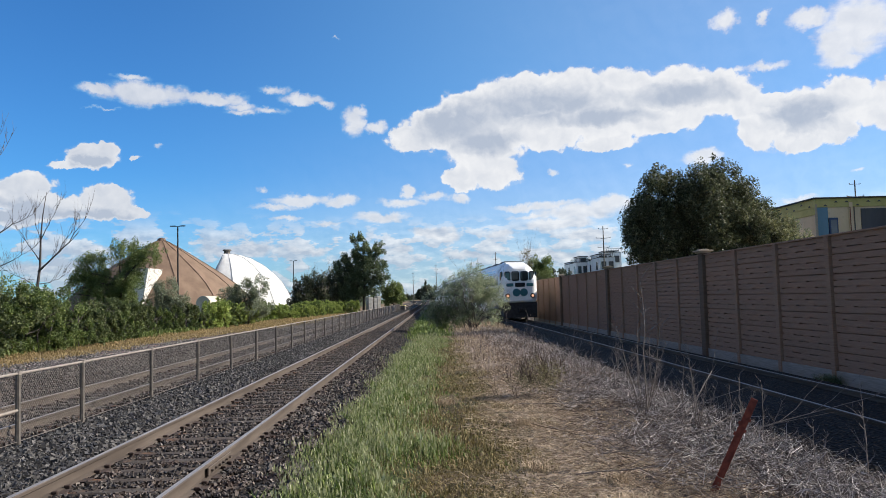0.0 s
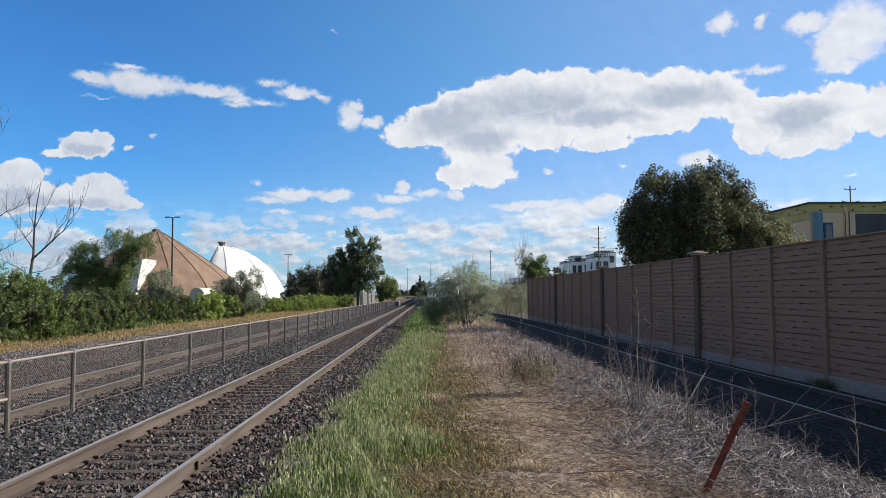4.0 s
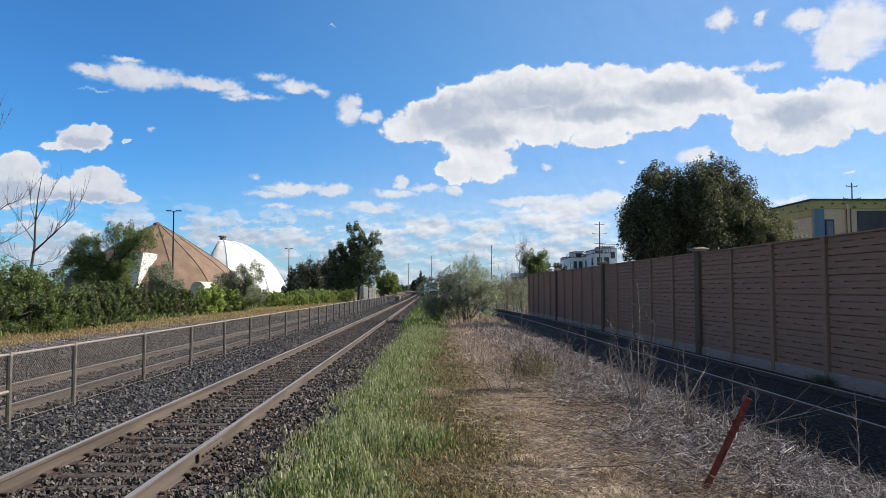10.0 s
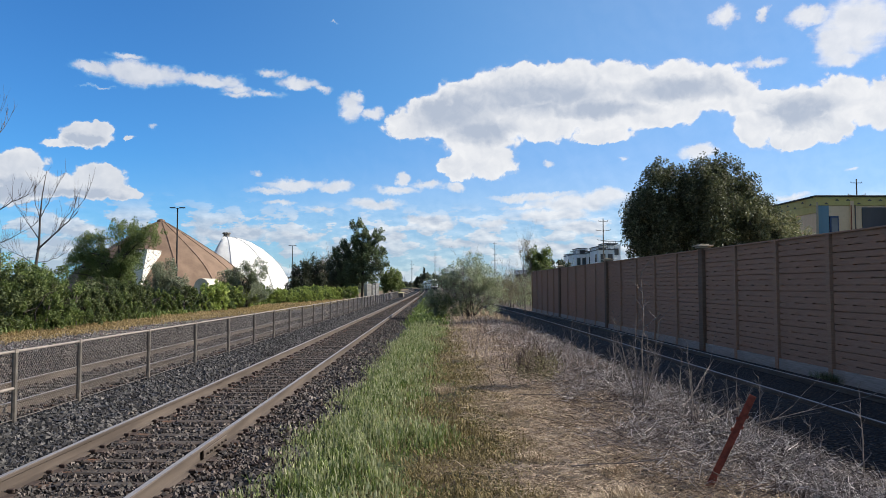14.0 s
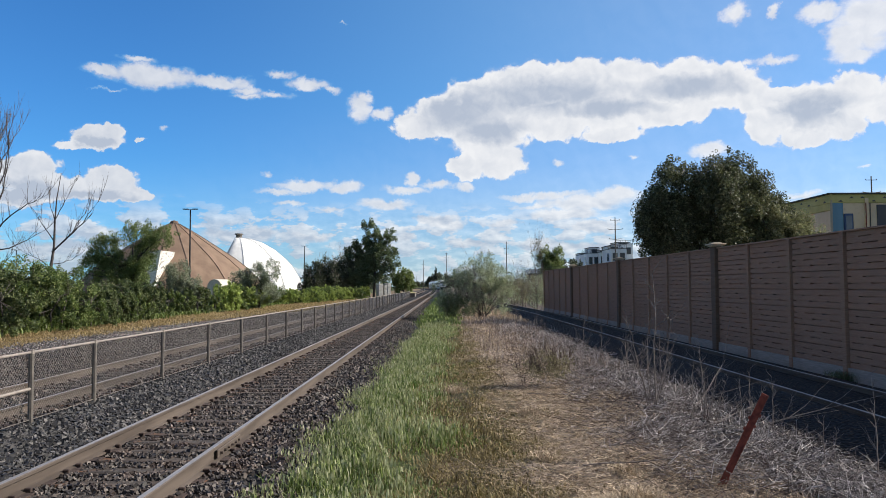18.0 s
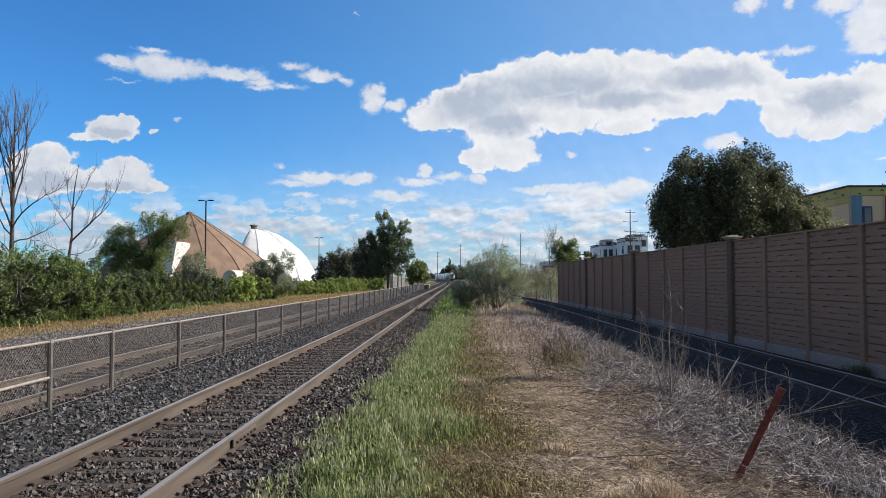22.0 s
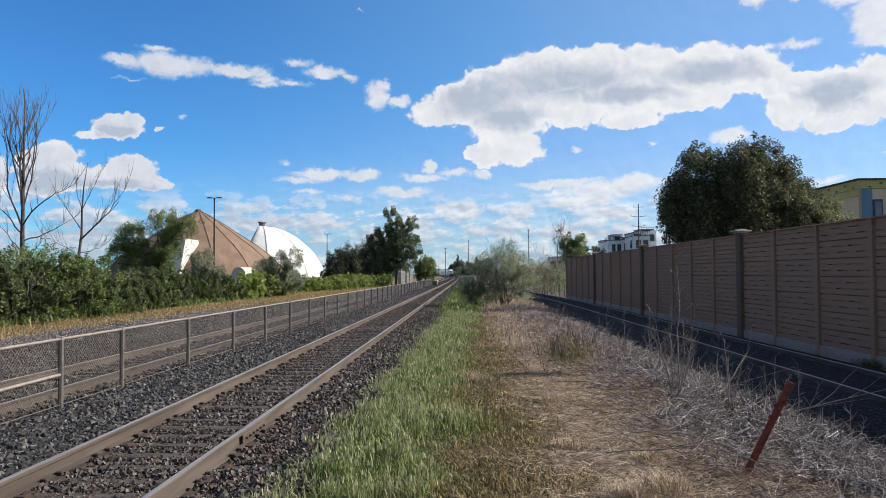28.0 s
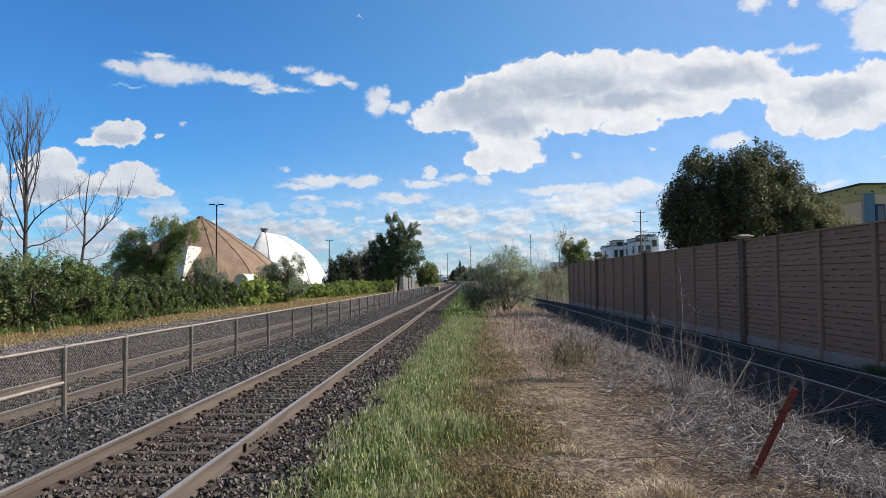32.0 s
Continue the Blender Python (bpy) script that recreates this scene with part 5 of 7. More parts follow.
M_BARK_PALE = plain_mat("pale_bark", (0.22, 0.19, 0.165), 0.9, 0, 7, 0.35, 0.4)
M_LEAF_GREY = leaf_mat("grey_green_leaf", (0.022, 0.031, 0.018), (0.095, 0.125, 0.070), (0.30, 0.34, 0.21), (0.18, 0.24, 0.10))
M_LEAF_BROWN = leaf_mat("brown_olive_leaf", (0.070, 0.062, 0.038), (0.19, 0.17, 0.10), (0.38, 0.345, 0.22), (0.22, 0.2, 0.08))
M_TWIG_DARK = plain_mat("brown_twig", (0.115, 0.082, 0.064), 0.85, 0, 12, 0.35, 0.2)
M_TWIG = plain_mat("dead_twig", (0.185, 0.155, 0.140), 0.85, 0, 12, 0.35, 0.2)


def leaf_quads(rng, pts, size, aspect=0.5, up=0.35):
    """Small pointed leaves at the given points, turned at random with some facing the sky."""
    n = len(pts)
    nrm = rng.normal(size=(n, 3))
    nrm[:, 2] += up * 2
    nrm /= np.linalg.norm(nrm, axis=1, keepdims=True)
    t = rng.normal(size=(n, 3))
    t -= nrm * (t * nrm).sum(1, keepdims=True)
    t /= np.linalg.norm(t, axis=1, keepdims=True)
    b = np.cross(nrm, t)
    s = (size * rng.uniform(0.6, 1.35, n))[:, None]
    fold = nrm * s * 0.12
    v = np.stack([pts - t * s, pts + b * s * aspect + fold, pts + t * s, pts - b * s * aspect + fold], 1).reshape(-1, 3)
    f = np.arange(4 * n).reshape(n, 4)
    return v, f


def crown_points(rng, crowns, depth, n, clump=0.30, fill=0.5, many=26):
    """Points in clumps inside ellipsoids (x, z, rx, rz), as deep as they are wide times depth."""
    cr = np.array(crowns)
    w = cr[:, 2] * cr[:, 3]
    k = max(10, int(many * len(cr)))
    who = rng.choice(len(cr), k, p=w / w.sum())
    d = rng.normal(size=(k, 3))
    d /= np.linalg.norm(d, axis=1, keepdims=True)
    r = rng.uniform(0.35, 0.98, k) ** 0.6
    c = np.stack([cr[who, 0] + d[:, 0] * r * cr[who, 2], d[:, 1] * r * cr[who, 2] * depth, cr[who, 1] + d[:, 2] * r * cr[who, 3]], 1)
    rad = clump * np.minimum(cr[who, 2], cr[who, 3]) * rng.uniform(0.65, 1.35, k)
    pick = rng.choice(k, n, p=rad**2 / (rad**2).sum())
    e = rng.normal(size=(n, 3))
    e /= np.linalg.norm(e, axis=1, keepdims=True)
    q = c[pick] + e * (rad[pick] * rng.uniform(0.15, 1.25, n) ** fill)[:, None] * np.array([0.95, 0.95, 1.25])
    q[:, 2] -= 0.35 * np.hypot(q[:, 0] - c[pick, 0], q[:, 1] - c[pick, 1])
    return q, c, rad


def grow(g, rnd, p, d, length, r, level, spread=0.5, split=(2, 3), up=0.12, min_r=0.006, sides=4, twigs=None):
    """A bare branch that forks; its own bar goes to g, its forks to twigs (or to g too)."""
    pts, rad = [p], [r]
    n = 4 if level > 0 else 3
    for i in range(n):
        d = (d + Vector((rnd.uniform(-1, 1), rnd.uniform(-1, 1), rnd.uniform(-0.6, 1) + up)) * 0.13).normalized()
        p = p + d * (length / n)
        pts.append(p)
        rad.append(max(min_r * 0.5, r * (1 - 0.5 * (i + 1) / n)))
    g.tube(pts, rad, sides, False)
    if level <= 0:
        return
    for i in range(rnd.randint(*split)):
        k = rnd.randint(1, n)
        a = Vector((rnd.uniform(-1, 1), rnd.uniform(-1, 1), rnd.uniform(-0.2, 1))).normalized()
        nd = (d * (1 - spread) + a * spread + Vector((0, 0, up))).normalized()
        grow(twigs or g, rnd, pts[k], nd, length * rnd.uniform(0.55, 0.8), max(min_r, rad[k] * 0.65), level - 1, spread, split, up, min_r, max(3, sides - 1))


def make_tree(name, label, x, y, crowns, n, size, mat, seed, trunk_r=0.16, depth=1.0, foot=None, stems=1, clump=0.30, aspect=0.5, category="tree", bark=None, limb_n=14, twigs=0, many=26, twig_len=0.22):
    rng, rnd = np.random.default_rng(seed), random.Random(seed)
    z0 = ground_z(x, y) if foot is None else foot
    top = thing(name, label, category, pose(x, y, z0))
    cz = [(a, b - z0, c, d) for a, b, c, d in crowns]
    q, c, rad = crown_points(rng, cz, depth, n, clump, 0.5, many)
    q = q[q[:, 2] > 0.05]
    high = max(b + d for a, b, cc, d in cz)
    g = Geo()
    mid = sum(a for a, *_ in cz) / len(cz)
    forks = []
    for s in range(stems):
        bx = 0 if stems == 1 else rnd.uniform(-0.5, 0.5) * stems * 0.35
        pts = [Vector((bx + 0.3 * mid, 0, -0.2)), Vector((bx * 1.2 + 0.5 * mid + rnd.uniform(-0.1, 0.1), rnd.uniform(-0.2, 0.2), high * 0.25)),
               Vector((bx * 1.6 + mid * 0.8 + rnd.uniform(-0.3, 0.3), rnd.uniform(-0.3, 0.3), high * 0.5)), Vector((bx * 2 + mid + rnd.uniform(-0.3, 0.3), 0, high * 0.72))]
        g.tube(pts, [trunk_r, trunk_r * 0.8, trunk_r * 0.55, trunk_r * 0.25], 7)
        forks += pts[1:3]
    part("trunk", g, bark or M_BARK, top, smooth=True)
    for i in range(limb_n):
        k = rnd.randrange(len(c))
        a = rnd.choice(forks)
        b = Vector(c[k])
        m_ = (a + b) / 2 + Vector((rnd.uniform(-0.2, 0.2), rnd.uniform(-0.2, 0.2), 0.25))
        part("limb", Geo().tube([a, m_, b], [trunk_r * 0.45, trunk_r * 0.28, trunk_r * 0.1], 5), bark or M_BARK, top)
    if twigs:
        gt = Geo()
        for i in range(twigs):
            k = rnd.randrange(len(c))
            b = Vector(c[k])
            grow(gt, rnd, b, Vector((rnd.uniform(-0.5, 0.5), rnd.uniform(-0.5, 0.5), 1)).normalized(), rnd.uniform(0.5, 1.0) * high * twig_len, trunk_r * 0.12, 1, 0.4, (2, 3), 0.2, 0.004, 3)
        tagged(part("brushwood", gt, bark or M_BARK, top, "bare twigs"), kind="stuff")
    v, f = leaf_quads(rng, q, size, aspect)
    part("crown", array_mesh("crown", v, f, mat), None, top)
    return top


make_tree("broad_tree", "broad dark green leafy tree standing behind the wall", 15.05, 42,
          [(0.2, 7.6, 1.5, 1.4), (-2.3, 7.4, 1.1, 1.7), (-1.1, 7.3, 1.2, 1.5), (1.5, 7.6, 1.4, 1.7), (1.3, 8.9, 0.6, 0.8), (-2.0, 8.6, 0.5, 0.7), (2.6, 7.0, 1.2, 1.5), (-2.9, 6.1, 1.1, 1.6), (-3.3, 3.7, 0.8, 0.9), (3.9, 5.6, 1.2, 1.2), (0.7, 6.0, 2.4, 2.0), (-2.5, 5.2, 1.75, 1.85), (3.1, 6.0, 1.45, 1.6), (4.6, 4.9, 1.1, 0.9), (-3.3, 4.7, 0.85, 1.2), (-0.3, 4.2, 3.0, 1.3), (2.6, 4.2, 1.6, 1.2), (0.4, 2.6, 2.4, 1.2)],
          150000, 0.070, M_LEAF_DEEP, 11, 0.26, 1.0, clump=0.27, many=66)
make_tree("leafy_tree", "lower olive-green tree beside the broad tree behind the wall", 18.9, 41,
          [(0.0, 4.8, 1.7, 1.0), (1.4, 4.3, 1.2, 0.9), (-1.4, 5.6, 1.2, 1.1), (0.2, 3.2, 1.8, 1.2)], 34000, 0.06, M_LEAF_SUNNY, 19, 0.15, 0.8, clump=0.30, many=40)
make_tree("leafy_tree", "mid-green tree with drooping branches in front of the brown dome", -30.9, 72,
          [(-2.3, 5.6, 1.7, 1.5), (-3.4, 3.9, 1.9, 1.5), (1.3, 6.9, 1.8, 1.5), (3.7, 6.9, 1.7, 1.0), (1.0, 4.6, 1.6, 1.8), (-0.8, 3.7, 2.0, 1.5), (3.6, 6.2, 1.2, 0.6), (1.3, 4.9, 1.0, 1.4), (0.9, 2.8, 1.3, 1.4)], 46000, 0.075, M_LEAF_TREE, 12, 0.2, 0.9, clump=0.26, many=44, limb_n=22)
make_tree("silvery_bush", "silvery-leaved bush at the edge of the hedge", -21.6, 60, [(-0.1, 3.0, 1.15, 1.1), (-0.7, 1.7, 1.25, 1.1), (0.8, 1.7, 1.15, 1.0), (0, 0.7, 1.5, 0.8)], 14000, 0.085, M_LEAF_SILVER, 13, 0.09, 0.9, stems=3, category="bush", aspect=0.3)
make_tree("silvery_bush", "pale green silvery bush standing before the white dome", -18.4, 72, [(-0.1, 2.9, 1.55, 1.3), (1.1, 3.3, 1.1, 1.2), (-1.5, 2.4, 1.35, 1.2), (0.5, 1.3, 2.2, 1.2)], 16000, 0.09, M_LEAF_SILVER, 14, 0.1, 0.9, stems=3, category="bush", aspect=0.3)
make_tree("tall_tree", "tall airy dark green tree above the concrete hut", -12.3, 125,
          [(-0.3, 11.6, 1.7, 1.6), (1.5, 10.0, 2.0, 1.9), (-1.6, 8.4, 1.9, 2.0), (1.0, 6.6, 2.6, 2.2), (3.1, 8.6, 1.4, 1.7), (-0.8, 4.6, 2.3, 2.1), (2.6, 4.6, 1.6, 1.4), (-3.4, 7.4, 1.5, 2.0), (3.6, 6.4, 1.3, 1.6), (2.9, 10.6, 1.1, 1.2), (0.6, 9.2, 1.8, 1.7), (0.2, 2.8, 2.8, 1.5), (-2.6, 3.6, 1.8, 1.8)], 36000, 0.14, M_LEAF_GREY, 15, 0.24, 0.9, clump=0.25, many=26, limb_n=24)
make_tree("dark_tree", "dense dark tree beside the tall airy tree", -15.6, 127, [(0, 6.4, 1.9, 1.8), (-0.9, 4.4, 2.2, 1.8), (0.6, 3.0, 2.4, 1.8)], 9000, 0.15, M_LEAF_DARK, 16, 0.2, 0.9, clump=0.3, many=36, twigs=10)
for i, (dx, z, rx, rz) in enumerate(((-0.2, 4.4, 2.0, 3.0), (2.6, 5.4, 2.6, 3.8), (5.6, 5.6, 2.8, 4.0), (8.6, 6.2, 2.8, 4.4))):
    make_tree("dark_tree", "dark half-bare tree in the far grove", -26.6 + dx, 150 + 2 * i, [(0, z, rx, rz * 0.8), (0.4, z - 1.8, rx * 1.2, rz * 0.7), (-0.8, z - 2.8, rx * 1.2, rz * 0.55)], 6000, 0.20, M_LEAF_DARK, 30 + i, 0.18, 0.8, twigs=80, clump=0.3, many=30, twig_len=0.3, bark=M_BARK_PALE)
make_tree("round_tree", "small round green tree by the platform end", -7.9, 140, [(0.0, 3.2, 2.0, 1.8), (1.1, 2.2, 1.25, 1.3), (-1.1, 2.2, 1.3, 1.4), (0, 1.2, 2, 1)], 6500, 0.17, M_LEAF_TREE, 40, 0.14, 0.9, many=40)
for i, (dx, z, rx, rz) in enumerate(((-4.5, 5.6, 5.0, 5.0), (2.7, 7.4, 6.2, 6.4), (11.4, 6.6, 7.2, 6.2), (20.0, 6.2, 7.6, 6.0), (29.0, 5.4, 7.0, 5.0))):
    make_tree("far_tree", "distant dark green tree beside the tracks", -9.5 + dx, 700, [(0, z, rx, rz), (0.5, z - 2.6, rx * 1.1, rz * 0.7)], 2200, 0.85, M_LEAF_DARK, 44 + i, 0.3, 0.9)
for i in range(9):
    make_tree("far_tree", "low distant tree on the horizon beyond the tracks", -58 + 6.2 * i, 985, [(0, 4.0, 6.0, 2.6 + 1.2 * ((i * 5) % 4) / 3), (0.5, 2.0, 6.4, 2.4)], 900, 0.9, M_LEAF_DARK, 344 + i, 0.25, 0.9, limb_n=4)
make_tree("slender_spruce", "slender dark spruce on the skyline", -9.0, 690, [(0, 17.4, 0.7, 3.6), (0, 13.4, 1.5, 3.6), (0, 9.0, 2.2, 4.4)], 1800, 0.65, M_LEAF_DARK, 48, 0.3, 1.0)
bush = make_tree("spreading_bush", "open silvery-olive bush with many bare branches and twigs", 2.3, 46,
                 [(0.0, 3.2, 1.0, 0.7), (-1.2, 2.6, 0.9, 0.6), (-0.2, 2.2, 1.6, 0.9), (1.0, 2.5, 0.9, 0.7), (1.4, 1.8, 0.85, 0.7), (-1.8, 1.8, 0.9, 0.65), (-2.5, 1.7, 0.75, 0.55), (-2.4, 2.15, 0.6, 0.4), (-2.8, 1.1, 0.6, 0.5), (-2.1, 0.9, 0.8, 0.7), (0.4, 1.2, 1.3, 0.5), (-0.9, 1.1, 1.0, 0.6), (-1.9, 2.35, 0.6, 0.4), (1.8, 1.3, 0.55, 0.5), (0.9, 0.55, 1.0, 0.5), (-0.4, 0.5, 1.2, 0.45), (1.4, 0.7, 0.7, 0.5)],
                 27000, 0.050, M_LEAF_OLIVE, 50, 0.05, 1.0, stems=2, category="bush", aspect=0.34, limb_n=30, twigs=60, clump=0.25, many=32, twig_len=0.17, bark=M_BARK_PALE)
rnd_b = random.Random(55)
for i in range(16):
    a_ = -1.15 + 2.3 * i / 15 + rnd_b.uniform(-0.1, 0.1)
    g, gt = Geo(), Geo()
    grow(g, rnd_b, Vector((rnd_b.uniform(-0.25, 0.25), rnd_b.uniform(-0.3, 0.3), 0)), Vector((math.sin(a_), rnd_b.uniform(-0.5, 0.5), math.cos(a_) + 0.15)).normalized(), rnd_b.uniform(1.3, 2.0), 0.026, 3, 0.45, (2, 4), 0.12, 0.006, 5, gt)
    part("branch", g, M_BARK, bush, "bare grey branch")
    tagged(part("brushwood", gt, M_BARK_PALE, bush, "fine bare twigs"), kind="stuff")
make_tree("low_bush", "low grey-brown twiggy bush beside the open bush", 0.35, 45,
          [(0.1, 0.8, 0.7, 0.6), (0.9, 0.6, 0.8, 0.5), (-0.4, 0.5, 0.5, 0.5), (0.3, 0.2, 1.0, 0.4)], 7000, 0.045, M_LEAF_GREY, 51, 0.02, 1.0, stems=4, category="bush", aspect=0.36, limb_n=26, twigs=60, clump=0.34, many=40, twig_len=0.3, bark=M_BARK_PALE)
SHRUBS = ((-0.4, -13, 1.0, 3.0), (0.7, -15, 0.9, 3.3), (-0.9, -9, 1.0, 2.9), (1.2, -11, 0.9, 2.9), (0.2, -6, 1.2, 3.4), (-2.2, 0, 1.2, 3.0), (1.6, 0, 1.3, 3.6), (-3.6, 9, 1.4, 3.2), (0.6, 8, 1.5, 3.9), (4.6, 6, 1.6, 4.2), (2.4, 14, 1.7, 4.3), (-1.8, 16, 1.6, 4.0), (7.2, 14, 1.8, 4.4))
for i, (dx, dy, r_, h_) in enumerate(SHRUBS):
    make_tree("sparse_shrub", "sparse brown-olive shrub with bare upright twigs", 8.6 + dx, 90 + dy, [(0, h_ * 0.66, r_ * 0.9, h_ * 0.30), (0.2, h_ * 0.36, r_, h_ * 0.3), (-0.2, h_ * 0.12, r_ * 1.05, h_ * 0.22)], 2600, 0.055, (M_LEAF_BROWN, M_LEAF_OLIVE, M_LEAF_BROWN)[i % 3], 60 + i, 0.04, 0.9,
              stems=3, category="bush", aspect=0.35, twigs=64, bark=M_TWIG, many=30, twig_len=0.34)
make_tree("thin_tree", "thin green tree with bare top twigs beyond the wall end", 14.7, 105, [(-0.7, 5.9, 1.2, 1.5), (1.1, 5.9, 1.2, 1.5), (0.2, 5.4, 1.7, 1.3), (0.2, 4.2, 2.0, 1.2)], 11000, 0.11, M_LEAF_TREE, 70, 0.12, 0.9, twigs=12, many=36)
make_tree("thin_tree", "leafless pale sapling tree rising beside the thin tree", 12.9, 104, [(0, 6.5, 0.9, 2.2), (0.7, 7.0, 0.8, 1.8)], 500, 0.09, M_LEAF_BROWN, 72, 0.08, 0.9, stems=2, twigs=46, twig_len=0.26, bark=M_BARK_PALE)
make_tree("thin_tree", "small dark tree beside the white townhouses", 22.0, 128, [(0, 5.3, 1.8, 1.2), (0.6, 3.8, 2.2, 1.4)], 3600, 0.18, M_LEAF_DARK, 71, 0.14, 0.9)


# hedge along the far side of the gravel
def make_hedge():
    rnd = random.Random(77)
    y, i = 26.0, 0
    while y < 125:
        x = -20.6 + 1.2 * math.sin(y * 0.21) + 6.4 * min(1, max(0, (y - 84) / 42)) ** 1.3
        h = rnd.uniform(1.9, 3.0) * (1.0 if y < 42 else 0.80 if y < 56 else 0.7 if y < 78 else 0.62)
        w = rnd.uniform(1.9, 2.6)
        crowns = [(0, h * 0.62, w, h * 0.40), (rnd.uniform(-0.9, 0.9), h * 0.30, w * 1.1, h * 0.32), (rnd.uniform(-1, 1), h * 0.85, w * 0.6, h * 0.26), (rnd.uniform(-0.5, 0.5), 0.0, w * 1.1, h * 0.3)]
        near = y < 62
        leaf = (M_LEAF_HEDGE, M_LEAF_SHADE, M_LEAF_SHADE)[i % 3] if near else (M_LEAF_HEDGE, M_LEAF_LIME, M_LEAF_LIME)[i % 3]
        make_tree("hedge_bush", "dense leafy green bush in the trackside hedge", x, y, crowns, 17000 if near else 7500, 0.062 if near else 0.10, leaf, 100 + i, 0.05, 1.1, stems=3, category="bush", limb_n=8, clump=0.21 if near else 0.26, many=36, twigs=24 if near else 0)
        if y < 46:
            make_tree("hedge_bush", "tall leafy bush in the second row of the hedge", x - 3.0, y + 1.0, [(a, b * 1.22, c * 1.2, d * 1.2) for a, b, c, d in crowns], 12000, 0.07, M_LEAF_TREE if i % 2 else M_LEAF_SHADE, 300 + i, 0.06, 1.0, stems=3, category="bush", limb_n=6, clump=0.26, many=44, twigs=10)
        y += w * (1.5 if near else 1.55 if y < 78 else 1.2)
        i += 1


make_hedge()


def make_bare_tree(x, y, h, lean, seed, label, level=4, r=0.17, spread=0.42, rise=0.25, n=18, reach=0.32, low=0.30):
    rnd = random.Random(seed)
    top = thing("bare_tree", label, "tree", pose(x, y, ground_z(x, y)))
    pts = [Vector((lean * u * u * h, 0.1 * math.sin(5 * u), h * u)) for u in np.linspace(0, 1, 9)]
    rad = [r * (1 - 0.93 * u) + 0.006 for u in np.linspace(0, 1, 9)]
    part("trunk", Geo().tube(pts, rad, 8), M_BARK, top, smooth=True)
    gt = Geo()
    for i in range(n):
        u = rnd.uniform(low, 0.97)
        p = Vector((lean * u * u * h, 0.1 * math.sin(5 * u), h * u))
        a = rnd.uniform(0, 2 * math.pi)
        d = Vector((math.cos(a), math.sin(a) * 0.7, rnd.uniform(0.25, 1.3) + rise)).normalized()
        g = Geo()
        grow(g, rnd, p, d, h * (reach * (1.15 - u) + 0.06) * rnd.uniform(0.8, 1.2), r * (1 - u) * 0.45 + 0.012, 3 if level > 3 else 2, spread, (2, 4), rise, 0.007, 4, gt)
        part("branch", g, M_BARK, top)
    tagged(part("brushwood", gt, M_BARK, top, "fine bare twigs"), kind="stuff")
    return top


def make_limbed_tree(x, y, label, seed, stem, limbs, r):
    """A leafless tree by its stem and its main limbs (dx, depth, z), each with forking twigs that rise."""
    rnd = random.Random(seed)
    top = thing("bare_tree", label, "tree", pose(x, y, ground_z(x, y)))
    part("trunk", Geo().tube([Vector(p) for p in stem], [r * (1 - 0.88 * k / (len(stem) - 1)) for k in range(len(stem))], 8), M_BARK, top, smooth=True)
    gt = Geo()
    for thick, limb in limbs:
        pts = [Vector(p) for p in limb]
        fine = []
        for a, b in zip(pts, pts[1:]):
            for u in (0.0, 0.34, 0.67):
                fine.append(a.lerp(b, u) + Vector((rnd.uniform(-1, 1), rnd.uniform(-1, 1), rnd.uniform(-1, 1))) * 0.05)
        fine.append(pts[-1])
        n = len(fine)
        part("branch", Geo().tube(fine, [thick * (1 - 0.85 * k / (n - 1)) for k in range(n)], 5), M_BARK, top)
        for k in range(2, n):
            for q in range(rnd.randint(1, 2)):
                run = (fine[k] - fine[k - 1]).normalized()
                d = (run * 0.8 + Vector((rnd.uniform(-0.6, 0.6), rnd.uniform(-0.6, 0.6), rnd.uniform(0.2, 1.0)))).normalized()
                grow(gt, rnd, fine[k], d, rnd.uniform(0.6, 1.3), thick * 0.3, 1, 0.35, (2, 3), 0.35, 0.008, 3)
    tagged(part("brushwood", gt, M_BARK, top, "fine bare twigs"), kind="stuff")


rnd_t = random.Random(14)
fan = []
for i in range(13):
    z_ = 5.2 + 0.42 * i
    a_ = -0.50 + 1.0 * ((i * 5) % 13) / 12
    l_ = 6.6 - 0.32 * i
    fan.append((0.06 - 0.002 * i, [(0.02, 0, z_), (a_ * 1.4, rnd_t.uniform(-0.5, 0.5), z_ + l_ * 0.35), (a_ * 2.3, rnd_t.uniform(-0.8, 0.8), z_ + l_ * 0.7), (a_ * 2.8, rnd_t.uniform(-1, 1), z_ + l_)]))
make_limbed_tree(-27.7, 45, "tall leafless grey tree with upright branches in the hedge", 3,
                 [(0, 0, -0.2), (0.05, 0, 2.5), (0.0, 0.1, 5.0), (0.08, 0, 7.5), (0.15, -0.1, 10.0), (0.1, 0, 13.4)],
                 fan + [(0.055, [(0, 0, 5.2), (1.2, -0.3, 6.4), (2.3, -0.4, 7.1), (3.6, -0.5, 7.7)]), (0.05, [(0, 0, 4.2), (1.3, 0.4, 4.7), (2.9, 0.5, 5.6)]), (0.05, [(0, 0, 4.7), (-0.8, -0.3, 5.9), (-1.8, -0.4, 6.8)]),
                        (0.045, [(0, 0, 3.6), (-0.8, 0.3, 4.3), (-1.9, 0.5, 5.6)]), (0.045, [(0, 0, 3.1), (1.0, -0.5, 3.5), (1.7, -0.6, 4.3)])], 0.19)
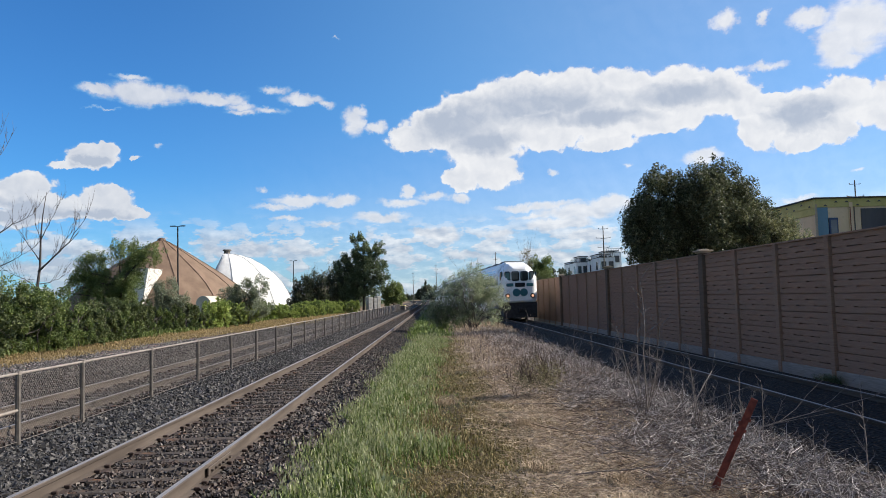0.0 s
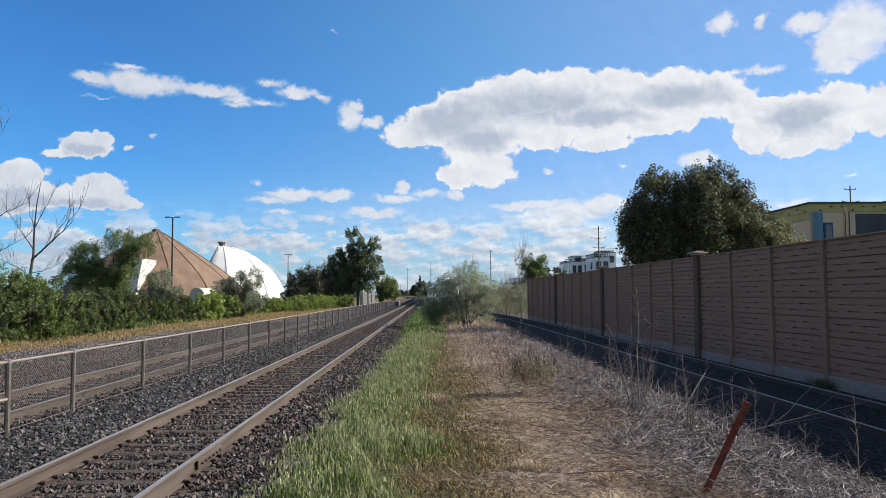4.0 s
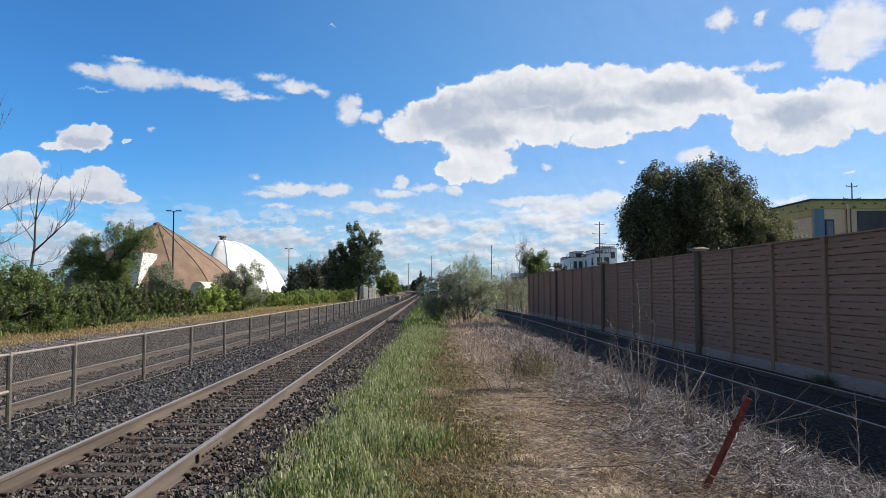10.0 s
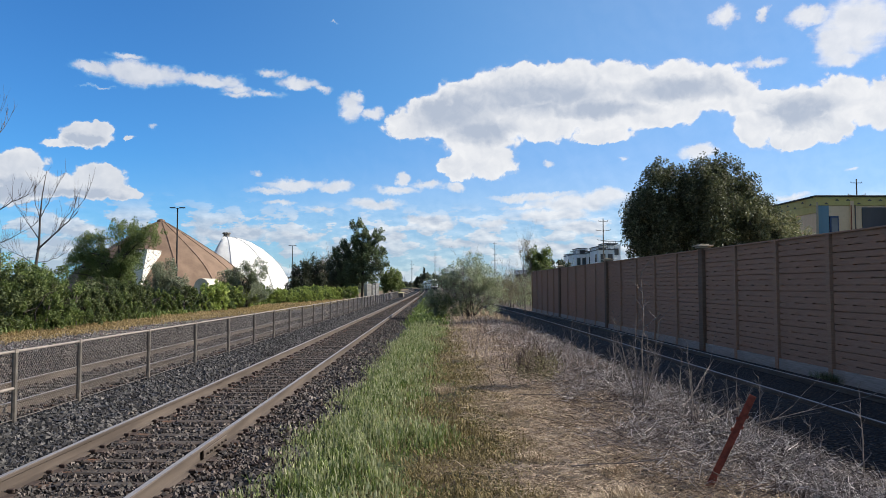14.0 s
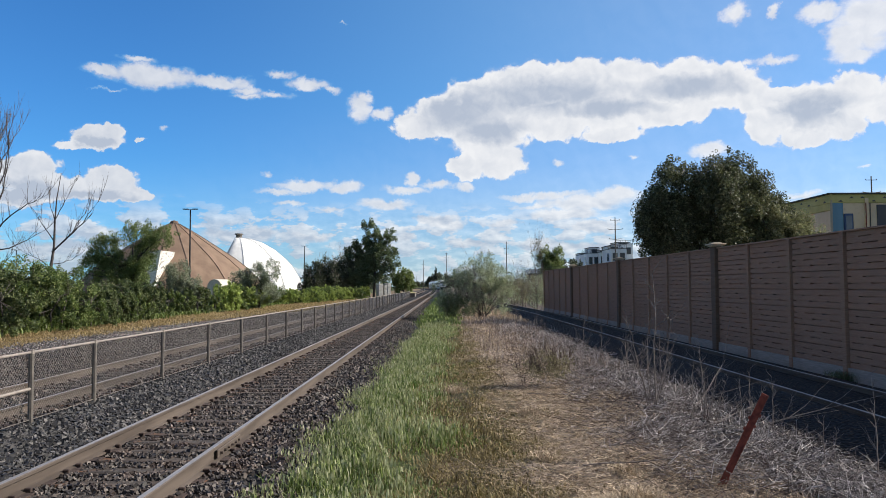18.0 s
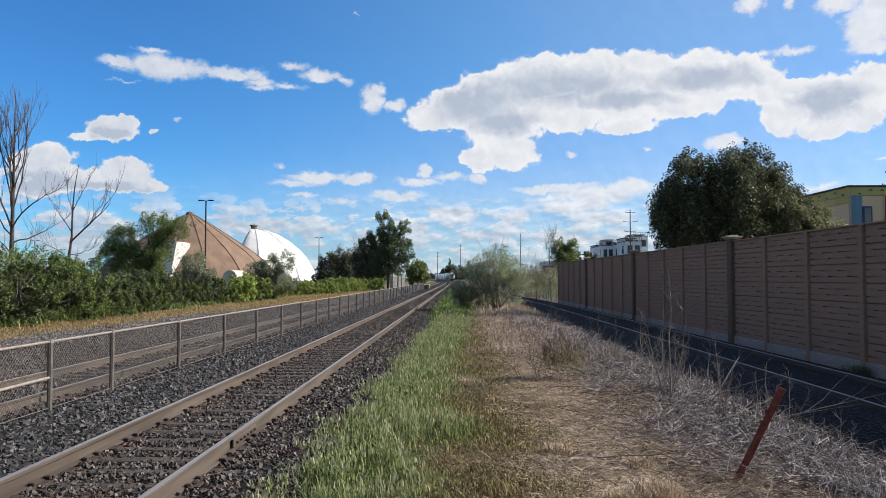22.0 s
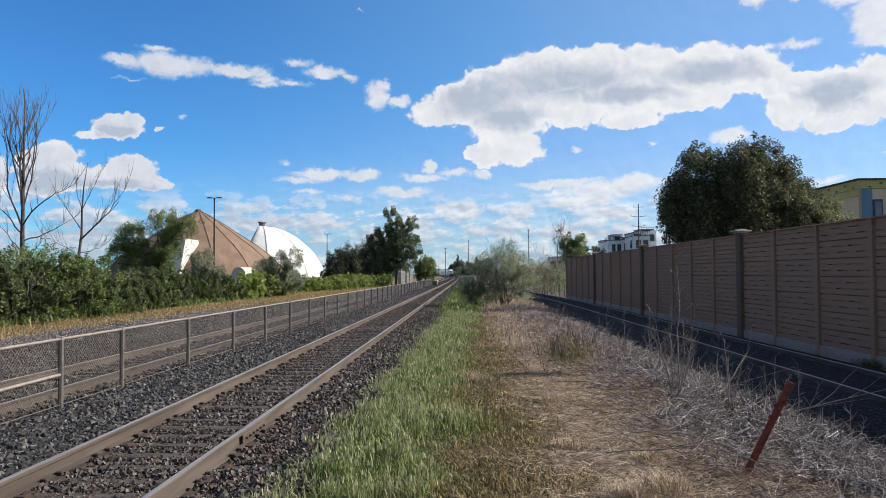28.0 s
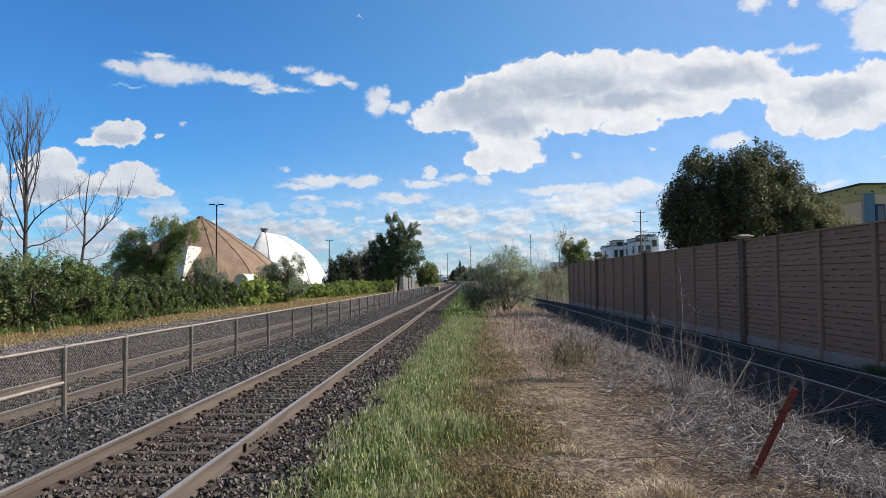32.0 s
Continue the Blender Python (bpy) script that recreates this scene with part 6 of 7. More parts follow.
make_limbed_tree(-24.4, 45, "leafless tree with one long sweeping branch in the hedge", 8,
                 [(-0.25, 0, -0.2), (-0.1, 0, 1.6), (0.35, 0, 3.4), (0.45, 0.1, 4.6), (0.52, 0, 6.2), (0.62, 0, 7.6), (0.85, 0, 9.1)],
                 [(0.065, [(0.4, 0, 4.3), (1.5, -0.2, 5.2), (2.4, -0.3, 6.0), (3.3, -0.3, 7.3)]), (0.035, [(1.5, -0.2, 5.2), (2.0, 0.2, 6.3), (2.5, 0.3, 7.2)]), (0.035, [(0.45, 0, 5.0), (-0.3, 0.2, 5.9), (-0.9, 0.3, 6.8)]),
                  (0.03, [(0.52, 0, 6.2), (1.1, -0.2, 7.1), (1.5, -0.2, 7.9)]), (0.03, [(0.52, 0, 6.0), (0.1, 0.3, 7.0), (-0.1, 0.3, 8.0)]), (0.03, [(0.3, 0, 3.3), (-0.6, -0.2, 4.0), (-1.5, -0.2, 4.4)]), (0.03, [(0.35, 0, 3.5), (1.2, 0.3, 3.7), (2.0, 0.3, 4.1)])], 0.13)
make_bare_tree(-31.5, 47, 10.5, 0.02, 9, "leafless grey tree behind the hedge", 4, 0.12, 0.30, 0.6, 20, 0.26)


# ---------------------------------------------------------------- far woods on the horizon
def make_far_woods():
    rng = np.random.default_rng(9)
    pts = []
    for k in range(900):
        a = radians(rng.uniform(-52, 48))
        d = rng.uniform(520, 900)
        x, y = d * math.sin(a), d * math.cos(a)
        if -90 < x < 12 and abs(x - main_x(y)) < 30:
            continue
        h = rng.uniform(4, 9)
        m_ = 26
        pts.append(np.stack([x + rng.normal(0, 4.5, m_), y + rng.normal(0, 3, m_), np.abs(rng.normal(0.5, 0.3, m_)) * h], 1))
    q = np.concatenate(pts)
    v, f = leaf_quads(rng, q, 1.3, 0.6)
    solid("far_woods", array_mesh("far_woods", v, f, M_LEAF_DARK), None, "low dark band of distant trees along the horizon", "woods", "stuff")


make_far_woods()


# ---------------------------------------------------------------- grass, straw and stones
def blades(rng, x, y, z, h, w, lean, bend=0.5):
    """Curved blades of grass: five corners, as two quads meeting in a tip."""
    n = len(x)
    a = rng.uniform(0, 2 * math.pi, n)
    dx, dy = np.cos(a), np.sin(a)
    ln = lean * rng.uniform(0.2, 1.2, n) * h
    base = np.stack([x, y, z - 0.02], 1)
    side = np.stack([-dy, dx, np.zeros(n)], 1) * w[:, None] * 0.5
    mid = base + np.stack([dx * ln * 0.35, dy * ln * 0.35, h * 0.6], 1)
    tip = base + np.stack([dx * ln, dy * ln, h * (1 - 0.35 * np.clip(lean, 0, 2) * bend)], 1)
    v = np.stack([base - side, base + side, mid + side * 0.8, mid - side * 0.8, tip], 1).reshape(-1, 3)
    o = np.arange(n)[:, None] * 5
    f = np.concatenate([o + np.array([[0, 1, 2]]), o + np.array([[0, 2, 3]]), o + np.array([[3, 2, 4]])], 0)
    return v, f


def height_at(x, y):
    ks = [(-24, -0.25), (-16, -0.32), (-11, -0.36), (-5, -0.34), (-2.2, -0.34), (-1.2, -0.26), (0.5, -0.2), (3.2, -0.2), (4.6, -0.36), (5.6, -0.5), (9.3, -0.7), (11, -0.8)]
    return np.interp(x, [k[0] for k in ks], [k[1] for k in ks])


def field_noise(x, y, s, o=0.0):
    return np.array([noise.noise((a * s + o, b * s, o * 1.7)) for a, b in zip(x, y)])


def sow(rng, n, x0, x1, y0, y1, power=1.0):
    """Places in a strip, thicker near its start."""
    u = rng.uniform(0, 1, n)
    y = y0 * (y1 / y0) ** (u**power) if y0 > 0 else y0 + (y1 - y0) * u
    return rng.uniform(x0, x1, n), y


def grass_patch(name, label, mat, seed, n, x0, x1, y0, y1, h0, h1, w, lean, keep, power=1.0):
    rng = np.random.default_rng(seed)
    x, y = sow(rng, n, x0, x1, y0, y1, power)
    ok = keep(rng, x, y)
    x, y = x[ok], y[ok]
    big = field_noise(x, y, 0.8, seed)
    h = rng.uniform(h0, h1, len(x)) * (1 + 0.5 * big)
    ww = w * rng.uniform(0.6, 1.4, len(x)) * (1 + y / 40)
    v, f = blades(rng, x, y, height_at(x, y), h, ww, lean)
    solid(name, array_mesh(name, v, f, mat), None, label, "grass", "stuff")


def soft_band(rng, x, y, a, b, edge):
    wob = 0.62 * field_noise(x, y, 0.55, 3.0) + 0.42 * field_noise(x, y, 1.9, 8.0)
    lo = np.clip((x + wob - a) / edge, 0, 1)
    hi = np.clip((b - x - wob) / edge, 0, 1)
    return rng.uniform(0, 1, len(x)) < lo * hi


def green_lane(rng, x, y, a, b, edge):
    """The green lane drifts to the right as it goes away."""
    return soft_band(rng, x - np.clip((y - 8) / 26, 0, 1) * 0.75, y, a, b, edge)


def seed_heads(name, label, seed, n, h0, h1, keep):
    """Thin stems, each with a short fat pale head."""
    rng = np.random.default_rng(seed)
    x, y = sow(rng, n, -2.5, 1.2, 3.4, 40)
    ok = keep(rng, x, y)
    x, y = x[ok], y[ok]
    z, h = height_at(x, y), rng.uniform(h0, h1, len(x))
    far = 1 + y / 40
    v1, f1 = blades(rng, x, y, z, h, 0.004 * far, 0.12)
    v2, f2 = blades(rng, x + rng.normal(0, 0.01, len(x)), y, z + h * 0.9, rng.uniform(0.04, 0.08, len(x)), 0.0135 * far, 0.35)
    solid(name, array_mesh(name, np.concatenate([v1, v2]), np.concatenate([f1, f2 + len(v1)]), M_GRASS_PALE), None, label, "grass", "stuff")


def tangle(name, label, mat, seed, n, x0, x1, y0, y1, l0, l1, thick, top_h, slope, keep):
    """Thin crooked dead stems lying and leaning over one another."""
    rng = np.random.default_rng(seed)
    x, y = sow(rng, n, x0, x1, y0, y1)
    ok = keep(rng, x, y)
    x, y = x[ok], y[ok]
    n = len(x)
    a, e = rng.uniform(0, 2 * math.pi, n), np.radians(np.abs(rng.normal(0, slope, n)))
    d = np.stack([np.cos(a) * np.cos(e), np.sin(a) * np.cos(e), np.sin(e)], 1)
    ln = rng.uniform(l0, l1, n) ** 1.0
    p0 = np.stack([x, y, height_at(x, y) + rng.uniform(0, 1, n) ** 2 * top_h], 1)
    bend = rng.normal(0, 0.10, (n, 3)) * ln[:, None]
    p1 = p0 + d * ln[:, None] * 0.5 + bend
    p2 = p0 + d * ln[:, None]
    w = thick * rng.uniform(0.5, 1.4, n) * (1 + y / 30)
    u = rng.normal(size=(n, 3))
    u -= d * (u * d).sum(1, keepdims=True)
    u /= np.linalg.norm(u, axis=1, keepdims=True)
    v = np.cross(d, u)
    ring = []
    for p, k in ((p0, 1.0), (p1, 0.8), (p2, 0.35)):
        for q in range(3):
            t = 2 * math.pi * q / 3
            ring.append(p + (u * math.cos(t) + v * math.sin(t)) * (w * k)[:, None])
    vv = np.stack(ring, 1).reshape(-1, 3)
    quad = np.array([(r * 3 + q, r * 3 + (q + 1) % 3, r * 3 + 3 + (q + 1) % 3, r * 3 + 3 + q) for r in range(2) for q in range(3)])
    ff = (np.arange(n)[:, None, None] * 9 + quad[None]).reshape(-1, 4)
    solid(name, array_mesh(name, vv, ff, mat), None, label, "dead stems", "stuff")


def tufts(lo, seed):
    """Keeps what stands in ragged tufts."""
    return lambda x, y: field_noise(x, y, 2.6, seed) + 0.6 * field_noise(x, y, 6.0, seed + 2) > lo


thick_tuft, thin_tuft = tufts(-0.10, 31.0), tufts(0.02, 37.0)
grass_patch("green_grass", "short green grass growing along the main track", M_GRASS, 201, 46000, -2.5, 1.1, 3.4, 42, 0.04, 0.13, 0.009, 0.9, lambda r, x, y: green_lane(r, x, y, -1.95, 0.1, 0.5))
grass_patch("tall_grass", "tall ragged green grass in tufts along the main track", M_GRASS, 231, 62000, -2.5, 0.8, 3.4, 36, 0.10, 0.25, 0.011, 0.7, lambda r, x, y: green_lane(r, x, y, -2.0, -0.28, 0.5) & thick_tuft(x, y))
grass_patch("tall_grass", "tall straggling weeds among stones by the rail", M_GRASS_PALE, 232, 9000, -2.6, 0.6, 3.4, 30, 0.10, 0.30, 0.009, 0.6, lambda r, x, y: green_lane(r, x, y, -2.3, -0.2, 0.4) & thin_tuft(x, y))
grass_patch("green_grass", "green grass between the tracks farther along", M_GRASS, 202, 16000, -1.9, 1.2, 38, 130, 0.15, 0.35, 0.02, 0.5, lambda r, x, y: soft_band(r, x, y, -1.7, 0.8, 0.6))
seed_heads("seeding_grass", "pale seed heads standing among the green grass", 203, 30000, 0.10, 0.27, lambda r, x, y: green_lane(r, x, y, -2.05, -0.2, 0.35) & thick_tuft(x, y))
grass_patch("grass_fringe", "thin tan and grey dry grass where stones meet turf", M_STRAW, 210, 14000, -2.6, -1.2, 3.4, 40, 0.04, 0.14, 0.007, 0.9, lambda r, x, y: soft_band(r, x, y, -2.5, -1.5, 0.4))
grass_patch("olive_weeds", "short olive and brown weeds beside the grass", M_GRASS_OLIVE, 204, 110000, -1.3, 2.0, 3.4, 40, 0.03, 0.085, 0.012, 1.0, lambda r, x, y: soft_band(r, x, y, -1.0, 1.5, 0.7))
grass_patch("olive_weeds", "ragged olive and rust-tinged weeds beside the tall grass", M_GRASS_OLIVE, 233, 26000, -1.0, 1.5, 3.4, 34, 0.05, 0.16, 0.011, 0.8, lambda r, x, y: green_lane(r, x, y, -0.9, 0.9, 0.5) & thin_tuft(x, y))
grass_patch("green_weeds", "small green weeds scattered over bare soil", M_GRASS, 211, 30000, -0.8, 1.8, 3.4, 36, 0.02, 0.06, 0.010, 1.0, lambda r, x, y: soft_band(r, x, y, -0.9, 1.2, 0.6) & (field_noise(x, y, 1.4, 11.0) > -0.1))
grass_patch("dead_straw", "flattened dry straw and dead grass", M_STRAW, 205, 42000, 0.4, 4.6, 3.4, 48, 0.02, 0.09, 0.006, 1.9, lambda r, x, y: soft_band(r, x, y, 0.7, 3.6, 0.6) & (field_noise(x, y, 0.9, 2.0) > -0.28))
tangle("dead_straw", "matted pale straw lying over the soil", M_STRAW, 212, 60000, -0.4, 3.4, 3.4, 40, 0.05, 0.22, 0.0021, 0.05, 10, lambda r, x, y: soft_band(r, x, y, 0.4, 3.0, 0.9))
tangle("dead_stalks", "grey tangled dead weed stalks by the ballast", M_STALK, 206, 40000, 1.5, 5.6, 3.4, 46, 0.06, 0.36, 0.0024, 0.14, 24, lambda r, x, y: soft_band(r, x, y, 2.0, 5.3, 0.6) & (field_noise(x, y, 0.9, 5.0) + 0.5 * field_noise(x, y, 2.7, 6.0) > -0.12))
tangle("dead_brush", "dark brown dead brushwood lying in the weeds", M_TWIG_DARK, 216, 7500, 1.3, 4.6, 3.4, 36, 0.10, 0.45, 0.0026, 0.10, 16, lambda r, x, y: soft_band(r, x, y, 1.7, 4.2, 0.7))
tangle("dead_stalks", "pale upright dead weed stalks by the ballast", M_STALK, 213, 7000, 2.2, 5.4, 3.4, 40, 0.15, 0.50, 0.0024, 0.05, 60, lambda r, x, y: soft_band(r, x, y, 2.6, 5.2, 0.6) & (field_noise(x, y, 0.6, 9.0) > 0.0))
grass_patch("dead_weeds", "tall pinkish-brown dead weeds standing before the bush", M_WEED, 217, 6500, 0.2, 5.0, 18, 47, 0.12, 0.42, 0.007, 0.9, lambda r, x, y: soft_band(r, x, y, 0.7, 4.7, 0.7) & (field_noise(x, y, 1.1, 15.0) > -0.15))
grass_patch("dead_stalks", "pale dead stalks around the bush and beyond", M_STRAW, 207, 9000, 0.3, 5.6, 40, 90, 0.10, 0.35, 0.012, 0.9, lambda r, x, y: soft_band(r, x, y, 0.6, 5.2, 0.8))
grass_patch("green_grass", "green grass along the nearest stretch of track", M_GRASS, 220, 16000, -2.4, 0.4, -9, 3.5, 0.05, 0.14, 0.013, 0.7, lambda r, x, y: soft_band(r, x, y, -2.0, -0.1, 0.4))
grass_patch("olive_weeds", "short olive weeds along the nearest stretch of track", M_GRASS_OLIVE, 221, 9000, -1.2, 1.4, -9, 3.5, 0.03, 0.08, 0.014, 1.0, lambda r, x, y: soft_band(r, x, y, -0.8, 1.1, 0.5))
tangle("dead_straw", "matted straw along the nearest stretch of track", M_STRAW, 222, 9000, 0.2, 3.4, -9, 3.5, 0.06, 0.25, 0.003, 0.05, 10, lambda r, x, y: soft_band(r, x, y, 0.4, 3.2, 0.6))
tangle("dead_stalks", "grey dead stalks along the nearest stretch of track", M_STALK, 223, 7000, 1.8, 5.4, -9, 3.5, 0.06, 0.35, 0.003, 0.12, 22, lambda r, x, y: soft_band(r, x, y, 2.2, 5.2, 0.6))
grass_patch("rusty_grass", "rust-brown dry grass strip before the hedge", M_RUSTY_GRASS, 208, 60000, -21.5, -11.5, 24, 125, 0.05, 0.20, 0.020, 0.9, lambda r, x, y: soft_band(r, x - 3.4 * np.clip((y - 40) / 30, 0, 1), y, -24.6, -15.4, 0.9))
grass_patch("hedge_grass", "yellow-green grass at the foot of the hedge", M_GRASS, 209, 16000, -21.8, -17.4, 24, 120, 0.15, 0.45, 0.024, 0.5, lambda r, x, y: soft_band(r, x, y, -21.6, -18.6, 0.8))


def stone_cloud(name, label, seed, n, x0, x1, y0, y1, z_of, size, keep=None, mat=None):
    rng = np.random.default_rng(seed)
    x, y = sow(rng, n, x0, x1, y0, y1)
    if keep is not None:
        ok = keep(rng, x, y)
        x, y = x[ok], y[ok]
    n = len(x)
    s = size * rng.uniform(0.55, 1.35, n)
    base = np.array([(i, j, k) for i in (-1, 1) for j in (-1, 1) for k in (-1, 1)], float) * 0.66
    m_ = rng.normal(size=(n, 3, 3))
    q0 = m_[:, 0] / np.linalg.norm(m_[:, 0], axis=1, keepdims=True)
    q1 = m_[:, 1] - q0 * (m_[:, 1] * q0).sum(1, keepdims=True)
    q1 /= np.linalg.norm(q1, axis=1, keepdims=True)
    q2 = np.cross(q0, q1)
    rot = np.stack([q0, q1, q2], 1) * rng.uniform(0.6, 1.15, (n, 3, 1))
    v = np.einsum("kj,njc->nkc", base, rot) * s[:, None, None] * rng.uniform(0.62, 1.2, (n, 8, 1))
    v += np.stack([x, y, z_of(x, y) + s * rng.uniform(-0.15, 0.75, n)], 1)[:, None, :]
    quad = np.array([(0, 1, 3, 2), (4, 6, 7, 5), (0, 4, 5, 1), (2, 3, 7, 6), (0, 2, 6, 4), (1, 5, 7, 3)])
    f = (np.arange(n)[:, None, None] * 8 + quad[None]).reshape(-1, 4)
    solid(name, array_mesh(name, v.reshape(-1, 3), f, mat or M_STONE), None, label, "stones", "stuff")


def bed_z(x, y):
    return np.interp(x + 3.41, [-3.1, -2.65, -1.9, -1.2, -0.6, 0.6, 1.2, 1.55, 2.3, 3.0], [-0.5, -0.16, -0.12, -0.18, -0.205, -0.205, -0.182, -0.20, -0.34, -0.55])


def off_rail(rng, x, y):
    return (np.abs(np.abs(x + 3.41) - 0.7525) > 0.085)


def between_ties(rng, x, y):
    d = np.abs(((y - 3.2) / TIE_SPACE) - np.round((y - 3.2) / TIE_SPACE)) * TIE_SPACE
    inside = np.abs(x + 3.41) < 1.3
    return off_rail(rng, x, y) & (~inside | (d > 0.085) | (rng.uniform(0, 1, len(x)) < 0.28))


stone_cloud("loose_ballast", "sharp grey crushed stones between track and fence", 301, 84000, -6.05, -4.25, 5.0, 90, bed_z, 0.038, off_rail)
stone_cloud("loose_ballast", "brown-grey crushed stones between the ties", 302, 56000, -4.7, -2.1, 4.0, 90, lambda x, y: bed_z(x, y) + 0.012, 0.027, between_ties, M_STONE_BROWN)
stone_cloud("loose_ballast", "dark crushed stones spilling into the grass", 303, 20000, -2.55, -1.0, 3.6, 70, bed_z, 0.036, lambda r, x, y: soft_band(r, x, y, -2.6, -1.3, 0.5), M_STONE_BROWN)
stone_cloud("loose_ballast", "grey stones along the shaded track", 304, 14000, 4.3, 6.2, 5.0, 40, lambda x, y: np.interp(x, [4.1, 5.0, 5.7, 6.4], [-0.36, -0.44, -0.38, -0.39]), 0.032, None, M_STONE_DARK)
stone_cloud("loose_ballast", "pale stones with sunlight in their colour, scattered through the dead weeds", 306, 20000, 2.6, 5.4, 3.6, 44, height_at, 0.030, lambda r, x, y: soft_band(r, x, y, 3.0, 5.4, 0.9), M_STONE_PALE)
stone_cloud("loose_chips", "small pale stone chips at the edge of the ballast", 307, 12000, 3.2, 5.6, 3.6, 26, lambda x, y: height_at(x, y) + 0.02, 0.014, lambda r, x, y: soft_band(r, x, y, 3.4, 5.6, 0.8), M_STONE_PALE)
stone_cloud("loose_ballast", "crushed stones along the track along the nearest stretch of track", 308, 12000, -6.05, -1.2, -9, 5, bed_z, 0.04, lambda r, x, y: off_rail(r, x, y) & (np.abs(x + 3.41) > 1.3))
stone_cloud("loose_ballast", "loose stones behind the fence", 305, 46000, -13.6, -6.2, 9, 60, lambda x, y: np.interp(x, [-17.0, -14, -11.0, -10.0, -9.1, -6.5, -6.2], [-0.32, -0.345, -0.36, -0.36, -0.31, -0.31, -0.4]), 0.036, None, M_STONE_BROWN)
stone_cloud("loose_chips", "pale dusty gravel beyond the second track", 309, 30000, -17.2, -13.2, 14, 64, lambda x, y: np.interp(x, [-17.2, -13.2], [-0.32, -0.35]), 0.030, lambda r, x, y: soft_band(r, x, y, -17.0, -13.0, 0.8), M_STONE_PALE)


# ---------------------------------------------------------------- bare saplings and sticks
def make_sapling(x, y, h, seed, label, stems=3):
    """Slim wavering stems with short side twigs."""
    rnd = random.Random(seed)
    top = thing("bare_sapling", label, "shrub", pose(x, y, ground_z(x, y) - 0.03))
    gt = Geo()
    for i in range(stems):
        hh = h * (1.0 if i == 0 else rnd.uniform(0.4, 0.75))
        a, tilt = rnd.uniform(0, 6.28), 0.05 if i == 0 else rnd.uniform(0.15, 0.45)
        pts, p = [], Vector((0.06 * math.cos(a), 0.06 * math.sin(a), 0))
        for k in range(9):
            pts.append(p)
            p = p + Vector((math.cos(a) * tilt + rnd.uniform(-0.12, 0.12), math.sin(a) * tilt + rnd.uniform(-0.12, 0.12), 1)).normalized() * hh / 8
        r0 = 0.007 + 0.0042 * hh
        part("stem", Geo().tube(pts, [r0 * (1 - 0.1 * k) for k in range(9)], 5), M_TWIG, top)
        for k in range(2, 9):
            for q in range(rnd.randint(1, 2)):
                b_ = rnd.uniform(0, 6.28)
                d = Vector((math.cos(b_), math.sin(b_), rnd.uniform(0.4, 1.3))).normalized()
                grow(gt, rnd, pts[k], d, hh * rnd.uniform(0.10, 0.26) * (1.3 - 0.08 * k), r0 * 0.45, 1, 0.5, (2, 3), 0.1, 0.0022, 3)
    tagged(part("brushwood", gt, M_TWIG, top, "fine pale twigs"), kind="stuff")


for i, (x_, y_, h_, s_) in enumerate(((3.4, 12.3, 2.25, 4), (4.0, 11.5, 1.25, 4), (4.55, 11.3, 0.8, 4), (4.9, 12.0, 0.9, 4), (3.7, 13.3, 1.1, 4), (4.55, 17.0, 1.5, 5), (4.85, 8.5, 1.0, 1), (4.6, 15.6, 1.3, 3), (4.2, 11.8, 0.9, 3), (4.75, 10.9, 0.9, 3), (5.0, 20.5, 1.5, 3), (2.9, 22.0, 0.9, 3), (3.6, 30.0, 1.4, 3), (4.4, 24.0, 1.3, 3), (1.6, 26, 0.8, 2), (2.2, 33, 1.3, 3), (3.9, 19.0, 1.1, 4), (4.3, 13.2, 1.0, 3), (3.3, 36, 1.2, 3), (4.6, 9.0, 0.6, 3))):
    make_sapling(x_, y_, h_, 500 + i, "leafless pale grey sapling in dead weeds beside the track", s_)
for i, (x_, y_, l_, a_, t_) in enumerate(((4.7, 11.3, 2.0, 3, 10), (2.4, 10.4, 1.7, -4, 4), (3.3, 10.2, 1.3, 20, 10), (1.5, 8.2, 1.0, -12, 2), (4.0, 12.2, 1.5, 50, 18), (2.6, 12.6, 1.5, 8, 3), (1.5, 13.6, 1.3, -25, 2), (2.0, 9.2, 1.3, 12, 2))):
    rnd_ = random.Random(700 + i)
    g, gt = Geo(), Geo()
    grow(g, rnd_, Vector((0, 0, 0)), Vector((math.cos(radians(a_)), math.sin(radians(a_)), math.tan(radians(t_)))).normalized(), l_, 0.010, 1, 0.45, (3, 5), 0.0, 0.003, 4, gt)
    fb = thing("fallen_branch", "pale dead branch lying in the dry weeds", "branch", pose(x_, y_, ground_z(x_, y_) + 0.05))
    part("stick", g, M_TWIG, fb)
    tagged(part("brushwood", gt, M_TWIG, fb), kind="stuff")


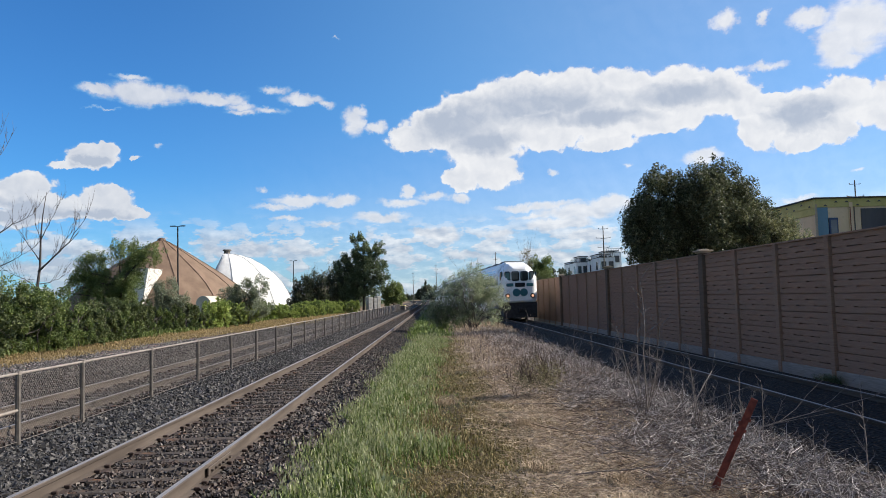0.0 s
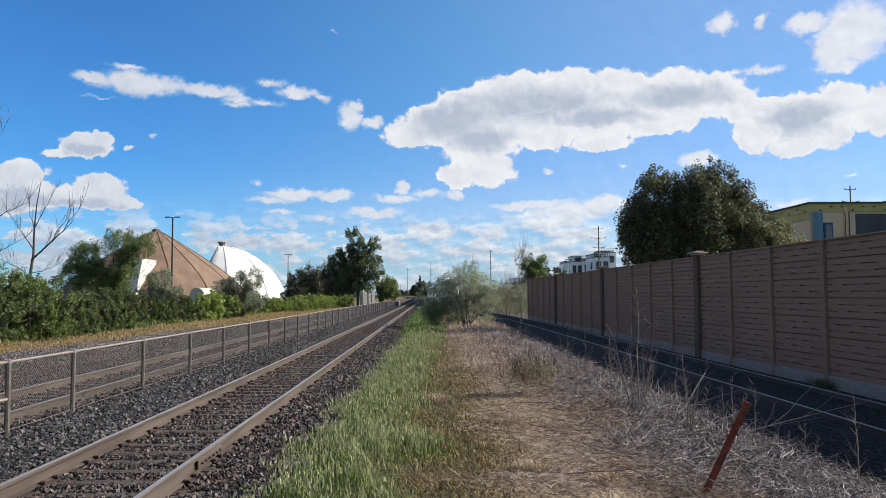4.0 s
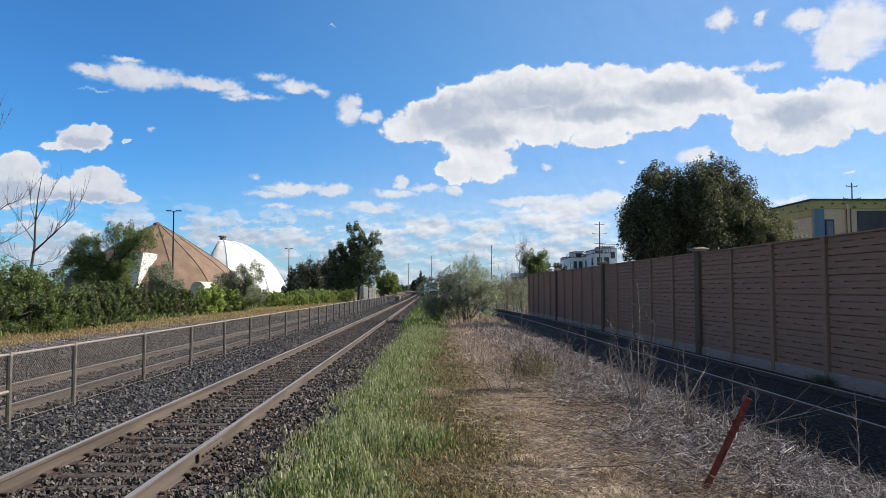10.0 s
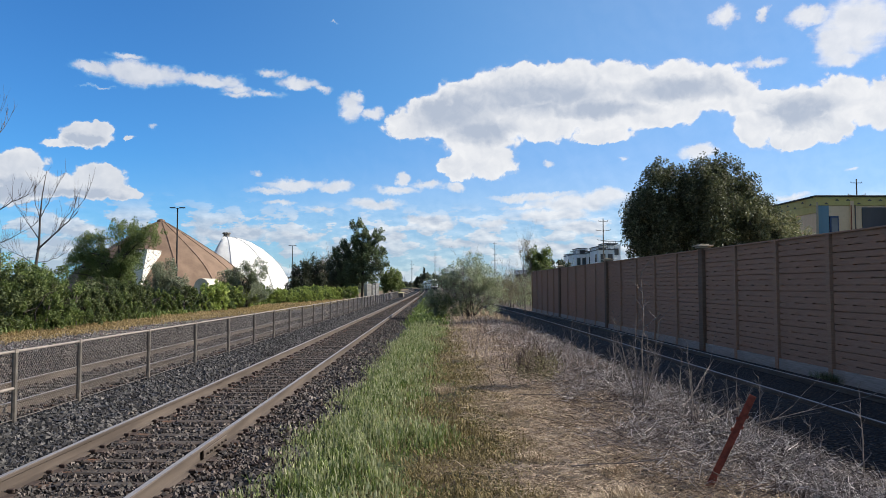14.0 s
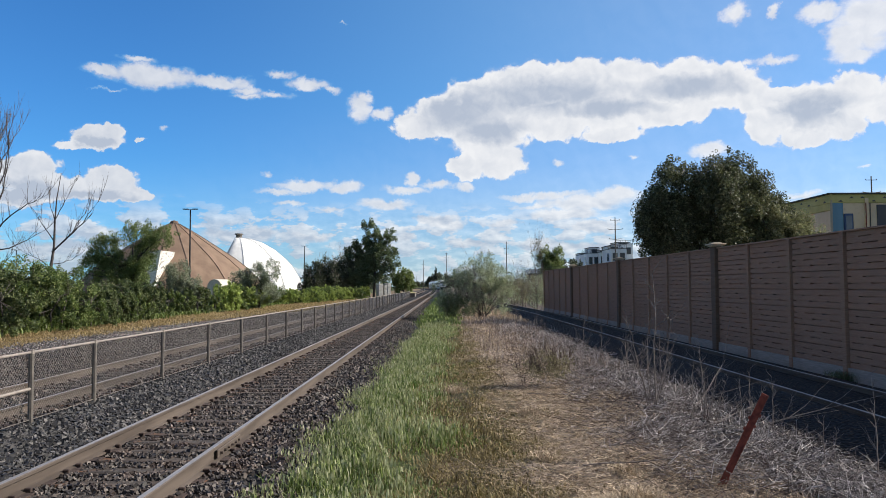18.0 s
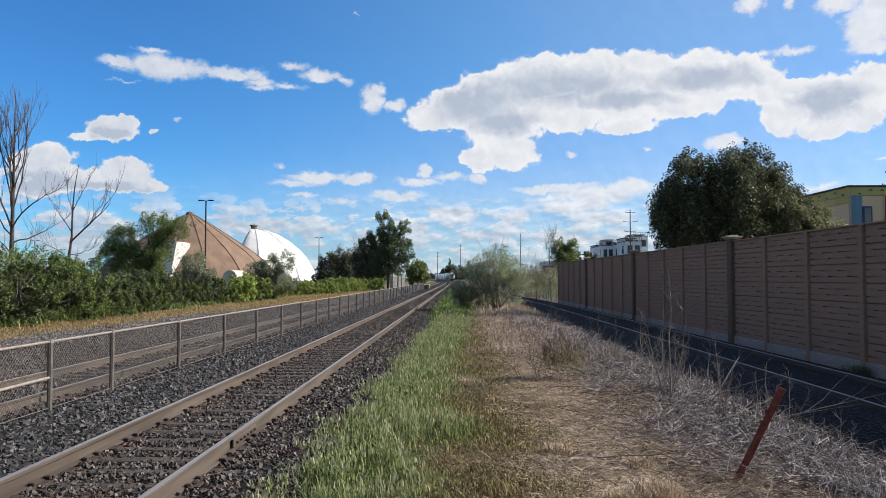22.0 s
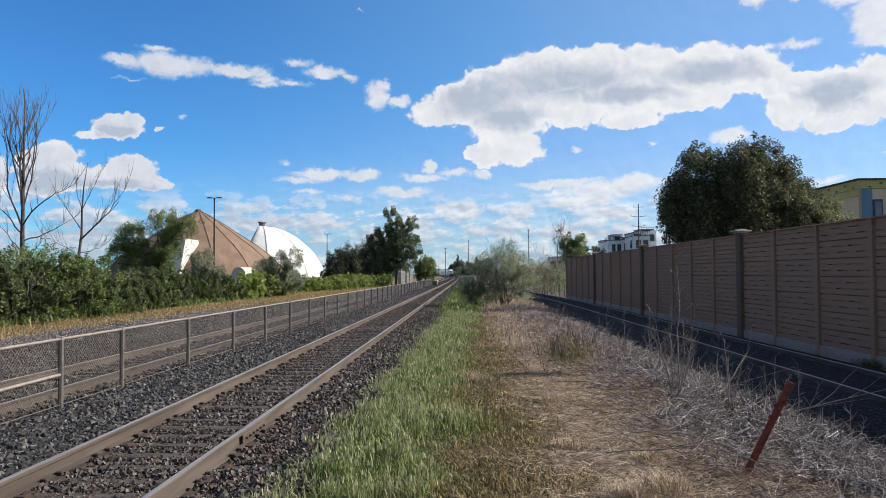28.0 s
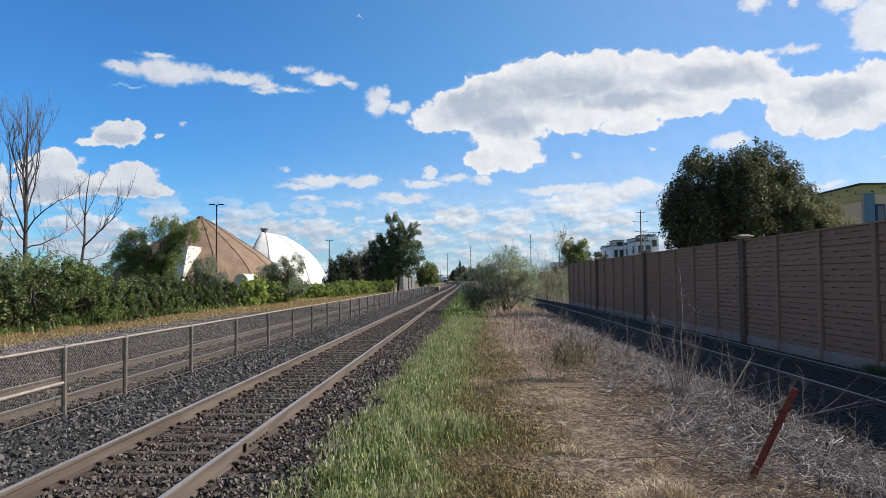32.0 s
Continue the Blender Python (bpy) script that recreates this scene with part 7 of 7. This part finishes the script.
def make_dry_bush(x, y, r, seed, mat, label, n=1500):
    rng = np.random.default_rng(seed)
    top = thing("dry_bush", label, "bush", pose(x, y, ground_z(x, y)))
    a = rng.uniform(0, 2 * math.pi, n)
    px, py = rng.normal(0, r * 0.35, n), rng.normal(0, r * 0.35, n)
    v, f = blades(rng, px, py, np.zeros(n), rng.uniform(0.3, 0.75, n) * r * 1.2, np.full(n, 0.007), 0.9)
    tagged(part("foliage", array_mesh("foliage", v, f, mat), None, top), kind="stuff")


make_tree("dry_bush", "brown twiggy dry bush in the dead grass", 1.95, 14.8, [(0, 0.30, 0.36, 0.30), (0.3, 0.20, 0.35, 0.26), (-0.3, 0.12, 0.35, 0.24)], 2600, 0.018, M_LEAF_BROWN, 801, 0.008, 1.0, stems=5, category="bush", limb_n=10, twigs=130, twig_len=0.32, clump=0.4, bark=M_TWIG_DARK)
make_dry_bush(0.15, 14.0, 0.3, 803, M_STRAW, "small brown tuft at the grass edge", 300)
make_dry_bush(10.4, 19.6, 0.5, 804, M_LEAF_GREY, "dark weed clump at the wall foot", 700)
for x_, y_, r_, s_ in ((1.15, 8.6, 0.22, 811), (1.3, 11.6, 0.24, 813), (1.9, 8.0, 0.22, 815)):
    make_dry_bush(x_, y_, r_, s_, M_STRAW, "low golden tuft of dry grass", 260)
make_dry_bush(1.45, 6.7, 0.24, 805, M_STRAW, "tan tuft of dry grass", 600)
make_dry_bush(1.8, 6.9, 0.28, 806, M_STRAW, "tan tuft of dry grass in dead weeds", 700)


# ---------------------------------------------------------------- what moves
def gone(t):
    """How far the leaving train has come after t seconds; it gathers speed at first."""
    return TRAIN_SPEED * t - float(np.interp(t, [0, 0.5, 1, 1.5, 3, 8, 16, 20], [1.0, 3.4, 5.2, 5.8, 5.8, 4.0, 1.0, 0.0]))


def motions():
    times = [0.0, 0.5, 1.0, 1.5, 2.0, 2.5] + [float(t) for t in range(3, 33)]
    for car, start in coaches:
        walk(car, [(t, car_pose(start + gone(t))) for t in times])
    walk(sky_shell, [(float(t), pose(0, 0, 1.8, 0, 0, 0.033 * (t - 20))) for t in (0, 8, 16, 24, 32)])


motions()
